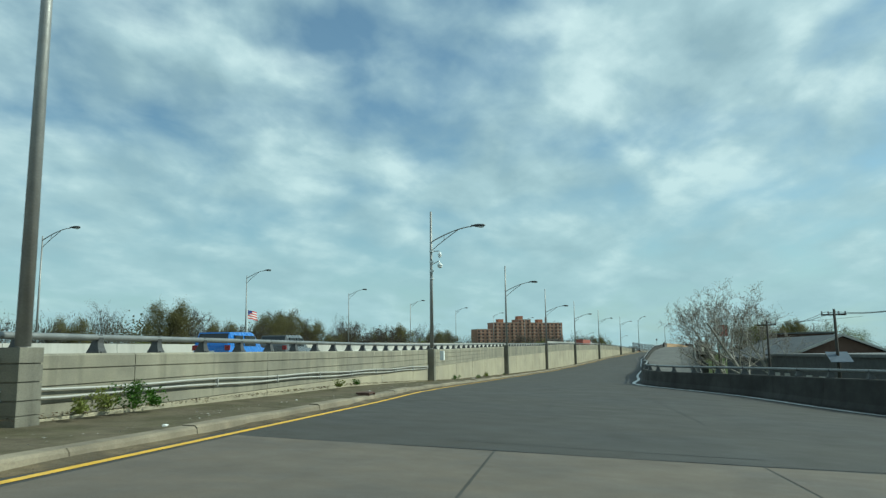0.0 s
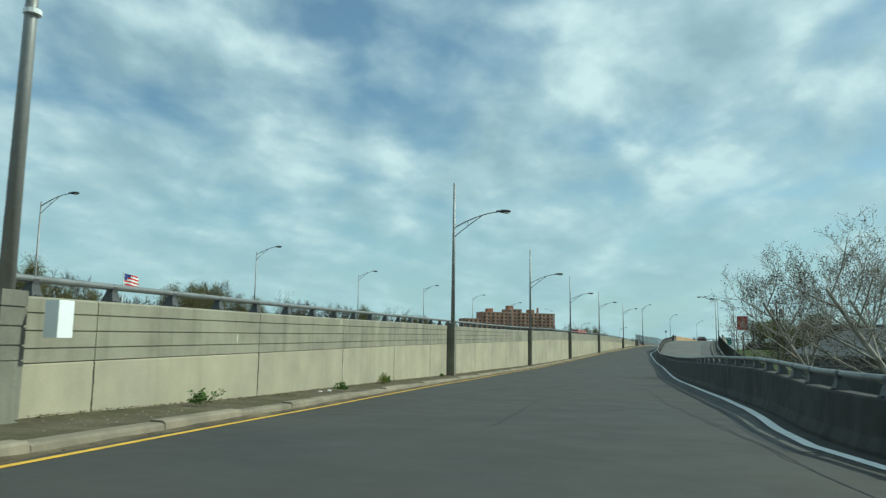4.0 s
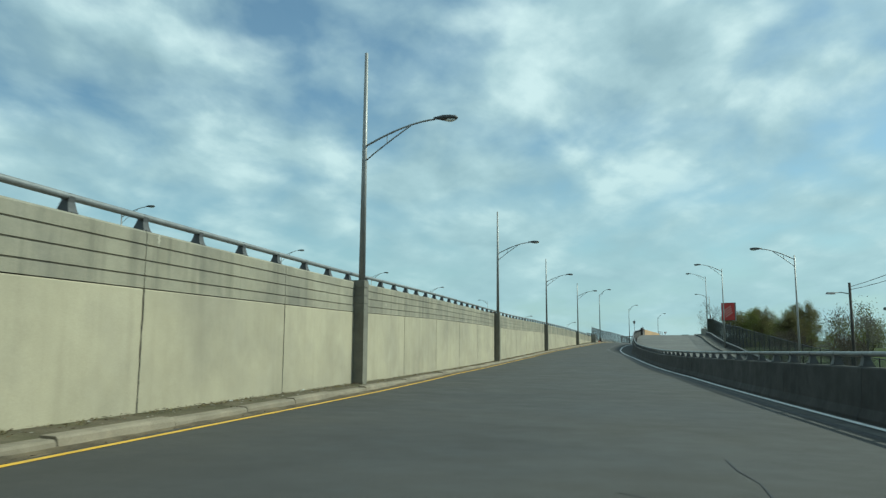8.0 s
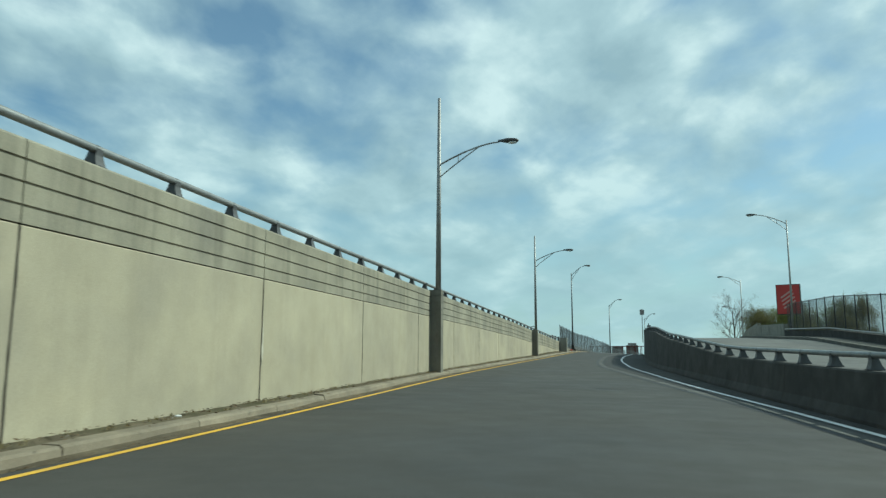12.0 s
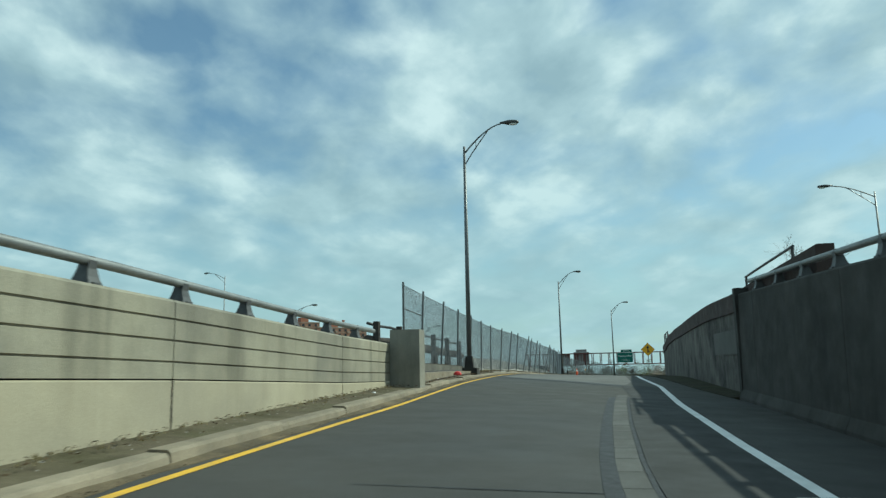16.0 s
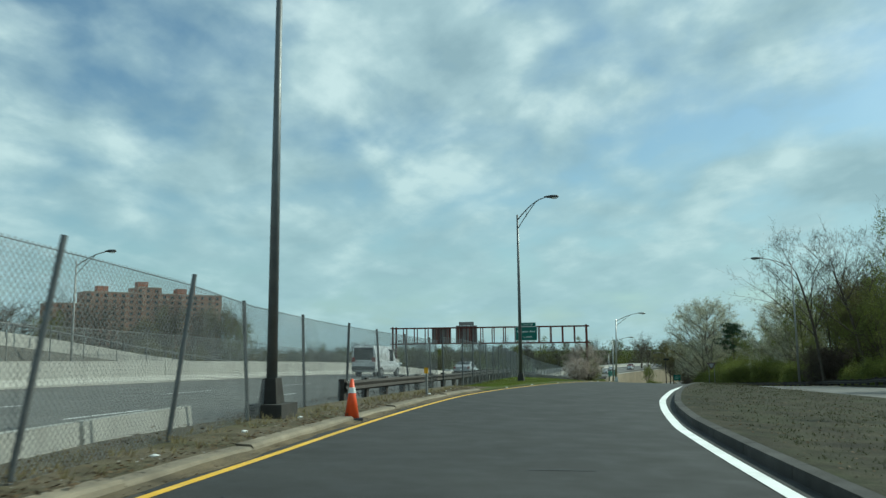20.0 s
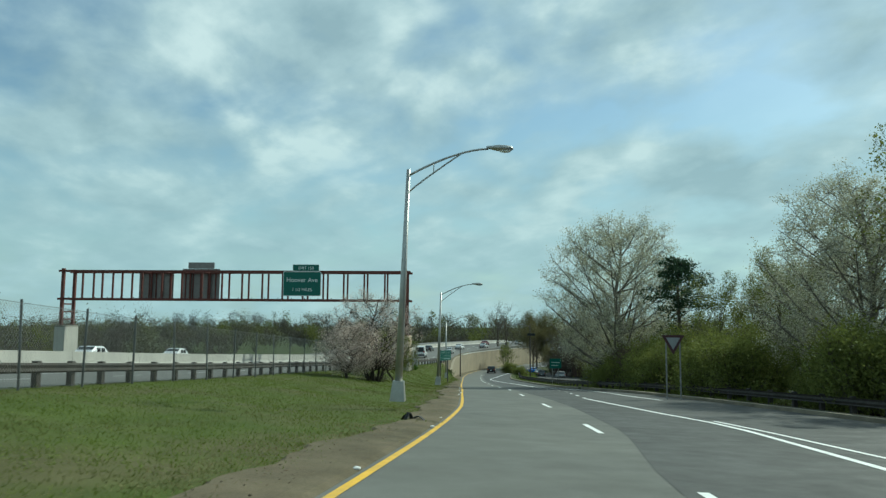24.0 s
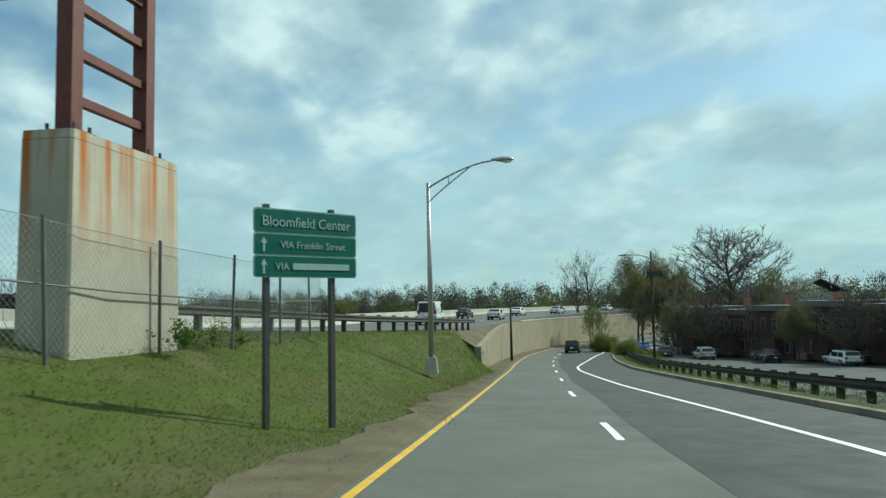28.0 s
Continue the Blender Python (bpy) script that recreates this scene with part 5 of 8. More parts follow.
# ---------------------------------------------------------------- sign gantry over the motorway
GA, GB = Vector((45.65, 452.4, 0)), Vector((4.7, 465.6, 0))
gspan = (GB - GA).length
gturn = math.degrees(math.atan2(GA.y - GB.y, GA.x - GB.x))
gantry = thing("sign_gantry", "rust-red steel truss gantry spanning the motorway", "gantry")
gantry.matrix_world = Matrix.Translation((GA.x, GA.y, 0)) @ Matrix.Rotation(radians(gturn), 4, "Z")
TOPZ, LOWZ, DEEP = 5.72, 2.23, 2.6
for y in (0.0, DEEP):
    for z in (TOPZ, LOWZ):
        part("chord", Build().box((-gspan / 2, y, z - 0.12), (gspan + 1.2, 0.26, 0.26)), RED_STEEL, gantry)
    n = 17
    for k in range(n + 1):
        part("upright", Build().box((-gspan * k / n, y, (TOPZ + LOWZ) / 2 - 0.12), (0.2, 0.18, TOPZ - LOWZ)), RED_STEEL, gantry)
for k in range(18):
    for z in (TOPZ, LOWZ):
        part("cross_tie", Build().box((-gspan * k / 17, DEEP / 2, z - 0.12), (0.14, DEEP, 0.14)), RED_STEEL, gantry)
for k in range(26):
    part("splice_bolt", Build().tube([(-gspan * (k + 0.5) / 26, 0.0, LOWZ), (-gspan * (k + 0.5) / 26, 0.0, LOWZ + 0.14)], 0.05, 6), DARK_STEEL, gantry)
for x0, foot in ((0.0, -2.13), (-gspan, -1.17)):
    for y in (0.0, DEEP):
        part("column", Build().box((x0, y, (TOPZ + foot) / 2 + 0.1), (0.34, 0.34, TOPZ - foot + 0.2)), RED_STEEL, gantry)
        part("base_plate", Build().box((x0, y, foot + 0.03), (0.75, 0.65, 0.06)), RED_STEEL, gantry)
        for bx in (-0.28, 0.28):
            for by in (-0.24, 0.24):
                part("bolt", Build().tube([(x0 + bx, y + by, foot), (x0 + bx, y + by, foot + 0.2)], 0.035, 6), DARK_STEEL, gantry)
    for k in range(5):
        z = foot + 0.75 + 0.95 * k
        if z < LOWZ - 0.3:
            part("rung", Build().box((x0, DEEP / 2, z), (0.16, DEEP, 0.18)), RED_STEEL, gantry)


def pier_block(s_name, c, size, z0, z1, turn, label, stained, cap):
    """A tapering shaft in two pours, chamfered at the corners, with grout pads under the columns."""
    t = thing(s_name, label, "pier")
    t.matrix_world = Matrix.Translation((c[0], c[1], 0)) @ Matrix.Rotation(radians(turn), 4, "Z")

    def block(lo, hi, k0, k1):
        rings = []
        for z, k in ((lo, k0), (hi, k1)):
            w, d, ch = size[0] / 2 * k, size[1] / 2 * k, 0.05
            rings.append([(x, y, z) for x, y in ((-w + ch, -d), (w - ch, -d), (w, -d + ch), (w, d - ch), (w - ch, d), (-w + ch, d), (-w, d - ch), (-w, -d + ch))])
        return Build().rings(rings)

    part("shaft", block(z0, z1 - 0.18, 1.0, 0.965), stained, t)
    part("cap", block(z1 - 0.172, z1, 0.966, 0.955), cap, t, "paler top course")
    for y in (-DEEP / 2, DEEP / 2):
        part("grout_pad", Build().box((0, y, z1 + 0.015), (0.85, 0.75, 0.05)), cap, t)
    return t


RUSTY = material("rust_stained_concrete", (0.46, 0.42, 0.34), 0.88, 0, 0.14, 0.8, 35, 0.25, (0.36, 0.33, 0.26), 0.5, 0.6)
nt = RUSTY.node_tree
geo_n, mp, tx = nt.nodes.new("ShaderNodeNewGeometry"), nt.nodes.new("ShaderNodeMapping"), nt.nodes.new("ShaderNodeTexNoise")
mp.inputs["Scale"].default_value, tx.inputs["Scale"].default_value, tx.inputs["Detail"].default_value = (3.2, 3.2, 0.12), 1.0, 4
nt.links.new(geo_n.outputs["Position"], mp.inputs[0])
nt.links.new(mp.outputs[0], tx.inputs["Vector"])
sep, rise, runs, mul, mx = nt.nodes.new("ShaderNodeSeparateXYZ"), nt.nodes.new("ShaderNodeMapRange"), nt.nodes.new("ShaderNodeMapRange"), nt.nodes.new("ShaderNodeMath"), nt.nodes.new("ShaderNodeMixRGB")
nt.links.new(geo_n.outputs["Position"], sep.inputs[0])
nt.links.new(sep.outputs[2], rise.inputs[0])
rise.inputs[1].default_value, rise.inputs[2].default_value = -4.8, -2.6
nt.links.new(tx.outputs["Fac"], runs.inputs[0])
runs.inputs[1].default_value, runs.inputs[2].default_value = 0.44, 0.60
mul.operation = "MULTIPLY"
nt.links.new(rise.outputs[0], mul.inputs[0])
nt.links.new(runs.outputs[0], mul.inputs[1])
nt.links.new(mul.outputs[0], mx.inputs[0])
pb = nt.nodes["Principled BSDF"]
nt.links.new(pb.inputs["Base Color"].links[0].from_socket, mx.inputs[1])
mx.inputs[2].default_value = (0.40, 0.13, 0.02, 1)
nt.links.new(mx.outputs[0], pb.inputs["Base Color"])
side = Vector((-math.sin(radians(gturn)), math.cos(radians(gturn)), 0))
pier_block("gantry_pier", GA + side * DEEP / 2, (1.1, 4.0), -6.7, -2.14, gturn, "tall concrete gantry pier streaked with orange rust", RUSTY, RUSTY)
pier_block("gantry_pier", GB + side * DEEP / 2, (1.4, 3.2), -6.0, -1.2, gturn, "pale concrete gantry pier beyond the motorway", PALE_WALL, WALL_CAP)


def overhead_sign(x, w, h, z, y, label, mat, front=True):
    t = thing("overhead_sign", label, "road sign")
    t.matrix_world = gantry.matrix_world @ Matrix.Translation((x, y, z))
    part("panel", plate(w, h, 0.15, 0, 0.06), mat, t)
    return t


hs = overhead_sign(-12.7, 4.7, 3.0, 2.6, -0.32, "green overhead exit sign with white letters on the gantry", SIGN_GREEN)
rim = part("border", plate(4.7, 3.0, 0.15, -0.006, 0.03), SIGN_WHITE, hs)
part("field", plate(4.58, 2.88, 0.12, -0.012, 0.03), SIGN_GREEN, hs).location.z = 0.06
tab = part("exit_tab", plate(3.3, 0.85, 0.1, -0.004, 0.06), SIGN_WHITE, hs, "small green exit number tab")
tab.location = (0.45, 0, 3.03)
part("tab_field", plate(3.2, 0.75, 0.08, -0.010, 0.05), SIGN_GREEN, tab).location.z = 0.05
lettering("EXIT 150", 0.5, SIGN_WHITE, hs, 0.45, 3.27, -0.016, align="CENTER")
lettering("Hoover Ave", 0.78, SIGN_WHITE, hs, 0, 1.72, -0.018, align="CENTER")
lettering("1 1/2 MILES", 0.52, SIGN_WHITE, hs, 0, 0.6, -0.018, align="CENTER")
for x, w, h, z in ((-26.6, 4.9, 4.1, 2.0), (-32.4, 4.5, 3.5, 2.2)):
    bs = overhead_sign(x, w, h, z, DEEP + 0.3, "back of an overhead sign, bare grey metal on ribs", SIGN_BACK)
    for k in range(5):
        part("rib", Build().box((-w / 2 + w * (k + 0.5) / 5, -0.05, h / 2), (0.12, 0.1, h)), RED_STEEL, bs)
    if w > 4.8:
        part("tab_back", plate(3.4, 0.8, 0.1, 0, 0.05), SIGN_BACK, bs).location.z = h + 0.03

# ---------------------------------------------------------------- roadside signs
gp0, gp1 = Vector((49.33, 449.62, 0)), Vector((51.13, 451.32, 0))
guide = thing("guide_sign", "green town guide sign on two steel legs in grass", "road sign")
gd = gp1 - gp0
guide.matrix_world = Matrix.Translation((gp0 + gp1) / 2) @ Matrix.Rotation(math.atan2(gd.y, gd.x) - radians(8), 4, "Z")
GW = 2.12
FADED_EDGE = material("faded_sign_edge", (0.22, 0.38, 0.35), 0.6, 0, 0.1, 4, 20, 0)
for k, (z, h) in enumerate(((-4.24, 0.42), (-4.615, 0.38), (-4.99, 0.38))):
    p = part("panel", plate(GW, h, 0.05, 0, 0.03), FADED_EDGE, guide, "pale-edged green strip")
    p.location.z = z
    f = part("field", plate(GW - 0.05, h - 0.05, 0.04, -0.006, 0.02), SIGN_GREEN, p)
    f.location.z = 0.025
FADED_LETTER = material("faded_sign_letters", (0.36, 0.5, 0.47), 0.6, 0, 0.1, 4, 20, 0)
lettering("Bloomfield Center", 0.245, FADED_LETTER, guide, 0, -4.12, -0.012, align="CENTER")
lettering("VIA Franklin Street", 0.175, FADED_LETTER, guide, 0.12, -4.49, -0.012, align="CENTER")
lettering("VIA", 0.175, FADED_LETTER, guide, -0.66, -4.86, -0.012)
part("text_bar", Build().box((0.28, -0.012, -4.80), (1.2, 0.008, 0.11)), FADED_LETTER, guide, "white bar of small writing")
for z in (-4.46, -4.83):
    part("arrow", Build().rings([[(-0.88 + x, y, z + q) for x, q in ((-0.02, -0.1), (0.02, -0.1), (0.02, 0.05), (0.06, 0.05), (0, 0.15), (-0.06, 0.05), (-0.02, 0.05))] for y in (-0.012, -0.006)]), FADED_LETTER, guide)
for x in (-0.79, 0.55):
    part("leg", Build().box((x, 0.08, -5.7), (0.09, 0.1, 3.9)), DARK_STEEL, guide)


def post_sign(name, label, place, turn, tall, posts=(0.0,)):
    t = thing(name, label, "road sign")
    t.matrix_world = Matrix.Translation(place) @ Matrix.Rotation(radians(turn), 4, "Z")
    for x in posts:
        part("post", Build().box((x, 0.06, tall / 2 - 0.2), (0.07, 0.05, tall + 0.4)), DULL_STEEL, t)
    return t


di = post_sign("merge_sign", "yellow diamond warning sign with a black merge arrow", on(302.3, 3.75, -0.05), heading(305) + 4, 2.95)
q = 0.455
dia = part("panel", Build().rings([[(0, y, 2.95 + q * 1.414), (q * 1.414, y, 2.95), (0, y, 2.95 - q * 1.414), (-q * 1.414, y, 2.95)] for y in (0, 0.02)]), BLACK, di)
dia.location.z = -0.38
part("field", Build().rings([[(0, y, 2.95 + q * 1.36), (q * 1.36, y, 2.95), (0, y, 2.95 - q * 1.36), (-q * 1.36, y, 2.95)] for y in (-0.006, 0.01)]), SIGN_YELLOW, dia)
part("arrow", Build().rings([[(x * 0.74, y, 2.95 + z * 0.74) for x, z in ((-0.06, -0.45), (0.06, -0.45), (0.06, -0.28), (0.26, -0.42), (0.30, -0.36), (0.06, -0.12), (0.06, 0.2), (0.2, 0.16), (0.0, 0.5), (-0.2, 0.16), (-0.06, 0.2))] for y in (-0.012, -0.004)]), BLACK, dia)


# Darker red and greyer centre for the second yield sign.
DEEP_RED = material("dark_sign_red", (0.07, 0.025, 0.03), 0.6, 0, 0.15, 2, 20, 0)
SIGN_GREY = material("plain_sign_grey", (0.30, 0.31, 0.31), 0.6, 0, 0.15, 2, 20, 0)


def yield_sign(place, turn, size, z, posts, label, mats):
    t = post_sign("yield_sign", label, place, turn, z + 0.2, posts)
    for k, m, y0 in ((1.0, mats[0], 0.0), (0.62, mats[1], -0.006)):
        h = size * 0.5 * k
        part("triangle" if k == 1 else "centre", Build().rings([[(-h, y, z + h * 0.58), (h, y, z + h * 0.58), (0, y, z - h * 1.15)] for y in (y0, y0 + 0.02)]), m, t)
    return t


yield_sign(on(300.6, 6.0, 0.1), heading(300), 0.82, 3.5, (0.0,), "red and white yield triangle beside the wall end", (SIGN_RED, SIGN_WHITE))
yield_sign(Vector((49.2, 399.75, -4.6)), heading(405) - 4, 1.2, 3.38, (-0.36, 0.36), "dark red and grey yield triangle on two posts before the wood", (DEEP_RED, SIGN_GREY))
ss = post_sign("small_sign", "back of a small square sign on a thin post", Vector((-1.35, 232.9, 2.4)), heading(233), 2.9)
part("panel", plate(0.42, 0.52, 0.04, -0.02, 0.0), SIGN_BACK, ss).location.z = 2.3
gs2 = post_sign("street_sign", "green road sign on two legs behind the guard rail", Vector((62.2, 445.3, -8.0)), heading(455), 3.2, (-0.36, 0.36))
part("panel", plate(1.35, 1.14, 0.07, 0, 0.04), SIGN_GREEN, gs2).location.z = 2.26
part("text_bar", Build().box((0, -0.01, 2.95), (1.0, 0.01, 0.1)), FADED_LETTER, gs2)
part("text_bar", Build().box((-0.08, -0.01, 2.62), (0.8, 0.01, 0.1)), FADED_LETTER, gs2)

dl = post_sign("delineator", "small yellow delineator plate on a thin post by the fence", on(324.2, -5.7, 0.2), heading(324), 0.7)
part("panel", plate(0.14, 0.2, 0.02, 0, 0.012), SIGN_YELLOW, dl).location.z = 0.62

# big red shop board beyond the second ramp: plain shapes only
board = thing("shop_board", "tall red shop board with pale slanted marks, on a pole", "billboard")
board.matrix_world = Matrix.Translation((19.6, 256.5, -0.2)) @ Matrix.Rotation(radians(-24), 4, "Z")
BOARD_RED = material("board_red", (0.42, 0.035, 0.03), 0.5, 0, 0.1, 1, 10, 0)
BOARD_MARK = material("faded_board_paint", (0.5, 0.27, 0.24), 0.6, 0, 0.1, 1, 10, 0)
part("box", Build().box((0, 0, 8.15), (2.8, 0.9, 3.8)), BLACK, board, "dark board casing")
part("face", Build().box((0, -0.46, 8.15), (2.65, 0.04, 3.65)), BOARD_RED, board, "red face")
for k in range(4):
    b = Build().box((0, 0, 0), (1.7, 0.02, 0.2))
    p = part("mark", b, BOARD_MARK, board, "slanted pale mark")
    p.matrix_local = Matrix.Translation((0.1 * k - 0.15, -0.49, 8.85 - 0.45 * k)) @ Matrix.Rotation(radians(-35), 4, "Y")
part("pole", Build().tube([(0, 0.2, -4), (0, 0.2, 5.7)], 0.2, 10), DARK_STEEL, board)

# ---------------------------------------------------------------- cone, litter, pipes on the wall, cameras
cone = thing("traffic_cone", "orange traffic cone with a pale collar by the kerb", "traffic cone")
cone.matrix_world = Matrix.Translation(on(315.3, -4.95, 0.02)) @ Matrix.Rotation(radians(20), 4, "Z")
part("base", Build().box((0, 0, 0.025), (0.4, 0.4, 0.05), 0, 0.94), BLACK, cone)
part("body", Build().tube([(0, 0, 0.04), (0, 0, 0.88)], [0.16, 0.032], 16), ORANGE, cone, smooth=True)
part("collar", Build().tube([(0, 0, 0.58), (0, 0, 0.7)], [0.085, 0.068], 16, caps=False), SIGN_WHITE, cone, "pale reflective collar")

conduit = thing("wall_conduit", "pair of pale electrical conduits strapped to the wall", "conduit")
CONDUIT = material("grey_plastic_pipe", (0.42, 0.41, 0.38), 0.6, 0, 0.1, 2, 20, 0)
for d in (0.0, 0.13):
    pts = [at(s, wall_o(s) - 0.17, wall_z(s) - 0.60 - d - 0.0115 * (s - 10) + 0.02 * math.sin(s * 0.8 + d * 9)) for s in stations(-28, 46.3, 1.5)]
    part("pipe", Build().tube(pts, 0.024, 8), CONDUIT, conduit, smooth=True)
for k in range(18):
    s = -26 + 4.0 * k
    part("strap", Build().box(tuple(at(s, wall_o(s) - 0.17, wall_z(s) - 0.68 - 0.0115 * (s - 10))), (0.07, 0.03, 0.22), heading(s)), CONDUIT, conduit)
for s in (8.6,):
    part("junction", Build().box(tuple(at(s, wall_o(s) - 0.12, wall_z(s) - 0.67)), (0.16, 0.36, 0.3), heading(s)), DARK_STEEL, conduit, "dark junction box")
cab = thing("cable_box", "small pale equipment box on the lamp pilaster", "electrical box")
part("box", Build().box(tuple(at(47.3, -8.0, 1.35)), (0.25, 0.36, 0.6), heading(47)), SIGN_WHITE, cab)
cctv = thing("traffic_camera", "white dome traffic cameras clamped to a lamp mast", "camera")
cctv.matrix_world = Matrix.Translation(at(46.8, -8.55, 0)) @ Matrix.Rotation(radians(heading(46)), 4, "Z")
part("bracket", Build().tube([(0.08, 0, 8.15), (0.5, 0, 8.15), (0.55, 0, 8.0)], 0.03, 8).tube([(0.08, 0, 7.3), (0.5, 0, 7.5), (0.55, 0, 7.35)], 0.03, 8), STEEL, cctv)
for z, r in ((7.85, 0.13), (7.15, 0.17)):
    part("housing", Build().tube([(0.55, 0, z + 0.2), (0.55, 0, z + 0.08), (0.55, 0, z)], [r * 0.5, r, r], 12), SIGN_WHITE, cctv, "white housing", smooth=True)
    part("dome", Build().tube([(0.55, 0, z), (0.55, 0, z - 0.08), (0.55, 0, z - 0.14)], [r * 0.95, r * 0.8, r * 0.3], 12), SIGN_WHITE, cctv, "pale dome", smooth=True)
for z in (6.3, 6.8, 7.4, 8.1):
    part("clamp", Build().tube([(0, 0, z), (0, 0, z + 0.08)], 0.14, 12), SIGN_WHITE, cctv)

rnd = random.Random(5)
PAPER = material("litter_paper", (0.7, 0.7, 0.68), 0.8, 0, 0.2, 8, 30, 0)
RED_PLASTIC = material("red_plastic", (0.6, 0.03, 0.03), 0.5, 0, 0.1, 4, 20, 0)
for k in range(58):
    s = rnd.choice((rnd.uniform(5, 330), rnd.uniform(252, 330), rnd.uniform(330, 450)))
    side = kerb_o(s) - rnd.uniform(0.1, 1.0) if rnd.random() < 0.75 else kerb_o(s) + rnd.uniform(0.05, 0.3)
    h = kerb_h(s) + 0.04 if side < kerb_o(s) and s < 330 else 0.02
    if s > 330 and side < kerb_o(s):
        side, h = kerb_o(s) + 0.15, 0.02
    lit = thing("litter", "crumpled scrap of pale litter by the kerb", "litter", "scraps of litter")
    b, w = Build(), rnd.uniform(0.03, 0.075)
    b.rings([[(w * math.cos(a) * rnd.uniform(0.6, 1.2) * r, w * math.sin(a) * rnd.uniform(0.6, 1.2) * r, z * w) for a in [k2 * math.pi / 3 for k2 in range(6)]] for r, z in ((1, 0), (1.1, 0.3), (0.5, 0.55))])
    part("scrap", b, PAPER, lit)
    lit.matrix_world = Matrix.Translation(on(s, side, h)) @ Matrix.Rotation(rnd.uniform(0, 6), 4, "Z")
cap_t = thing("red_scrap", "bright red plastic scrap on the kerb", "litter")
part("scrap", Build().rings([[(0.15 * r * math.cos(a), 0.1 * r * math.sin(a), z) for a in [k2 * math.pi / 4 for k2 in range(8)]] for r, z in ((1, 0), (1.05, 0.06), (0.7, 0.13), (0.2, 0.15))]), RED_PLASTIC, cap_t)
cap_t.matrix_world = Matrix.Translation(on(258.3, -4.8, 0.22))
scrap = thing("tyre_scrap", "torn strips of black tyre tread by the yellow line", "debris")
scrap.matrix_world = Matrix.Translation(on(390.4, -2.6, 0.03)) @ Matrix.Rotation(0.5, 4, "Z")
for k in range(4):
    a0 = k * 1.7
    part("strip", Build().rings([[(0.3 * math.cos(a0) * f + 0.05 * w * math.sin(a0), 0.3 * math.sin(a0) * f - 0.05 * w * math.cos(a0), 0.02 + 0.16 * math.sin(f * 2.6) * (0.5 + 0.4 * k % 1) + dz) for w, dz in ((-1, 0), (1, 0), (1, 0.02), (-1, 0.02))] for f in (0.05, 0.35, 0.65, 1.0, 1.25)]), TIRE, scrap)
# a flag beyond the motorway, and timber utility poles
flag = thing("flag", "striped red and white flag with a blue corner on a pole", "flag")
flag.matrix_world = Matrix.Translation((-72, 118, -2.0)) @ Matrix.Rotation(radians(70), 4, "Z")
part("pole", Build().tube([(0, 0, 0), (0, 0, 12.0)], 0.08, 8), SIGN_WHITE, flag)
FLAG_BLUE = material("flag_blue", (0.03, 0.05, 0.2), 0.8, 0, 0.1, 4, 20, 0)
for k in range(7):
    part("stripe", Build().rings([[(0.1 + 0.3 * i + 0.25 * k * 0.1, 0.12 * math.sin(i * 1.1 + k * 0.3), 11.8 - 0.22 * k - 0.05 * i - d) for i in range(8)] for d in (0.0, 0.21)], closed=False), RED_PLASTIC if k % 2 == 0 else SIGN_WHITE, flag)
part("canton", Build().rings([[(0.1 + 0.3 * i, 0.12 * math.sin(i * 1.1) - 0.03, 11.8 - 0.05 * i - d) for i in range(4)] for d in (0.0, 0.8)], closed=False), FLAG_BLUE, flag)


SOLAR = material("solar_glass", (0.12, 0.14, 0.17), 0.12, 0.0, 0.1, 2, 20, 0)


def utility_pole(place, top, turn, label, cross=True, cans=0):
    t = thing("utility_pole", label, "utility pole")
    t.matrix_world = Matrix.Translation(place) @ Matrix.Rotation(radians(turn), 4, "Z")
    h = top - place[2]
    part("pole", Build().tube([(0, 0, 0), (0, 0, h)], [0.14, 0.085], 10), WOOD_POST, t, smooth=True)
    if cross:
        part("crossarm", Build().box((0, 0.12, h - 0.4), (1.7, 0.09, 0.1)), WOOD_POST, t)
        for x in (-0.8, -0.35, 0.35, 0.8):
            part("insulator", Build().tube([(x, 0.12, h - 0.35), (x, 0.12, h - 0.15)], 0.05, 6), SIGN_BACK, t)
    for k in range(cans):
        part("transformer", Build().tube([(-0.5 + 1.0 * k, -0.1, h - 2.0), (-0.5 + 1.0 * k, -0.1, h - 1.1)], 0.27, 12), SIGN_BACK, t)
    return t


utility_pole((9.6, 75, -3.6), 4.2, 10, "dark timber utility pole with a crossarm")
p2 = utility_pole((11.9, 58, -3.0), 4.3, 10, "dark timber utility pole carrying a solar panel")
part("solar_panel", Build().rings([[(x * 0.75, y * 0.5 - 0.2, 3.9 + y * 0.35) for x, y in ((-1, -1), (1, -1), (1, 1), (-1, 1))], [(x * 0.75, y * 0.5 - 0.2, 3.94 + y * 0.35) for x, y in ((-1, -1), (1, -1), (1, 1), (-1, 1))]]), SOLAR, p2, "tilted solar panel")
utility_pole((8.6, 124, -5.0), 6.4, 20, "timber utility pole with two grey transformers", cans=2)
sp = utility_pole((9.0, 147, -5.0), 4.9, 20, "short timber pole with a lamp bracket", False)
part("lamp_arm", Build().tube([(0, 0, 9.1), (-0.7, 0, 9.2), (-1.3, 0, 9.15)], 0.035, 8), DULL_STEEL, sp)
part("lamp_head", Build().box((-1.55, 0, 9.12), (0.6, 0.24, 0.14), 0, 0.75), SIGN_BACK, sp, "grey lamp head")
rp = utility_pole((84.0, 508.6, -12.5), -0.7, -17, "timber pole with a lamp arm and a solar panel", False)
part("arm", Build().tube([(0, 0, 11.0), (-1.2, 0, 11.4), (-2.6, 0, 11.45)], 0.05, 8), DULL_STEEL, rp)
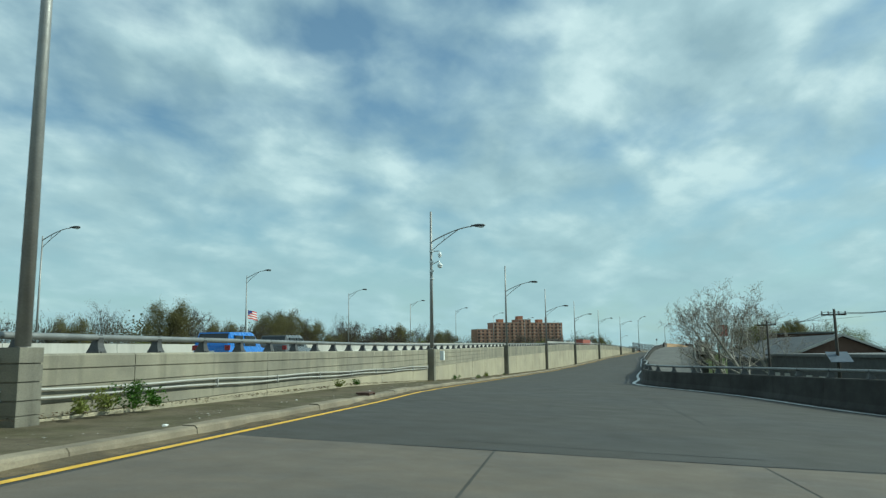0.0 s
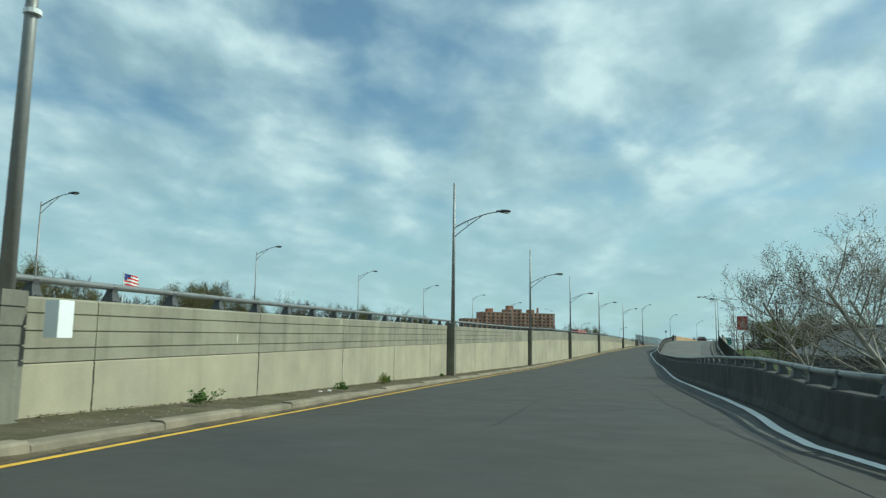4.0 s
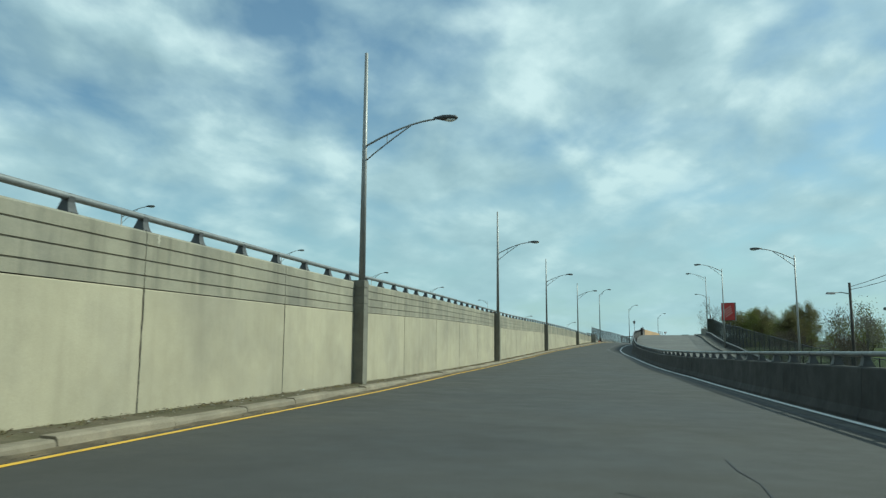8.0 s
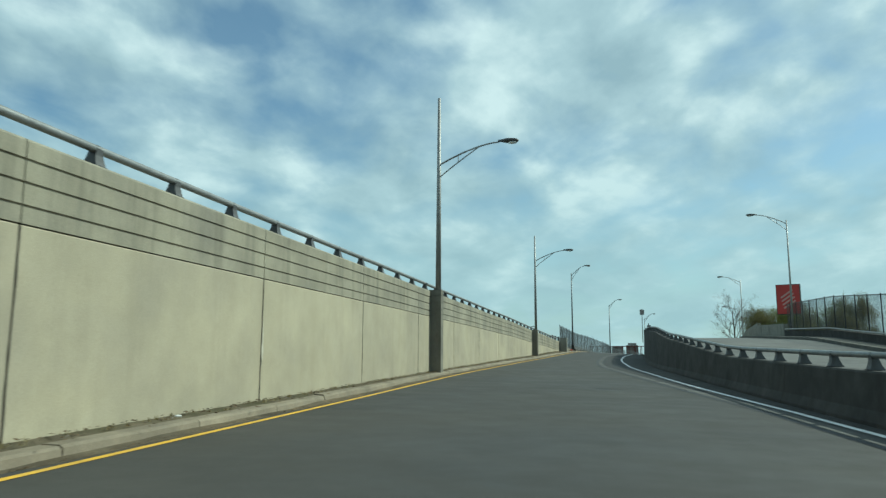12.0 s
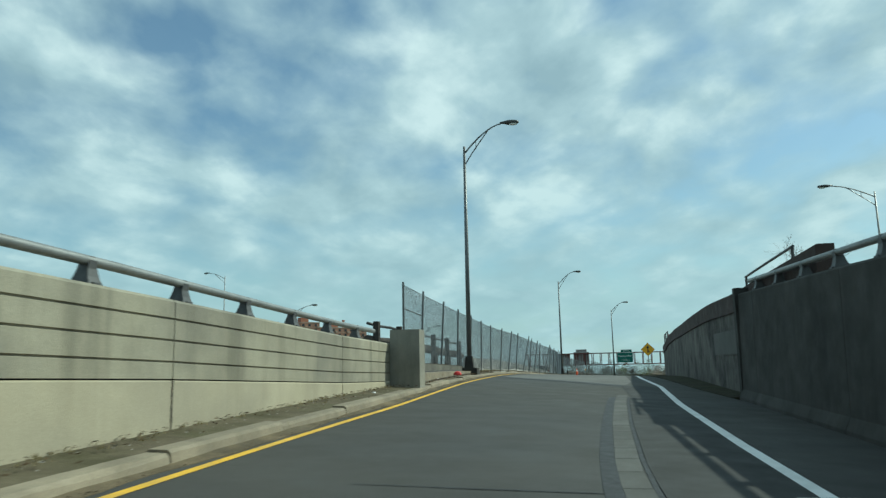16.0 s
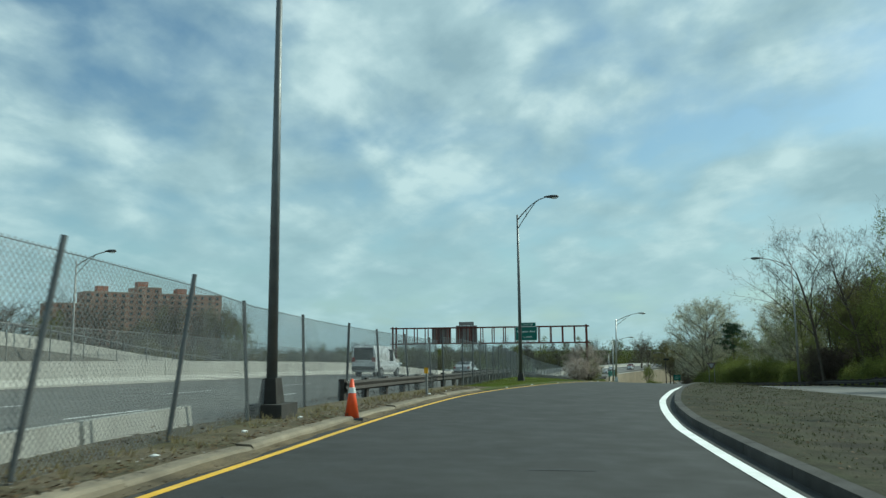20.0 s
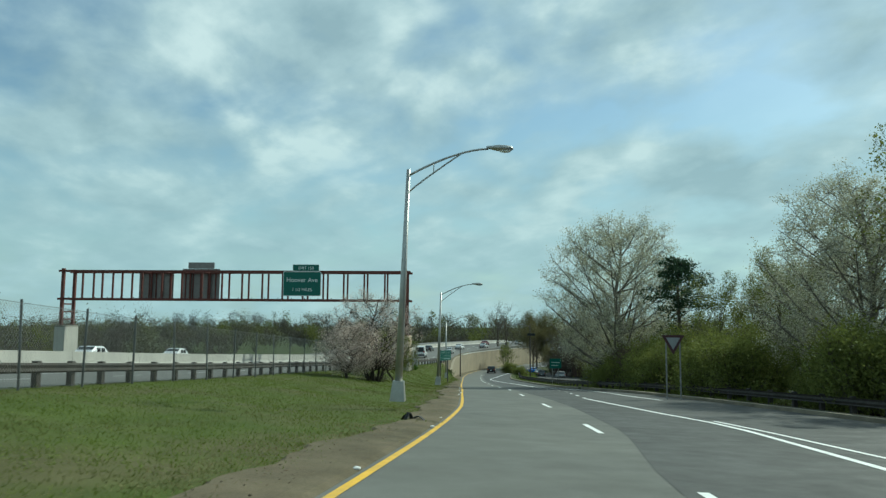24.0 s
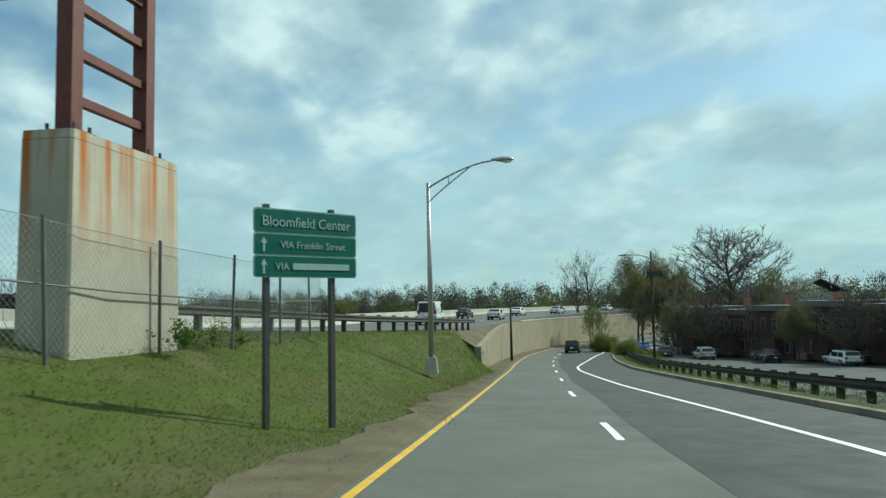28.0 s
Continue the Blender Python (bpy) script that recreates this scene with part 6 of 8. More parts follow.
part("lamp_head", Build().box((-2.9, 0, 11.42), (0.7, 0.25, 0.12), 0, 0.8), DARK_STEEL, rp)
part("solar_panel", Build().box((0.2, -0.2, 9.4), (1.6, 0.5, 0.5), 0, 0.95), GLASS_DARK, rp)
utility_pole(tuple(at(520, -3.0, zr(520))), -5.7, -17, "thin dark pole at the foot of the wall", False)
for a, b, sag in (((9.6, 75, 4.0), (11.9, 58, 4.1), 0.4), ((9.0, 75, 4.0), (11.3, 58, 4.1), 0.5), ((11.9, 58, 4.1), (14.6, 30, 4.6), 0.7), ((11.3, 58, 4.1), (13.8, 30, 4.6), 0.8), ((8.6, 124, 6.0), (9.0, 147, 4.6), 0.3), ((8.6, 124, 5.6), (9.0, 147, 4.4), 0.4), ((9.6, 124, 6.0), (26, 110, 5.8), 0.4)):
    wire = thing("overhead_wire", "thin black overhead wire between poles", "cable", "overhead wires")
    pts = [Vector(a).lerp(Vector(b), i / 8) - Vector((0, 0, sag * 4 * (i / 8) * (1 - i / 8))) for i in range(9)]
    part("wire", Build().tube(pts, 0.018, 5), BLACK, wire)


# ---------------------------------------------------------------- vehicles
def paint(name, col):
    m = material(name, col, 0.3, 0.15, 0.05, 1, 20, 0)
    m.node_tree.nodes["Principled BSDF"].inputs["Coat Weight"].default_value = 0.5
    return m


LAMP_RED = material("tail_lamp", (0.25, 0.01, 0.01), 0.3, 0, 0.05, 5, 20, 0)
RIM = material("wheel_alloy", (0.4, 0.4, 0.4), 0.4, 0.8, 0.05, 5, 20, 0)


def vehicle(name, label, col, size, shape, group=""):
    """A car that faces +y. shape: for each station from the tail to the nose: y share, waist height, roof height, half-width share, all of the size."""
    L, W, H = size
    t = thing(name, label, "car", group)
    body, glass = Build(), Build()
    rings = []
    for y, low, top, w in shape["body"]:
        hw = W / 2 * w
        rings.append([(x * hw, (y - 0.5) * L, z * H) for x, z in ((-0.9, low), (-1, low + 0.08), (-1.0, top * 0.72), (-0.93, top), (0.93, top), (1.0, top * 0.72), (1, low + 0.08), (0.9, low))])
    body.rings(rings)
    part("body", body, col, t, smooth=False)
    crings = []
    for y, base, top, w in shape["cabin"]:
        hw = W / 2 * w
        crings.append([(x * hw, (y - 0.5) * L, z * H) for x, z in ((-1, base), (-0.97, base + (top - base) * 0.5), (-0.82, top), (0.82, top), (0.97, base + (top - base) * 0.5), (1, base))])
    part("cabin", Build().rings(crings), col, t, smooth=False)
    c = shape["cabin"]
    b0, b1, f0, f1 = c[0], c[1], c[-2], c[-1]
    for name2, p, q2, sgn in (("rear_window", b0, b1, -1), ("windscreen", f1, f0, 1)):
        g = Build()
        r = []
        for k, sh in ((0.12, 0.84), (0.92, 0.78)):
            y, z = p[0] + (q2[0] - p[0]) * k, p[2] * 0 + (p[1] + (q2[2] - p[1]) * k if p[2] - p[1] < 0.1 else p[1] + (p[2] - p[1]) * k)
            if p[2] - p[1] >= 0.1:
                y = p[0]
            r.append([(x * W / 2 * sh * p[3], (y - 0.5) * L + sgn * d, z * H) for x, d in ((-1, 0.025), (1, 0.025), (1, 0.0), (-1, 0.0))])
        g.rings(r)
        part(name2, g, GLASS_DARK, t)
    ys = [s[0] for s in c]
    for sx in (-1, 1):
        for y0, y1 in shape["side"]:
            g = Build()
            g.rings([[(sx * (W / 2 * c[1][3] * 0.985 + d), (y - 0.5) * L, z * H) for y, z in ((y0, c[1][1] + 0.03), (y1, c[1][1] + 0.03), (y1 - 0.02, c[1][2] - 0.09), (y0 + 0.02, c[1][2] - 0.09))] for d in (-0.10, 0.015)])
            part("side_window", g, GLASS_DARK, t)
        tl = Build().box((sx * W * 0.41, -L / 2 - 0.005, H * 0.55), (W * 0.13, 0.05, H * 0.14))
        part("tail_light", tl, LAMP_RED, t)
        hl = Build().box((sx * W * 0.38, L / 2 - 0.03, H * 0.43), (W * 0.18, 0.08, H * 0.08))
        part("headlight", hl, SIGN_WHITE, t)
        for y in (0.2, 0.81):
            r = 0.33 if H < 1.7 else 0.37
            wh = part("wheel", Build().tube([(sx * (W / 2 - 0.22), (y - 0.5) * L, r), (sx * (W / 2 + 0.01), (y - 0.5) * L, r)], r, 18), TIRE, t, smooth=False)
            part("rim", Build().tube([(sx * (W / 2 - 0.02), (y - 0.5) * L, r), (sx * (W / 2 + 0.02), (y - 0.5) * L, r)], r * 0.6, 12), RIM, wh)
    part("plate", Build().box((0, -L / 2 - 0.01, H * 0.42), (0.32, 0.03, 0.16)), SIGN_WHITE, t, "blank pale plate")
    part("bumper", Build().box((0, -L / 2 + 0.02, H * 0.27), (W * 0.92, 0.14, H * 0.13)), BLACK, t)
    return t


SUV = dict(body=((0, 0.22, 0.56, 0.9), (0.04, 0.16, 0.58, 1), (0.6, 0.14, 0.57, 1), (0.9, 0.15, 0.52, 0.97), (1, 0.22, 0.44, 0.82)), cabin=((0.01, 0.56, 0.62, 0.93), (0.06, 0.56, 0.98, 0.93), (0.5, 0.56, 1.0, 0.93), (0.58, 0.56, 0.97, 0.92), (0.75, 0.54, 0.56, 0.9)), side=((0.10, 0.3), (0.32, 0.58)))
SEDAN = dict(body=((0, 0.24, 0.62, 0.88), (0.05, 0.17, 0.64, 1), (0.6, 0.15, 0.62, 1), (0.9, 0.16, 0.55, 0.97), (1, 0.24, 0.46, 0.82)), cabin=((0.08, 0.62, 0.64, 0.9), (0.24, 0.62, 0.97, 0.9), (0.45, 0.62, 1.0, 0.9), (0.54, 0.62, 0.97, 0.9), (0.73, 0.6, 0.62, 0.88)), side=((0.24, 0.38), (0.40, 0.54)))
VAN = dict(body=((0, 0.18, 0.48, 0.97), (0.02, 0.15, 0.5, 1), (0.8, 0.14, 0.5, 1), (0.93, 0.15, 0.46, 0.97), (1, 0.2, 0.4, 0.85)), cabin=((0.0, 0.48, 0.96, 0.97), (0.02, 0.48, 0.99, 0.97), (0.62, 0.48, 1.0, 0.97), (0.68, 0.48, 0.97, 0.95), (0.84, 0.47, 0.49, 0.9)), side=((0.52, 0.66),))
P_BLACK, P_WHITE, P_BLUE, P_GREY, P_SILVER, P_RED = (paint(n, c) for n, c in (("black_paint", (0.012, 0.013, 0.015)), ("white_paint", (0.7, 0.7, 0.7)), ("blue_paint", (0.02, 0.16, 0.55)), ("grey_paint", (0.1, 0.105, 0.11)), ("silver_paint", (0.42, 0.43, 0.44)), ("dark_red_paint", (0.18, 0.02, 0.02))))


def park(t, place, turn):
    t.matrix_world = Matrix.Translation(place) @ Matrix.Rotation(radians(turn), 4, "Z")
    return t


def slope_place(t, s, o, z_fn):
    a, b = at(s - 1.3, o, z_fn(s - 1.3)), at(s + 1.3, o, z_fn(s + 1.3))
    d = (b - a).normalized()
    t.matrix_world = Matrix.Translation((a + b) / 2) @ d.to_track_quat("Y", "Z").to_matrix().to_4x4()
    return t


park_suv = vehicle("suv", "black sport utility car ahead on the road", P_BLACK, (4.6, 1.9, 1.72), SUV)
slope_place(park_suv, 548, 2.6, lambda s: zr(s))
TRAFFIC = "motorway traffic"
for kind, label, col, size, shape, s, off in (("pickup", "bright blue car on the motorway behind the parapet", P_BLUE, (4.9, 1.9, 1.62), SUV, 33.5, 6.6), ("car", "dark grey car on the motorway behind the parapet", P_GREY, (4.7, 1.85, 1.6), SUV, 41.5, 7.2),
                                              ("van", "white delivery van in the motorway lanes", P_WHITE, (5.6, 2.0, 2.35), VAN, 354, 9.0), ("car", "silver car in the motorway lanes", P_SILVER, (4.6, 1.8, 1.5), SEDAN, 376, 5.0), ("car", "dark car in the motorway lanes", P_GREY, (4.6, 1.8, 1.6), SUV, 282, 12.5),
                                              ("car", "white car in the motorway lanes", P_WHITE, (4.6, 1.8, 1.5), SEDAN, 432, 19.5), ("van", "white van in the motorway lanes", P_WHITE, (5.6, 2.0, 2.35), VAN, 520, 6.0), ("car", "silver car in the motorway lanes", P_SILVER, (4.6, 1.8, 1.5), SEDAN, 545, 2.6),
                                              ("car", "dark car in the motorway lanes", P_BLACK, (4.6, 1.8, 1.5), SEDAN, 556, 9.5), ("car", "white car in the motorway lanes", P_WHITE, (4.6, 1.8, 1.5), SEDAN, 575, 5.5), ("car", "silver car in the motorway lanes", P_SILVER, (4.6, 1.8, 1.5), SEDAN, 590, 2.2),
                                              ("car", "dark red car in the motorway lanes", P_RED, (4.6, 1.8, 1.5), SEDAN, 612, 9.0), ("car", "white car in the motorway lanes", P_WHITE, (4.6, 1.8, 1.5), SUV, 630, 4.0), ("car", "silver car in the motorway lanes", P_SILVER, (4.6, 1.8, 1.5), SEDAN, 505, 20.0), ("car", "white car in the motorway lanes", P_WHITE, (4.6, 1.8, 1.5), SEDAN, 450, 21.0), ("pickup", "white pickup in the motorway lanes", P_WHITE, (5.4, 1.95, 1.85), SUV, 273, 8.6), ("car", "black car in the motorway lanes", P_BLACK, (4.7, 1.9, 1.75), SUV, 267, 8.4)):
    slope_place(vehicle(kind, label, col, size, shape, TRAFFIC), s, main_o(s) - off, lambda x: main_z(x) + 0.02 * off)
truck = thing("lorry", "long goods lorry with a red-brown box on the motorway", "lorry", TRAFFIC)
slope_place(truck, 268, main_o(268) - 19.5, lambda s: main_z(s) + 0.4)
BOX_RED = material("lorry_box", (0.33, 0.09, 0.06), 0.6, 0, 0.1, 1, 15, 0)
part("box", Build().box((0, 0, 2.6), (2.5, 11.0, 2.7)), BOX_RED, truck)
part("cab", Build().box((0, 7.2, 1.9), (2.4, 2.2, 2.7), 0, 0.92), P_WHITE, truck)
part("chassis", Build().box((0, 1.0, 1.0), (2.2, 14.0, 0.3)), BLACK, truck)
for y in (-4.2, -3.0, 5.4, 7.4):
    for sx in (-1, 1):
        part("wheel", Build().tube([(sx * 0.85, y, 0.5), (sx * 1.2, y, 0.5)], 0.5, 16), TIRE, truck)
PARKED = "cars parked by the houses"
for k, (x, y, col, lab) in enumerate(((94.5, 528, P_GREY, "grey"), (97.0, 536, P_WHITE, "white"), (96.2, 521, P_SILVER, "silver"), (99.5, 513, P_BLACK, "black"), (102.5, 505, P_WHITE, "white"), (99.0, 545, P_BLUE, "blue"))):
    park(vehicle("car", lab + " car parked beside the row of houses", col, (4.6, 1.8, 1.5), SEDAN if k % 2 else SUV, PARKED), (x, y, -13.4 + 0.03 * (530 - y)), -22 + 3 * k)

# ---------------------------------------------------------------- buildings
BLOCK_BRICK = material("orange_brick", (0.36, 0.19, 0.13), 0.9, 0, 0.15, 0.3, 6, 0.2, (0.27, 0.14, 0.10), 0.1, 0.6)
BALCONY = material("faded_buff_brick", (0.38, 0.28, 0.22), 0.9, 0, 0.15, 0.5, 10, 0.1)


def flats():
    """A long stepped block of flats in red brick with pale floor bands, balconies and window rows."""
    t = thing("apartment_block", "tall red-brick apartment block with pale balcony bands", "apartment block")
    t.matrix_world = Matrix.Translation((-131, 706, -7.6)) @ Matrix.Rotation(radians(36), 4, "Z") @ Matrix.Diagonal((1.08, 1, 1, 1))
    PALE = BALCONY
    for x0, w, storeys in ((-42, 16, 10), (-26, 24, 12), (-2, 12, 13), (10, 32, 12)):
        h = storeys * 3.15
        wing = part("wing", Build().box((x0 + w / 2, 6, h / 2), (w - 0.05, 16, h)), BLOCK_BRICK, t, "brick wing")
        part("parapet", Build().box((x0 + w / 2, 6, h + 0.3), (w + 0.2, 16.3, 0.6)), PALE, t)
        for f in range(storeys):
            part("floor_band", Build().box((x0 + w / 2, -2.03, f * 3.15 + 0.15), (w - 0.2, 0.12, 0.28)), PALE, t)
            n = int(w / 4)
            for k in range(n):
                x = x0 + (k + 0.5) * w / n
                part("window", Build().box((x - 0.6, -2.03, f * 3.15 + 1.75), (1.5, 0.1, 1.5)), GLASS_DARK, t)
                if k % 2 == 0 and f:
                    part("balcony", Build().box((x + 0.9, -2.6, f * 3.15 + 0.6), (1.6, 1.2, 1.1)), BALCONY, t)
        if storeys >= 12:
            part("roof_house", Build().box((x0 + w * 0.4, 8, h + 2.2), (5, 6, 3.6)), BRICK, t)
    part("chimney", Build().box((30, 8, 41.5), (1.4, 1.4, 5)), BRICK, t)
    return t


flats()


def gable_house(name, label, place, turn, size, wall_mat, roof_mat, storeys, rows, group="", flat_roof=False, frame_mat=None):
    W, D, H = size
    t = thing(name, label, "house", group)
    t.matrix_world = Matrix.Translation(place) @ Matrix.Rotation(radians(turn), 4, "Z")
    part("wall", Build().box((0, 0, H / 2 - 1), (W, D, H + 2)), wall_mat, t)
    if flat_roof:
        part("roof", Build().box((0, 0, H + 0.12), (W - 0.02, D + 0.3, 0.24)), roof_mat, t)
        part("cornice", Build().box((0, -D / 2 - 0.14, H - 0.22), (W - 0.04, 0.28, 0.42)), roof_mat, t)
    r = None if flat_roof else Build().rings([[(x, y, z) for y, z in ((-D / 2 - 0.35, H), (0, H + D * 0.28), (D / 2 + 0.35, H), (D / 2 + 0.35, H + 0.18), (0, H + D * 0.28 + 0.22), (-D / 2 - 0.35, H + 0.18))] for x in (-W / 2 - 0.3, W / 2 + 0.3)])
    if r:
        part("roof", r, roof_mat, t)
    for f in range(storeys):
        for k in range(rows):
            x = -W / 2 + (k + 0.5) * W / rows
            z = f * (2.5 if flat_roof else 2.9) + (1.35 if flat_roof else 1.6)
            win = part("window", Build().box((x, -D / 2 - 0.02, z), (0.95, 0.1, 1.6)), frame_mat or SIGN_WHITE, t)
            part("pane", Build().box((x, -D / 2 - 0.05, z), (0.7, 0.08, 1.36)), GLASS_DARK, win)
    return t


SIDING = material("grey_siding", (0.32, 0.33, 0.33), 0.8, 0, 0.12, 1, 20, 0.2, per_object=0.15)
DARK_BRICK = material("dark_brick", (0.07, 0.042, 0.034), 0.9, 0, 0.25, 0.8, 14, 0.3, per_object=0.2)
SHED = material("dark_shed_metal", (0.075, 0.075, 0.075), 0.7, 0.2, 0.2, 0.6, 15, 0.1)
STONE_TRIM = material("sandstone_trim", (0.17, 0.145, 0.115), 0.85, 0, 0.2, 1, 20, 0.1)
row_a, row_b = Vector((104.5, 556, 0)), Vector((113.0, 494, 0))
rd = row_b - row_a
row_turn = math.degrees(math.atan2(rd.y, rd.x))
for k in range(2, 8):
    p = row_a.lerp(row_b, (k + 0.5) / 8)
    h = gable_house("row_house", "dark brick flat-roofed terraced house with stone trim", (p.x, p.y, -14.0 + 0.25 * k), row_turn, (7.6, 9.0, 5.7 + 0.3 * (k % 3)), DARK_BRICK, ROOF, 2, 4, "row of terraced houses", True, STONE_TRIM)
    part("porch", Build().box((1.2, -5.2, 1.15), (2.2, 1.3, 2.3), 0, 0.9), DARK_BRICK, h)
    part("stoop", Build().box((-1.6, -5.1, 0.2), (1.5, 1.2, 0.7)), STONE_TRIM, h)
    part("chimney", Build().box((-2.6, 1.0, 6.5), (0.7, 0.7, 2.0)), BRICK, h)
gable_house("house", "pale distant gabled house among trees", (137, 556, -13.2), 70, (8, 8, 8), SIDING, ROOF, 2, 3)
GABLE_BROWN = material("brown_gable_boards", (0.12, 0.072, 0.05), 0.85, 0, 0.2, 0.8, 14, 0.2)
SHED_ROOF = material("dark_metal_roof", (0.065, 0.07, 0.075), 0.7, 0.1, 0.2, 0.5, 20, 0.2)
hall = thing("warehouse", "low dark warehouse with a gabled grey metal roof", "warehouse")
hall.matrix_world = Matrix.Translation((20.5, 97.5, -5.8)) @ Matrix.Rotation(radians(10), 4, "Z")
part("wall", Build().box((0, 13, 3.1), (13, 26, 6.4)), SHED, hall)
part("gable", Build().rings([[(x, y, z) for x, z in ((-6.6, 6.2), (6.6, 6.2), (0, 8.75))] for y in (-0.02, 0.2)]), GABLE_BROWN, hall, "rust-brown gable wall")
for sx in (-1, 1):
    part("roof", Build().rings([[(sx * x, y, z) for x, z in ((7.0, 6.1), (0.0, 8.85), (0.0, 9.05), (7.0, 6.3))] for y in (-0.5, 26.4)]), SHED_ROOF, hall)
    part("barge_board", Build().rings([[(sx * x, y, z) for x, z in ((7.05, 6.05), (0.0, 8.8), (0.0, 9.08), (7.05, 6.33))] for y in (-0.56, -0.5)]), PALE_WALL, hall, "pale edge of the gable roof")
part("loading_door", Build().box((1.2, -0.04, 6.2), (3.6, 0.12, 1.0)), GLASS_DARK, hall)
part("door_surround", Build().box((-2.1, -0.04, 6.2), (1.6, 0.1, 1.2)), PALE_WALL, hall)
annex = thing("warehouse_annex", "long flat-roofed dark block with fence-like window rows", "warehouse")
annex.matrix_world = Matrix.Translation((24.0, 70.0, -4.8)) @ Matrix.Rotation(radians(8), 4, "Z")
part("wall", Build().box((0, 0, 2.7), (17, 52, 5.8)), SHED, annex)
part("roof", Build().box((0, 0, 5.7), (17.4, 52.4, 0.25)), ROOF, annex)
for k in range(14):
    part("window", Build().box((-8.52, -23 + 3.5 * k, 3.3), (0.1, 1.7, 0.9)), PALE_WALL, annex, "row of pale slatted panes")
for k in range(5):
    part("vent_pipe", Build().tube([(-3 + 1.1 * k, -6 - 2.0 * k, 5.7), (-3.9 + 1.1 * k, -6 - 2.0 * k, 8.6)], 0.13, 8), DARK_STEEL, annex)
part("roof_house", Build().box((5.5, -14, 6.7), (4, 7, 2.0)), SIDING, annex)
brick_shop = thing("brick_building", "two-storey brown brick building behind the parapet", "building")
brick_shop.matrix_world = Matrix.Translation((22, 136, -4.5)) @ Matrix.Rotation(radians(75), 4, "Z")
part("wall", Build().box((0, 0, 3.6), (14, 10, 7.4)), DARK_BRICK, brick_shop)
part("roof", Build().box((0, 0, 7.4), (14.4, 10.4, 0.3)), ROOF, brick_shop)
for k in range(4):
    part("window", Build().box((-5 + 3.3 * k, -5.03, 4.6), (1.4, 0.1, 1.7)), GLASS_DARK, brick_shop)
grey_box = thing("brick_building", "plain dark brick building seen past the parapet", "building")
grey_box.matrix_world = Matrix.Translation((29.3, 176, -5)) @ Matrix.Rotation(radians(80), 4, "Z")
part("wall", Build().box((0, 0, 4.9), (16, 12, 9.8)), DARK_BRICK, grey_box)
part("roof", Build().box((0, 0, 9.9), (16.5, 12.5, 0.3)), ROOF, grey_box)


# ---------------------------------------------------------------- trees and shrubs
def grow(seed, height, spread=0.6, fork=0.28, levels=4, first=9, kids=(6, 5, 5), lean=(0, 0), twist=0.35, trunk_r=None, rise=0.55, multi=1):
    """A bare tree: tapering trunk and limbs that fork again and again. Returns the wood, and the tips with their directions."""
    r = random.Random(seed)
    wood, tips = Build(), []
    trunk_r = trunk_r or height * 0.018

    def limb(p, d, length, rad, level):
        n = (6, 5, 4, 3, 2)[min(level, 4)]
        pts, rads, dirs = [p.copy()], [rad], [d.copy()]
        cur = d.copy()
        for i in range(n):
            cur = (cur + Vector((r.uniform(-1, 1), r.uniform(-1, 1), r.uniform(-0.5, 0.9))) * twist * (0.35 if level == 0 else 0.8) * (0.9 / n * 2)).normalized()
            p = p + cur * length / n
            pts.append(p.copy())
            rads.append(rad * (1 - (i + 1) / n * (0.62 if level < 3 else 0.8)))
            dirs.append(cur.copy())
        wood.tube(pts, rads, (8, 6, 4, 3, 3)[min(level, 4)], caps=False)
        if level >= levels:
            tips.append((pts[-1], cur))
            tips.append((pts[len(pts) // 2], cur))
            return
        count = first if level == 0 else kids[min(level - 1, len(kids) - 1)]
        for k in range(count):
            f = fork + (1 - fork) * (k + r.random()) / count if level == 0 else 0.25 + 0.75 * (k + r.random()) / count
            x = f * n
            i = min(int(x), n - 1)
            q = pts[i].lerp(pts[i + 1], x - i)
            a = r.uniform(0, 2 * math.pi) if level else k * 2.4 + r.uniform(-0.4, 0.4)
            base = dirs[i + 1]
            s1 = base.orthogonal().normalized()
            s2 = base.cross(s1)
            out = (s1 * math.cos(a) + s2 * math.sin(a))
            nd = (out * spread * r.uniform(0.8, 1.25) + base * (rise if level == 0 else 0.6) + Vector((0, 0, 0.25 if level < 3 else 0.1))).normalized()
            ln = length * ((0.62 - 0.30 * f) if level == 0 else r.uniform(0.38, 0.58)) * r.uniform(0.85, 1.15)
            limb(q, nd, ln, max(rads[i] * (0.45 if level == 0 else 0.55), 0.012), level + 1)

    for m in range(multi):
        a = 2 * math.pi * m / max(multi, 1)
        d0 = Vector((lean[0] + (0.3 * math.cos(a) if multi > 1 else 0), lean[1] + (0.3 * math.sin(a) if multi > 1 else 0), 1)).normalized()
        limb(Vector((0.12 * math.cos(a), 0.12 * math.sin(a), -0.3)) if multi > 1 else Vector((0, 0, -0.3)), d0, height * (0.8 if multi == 1 else 0.75), trunk_r, 0)
    return wood, tips


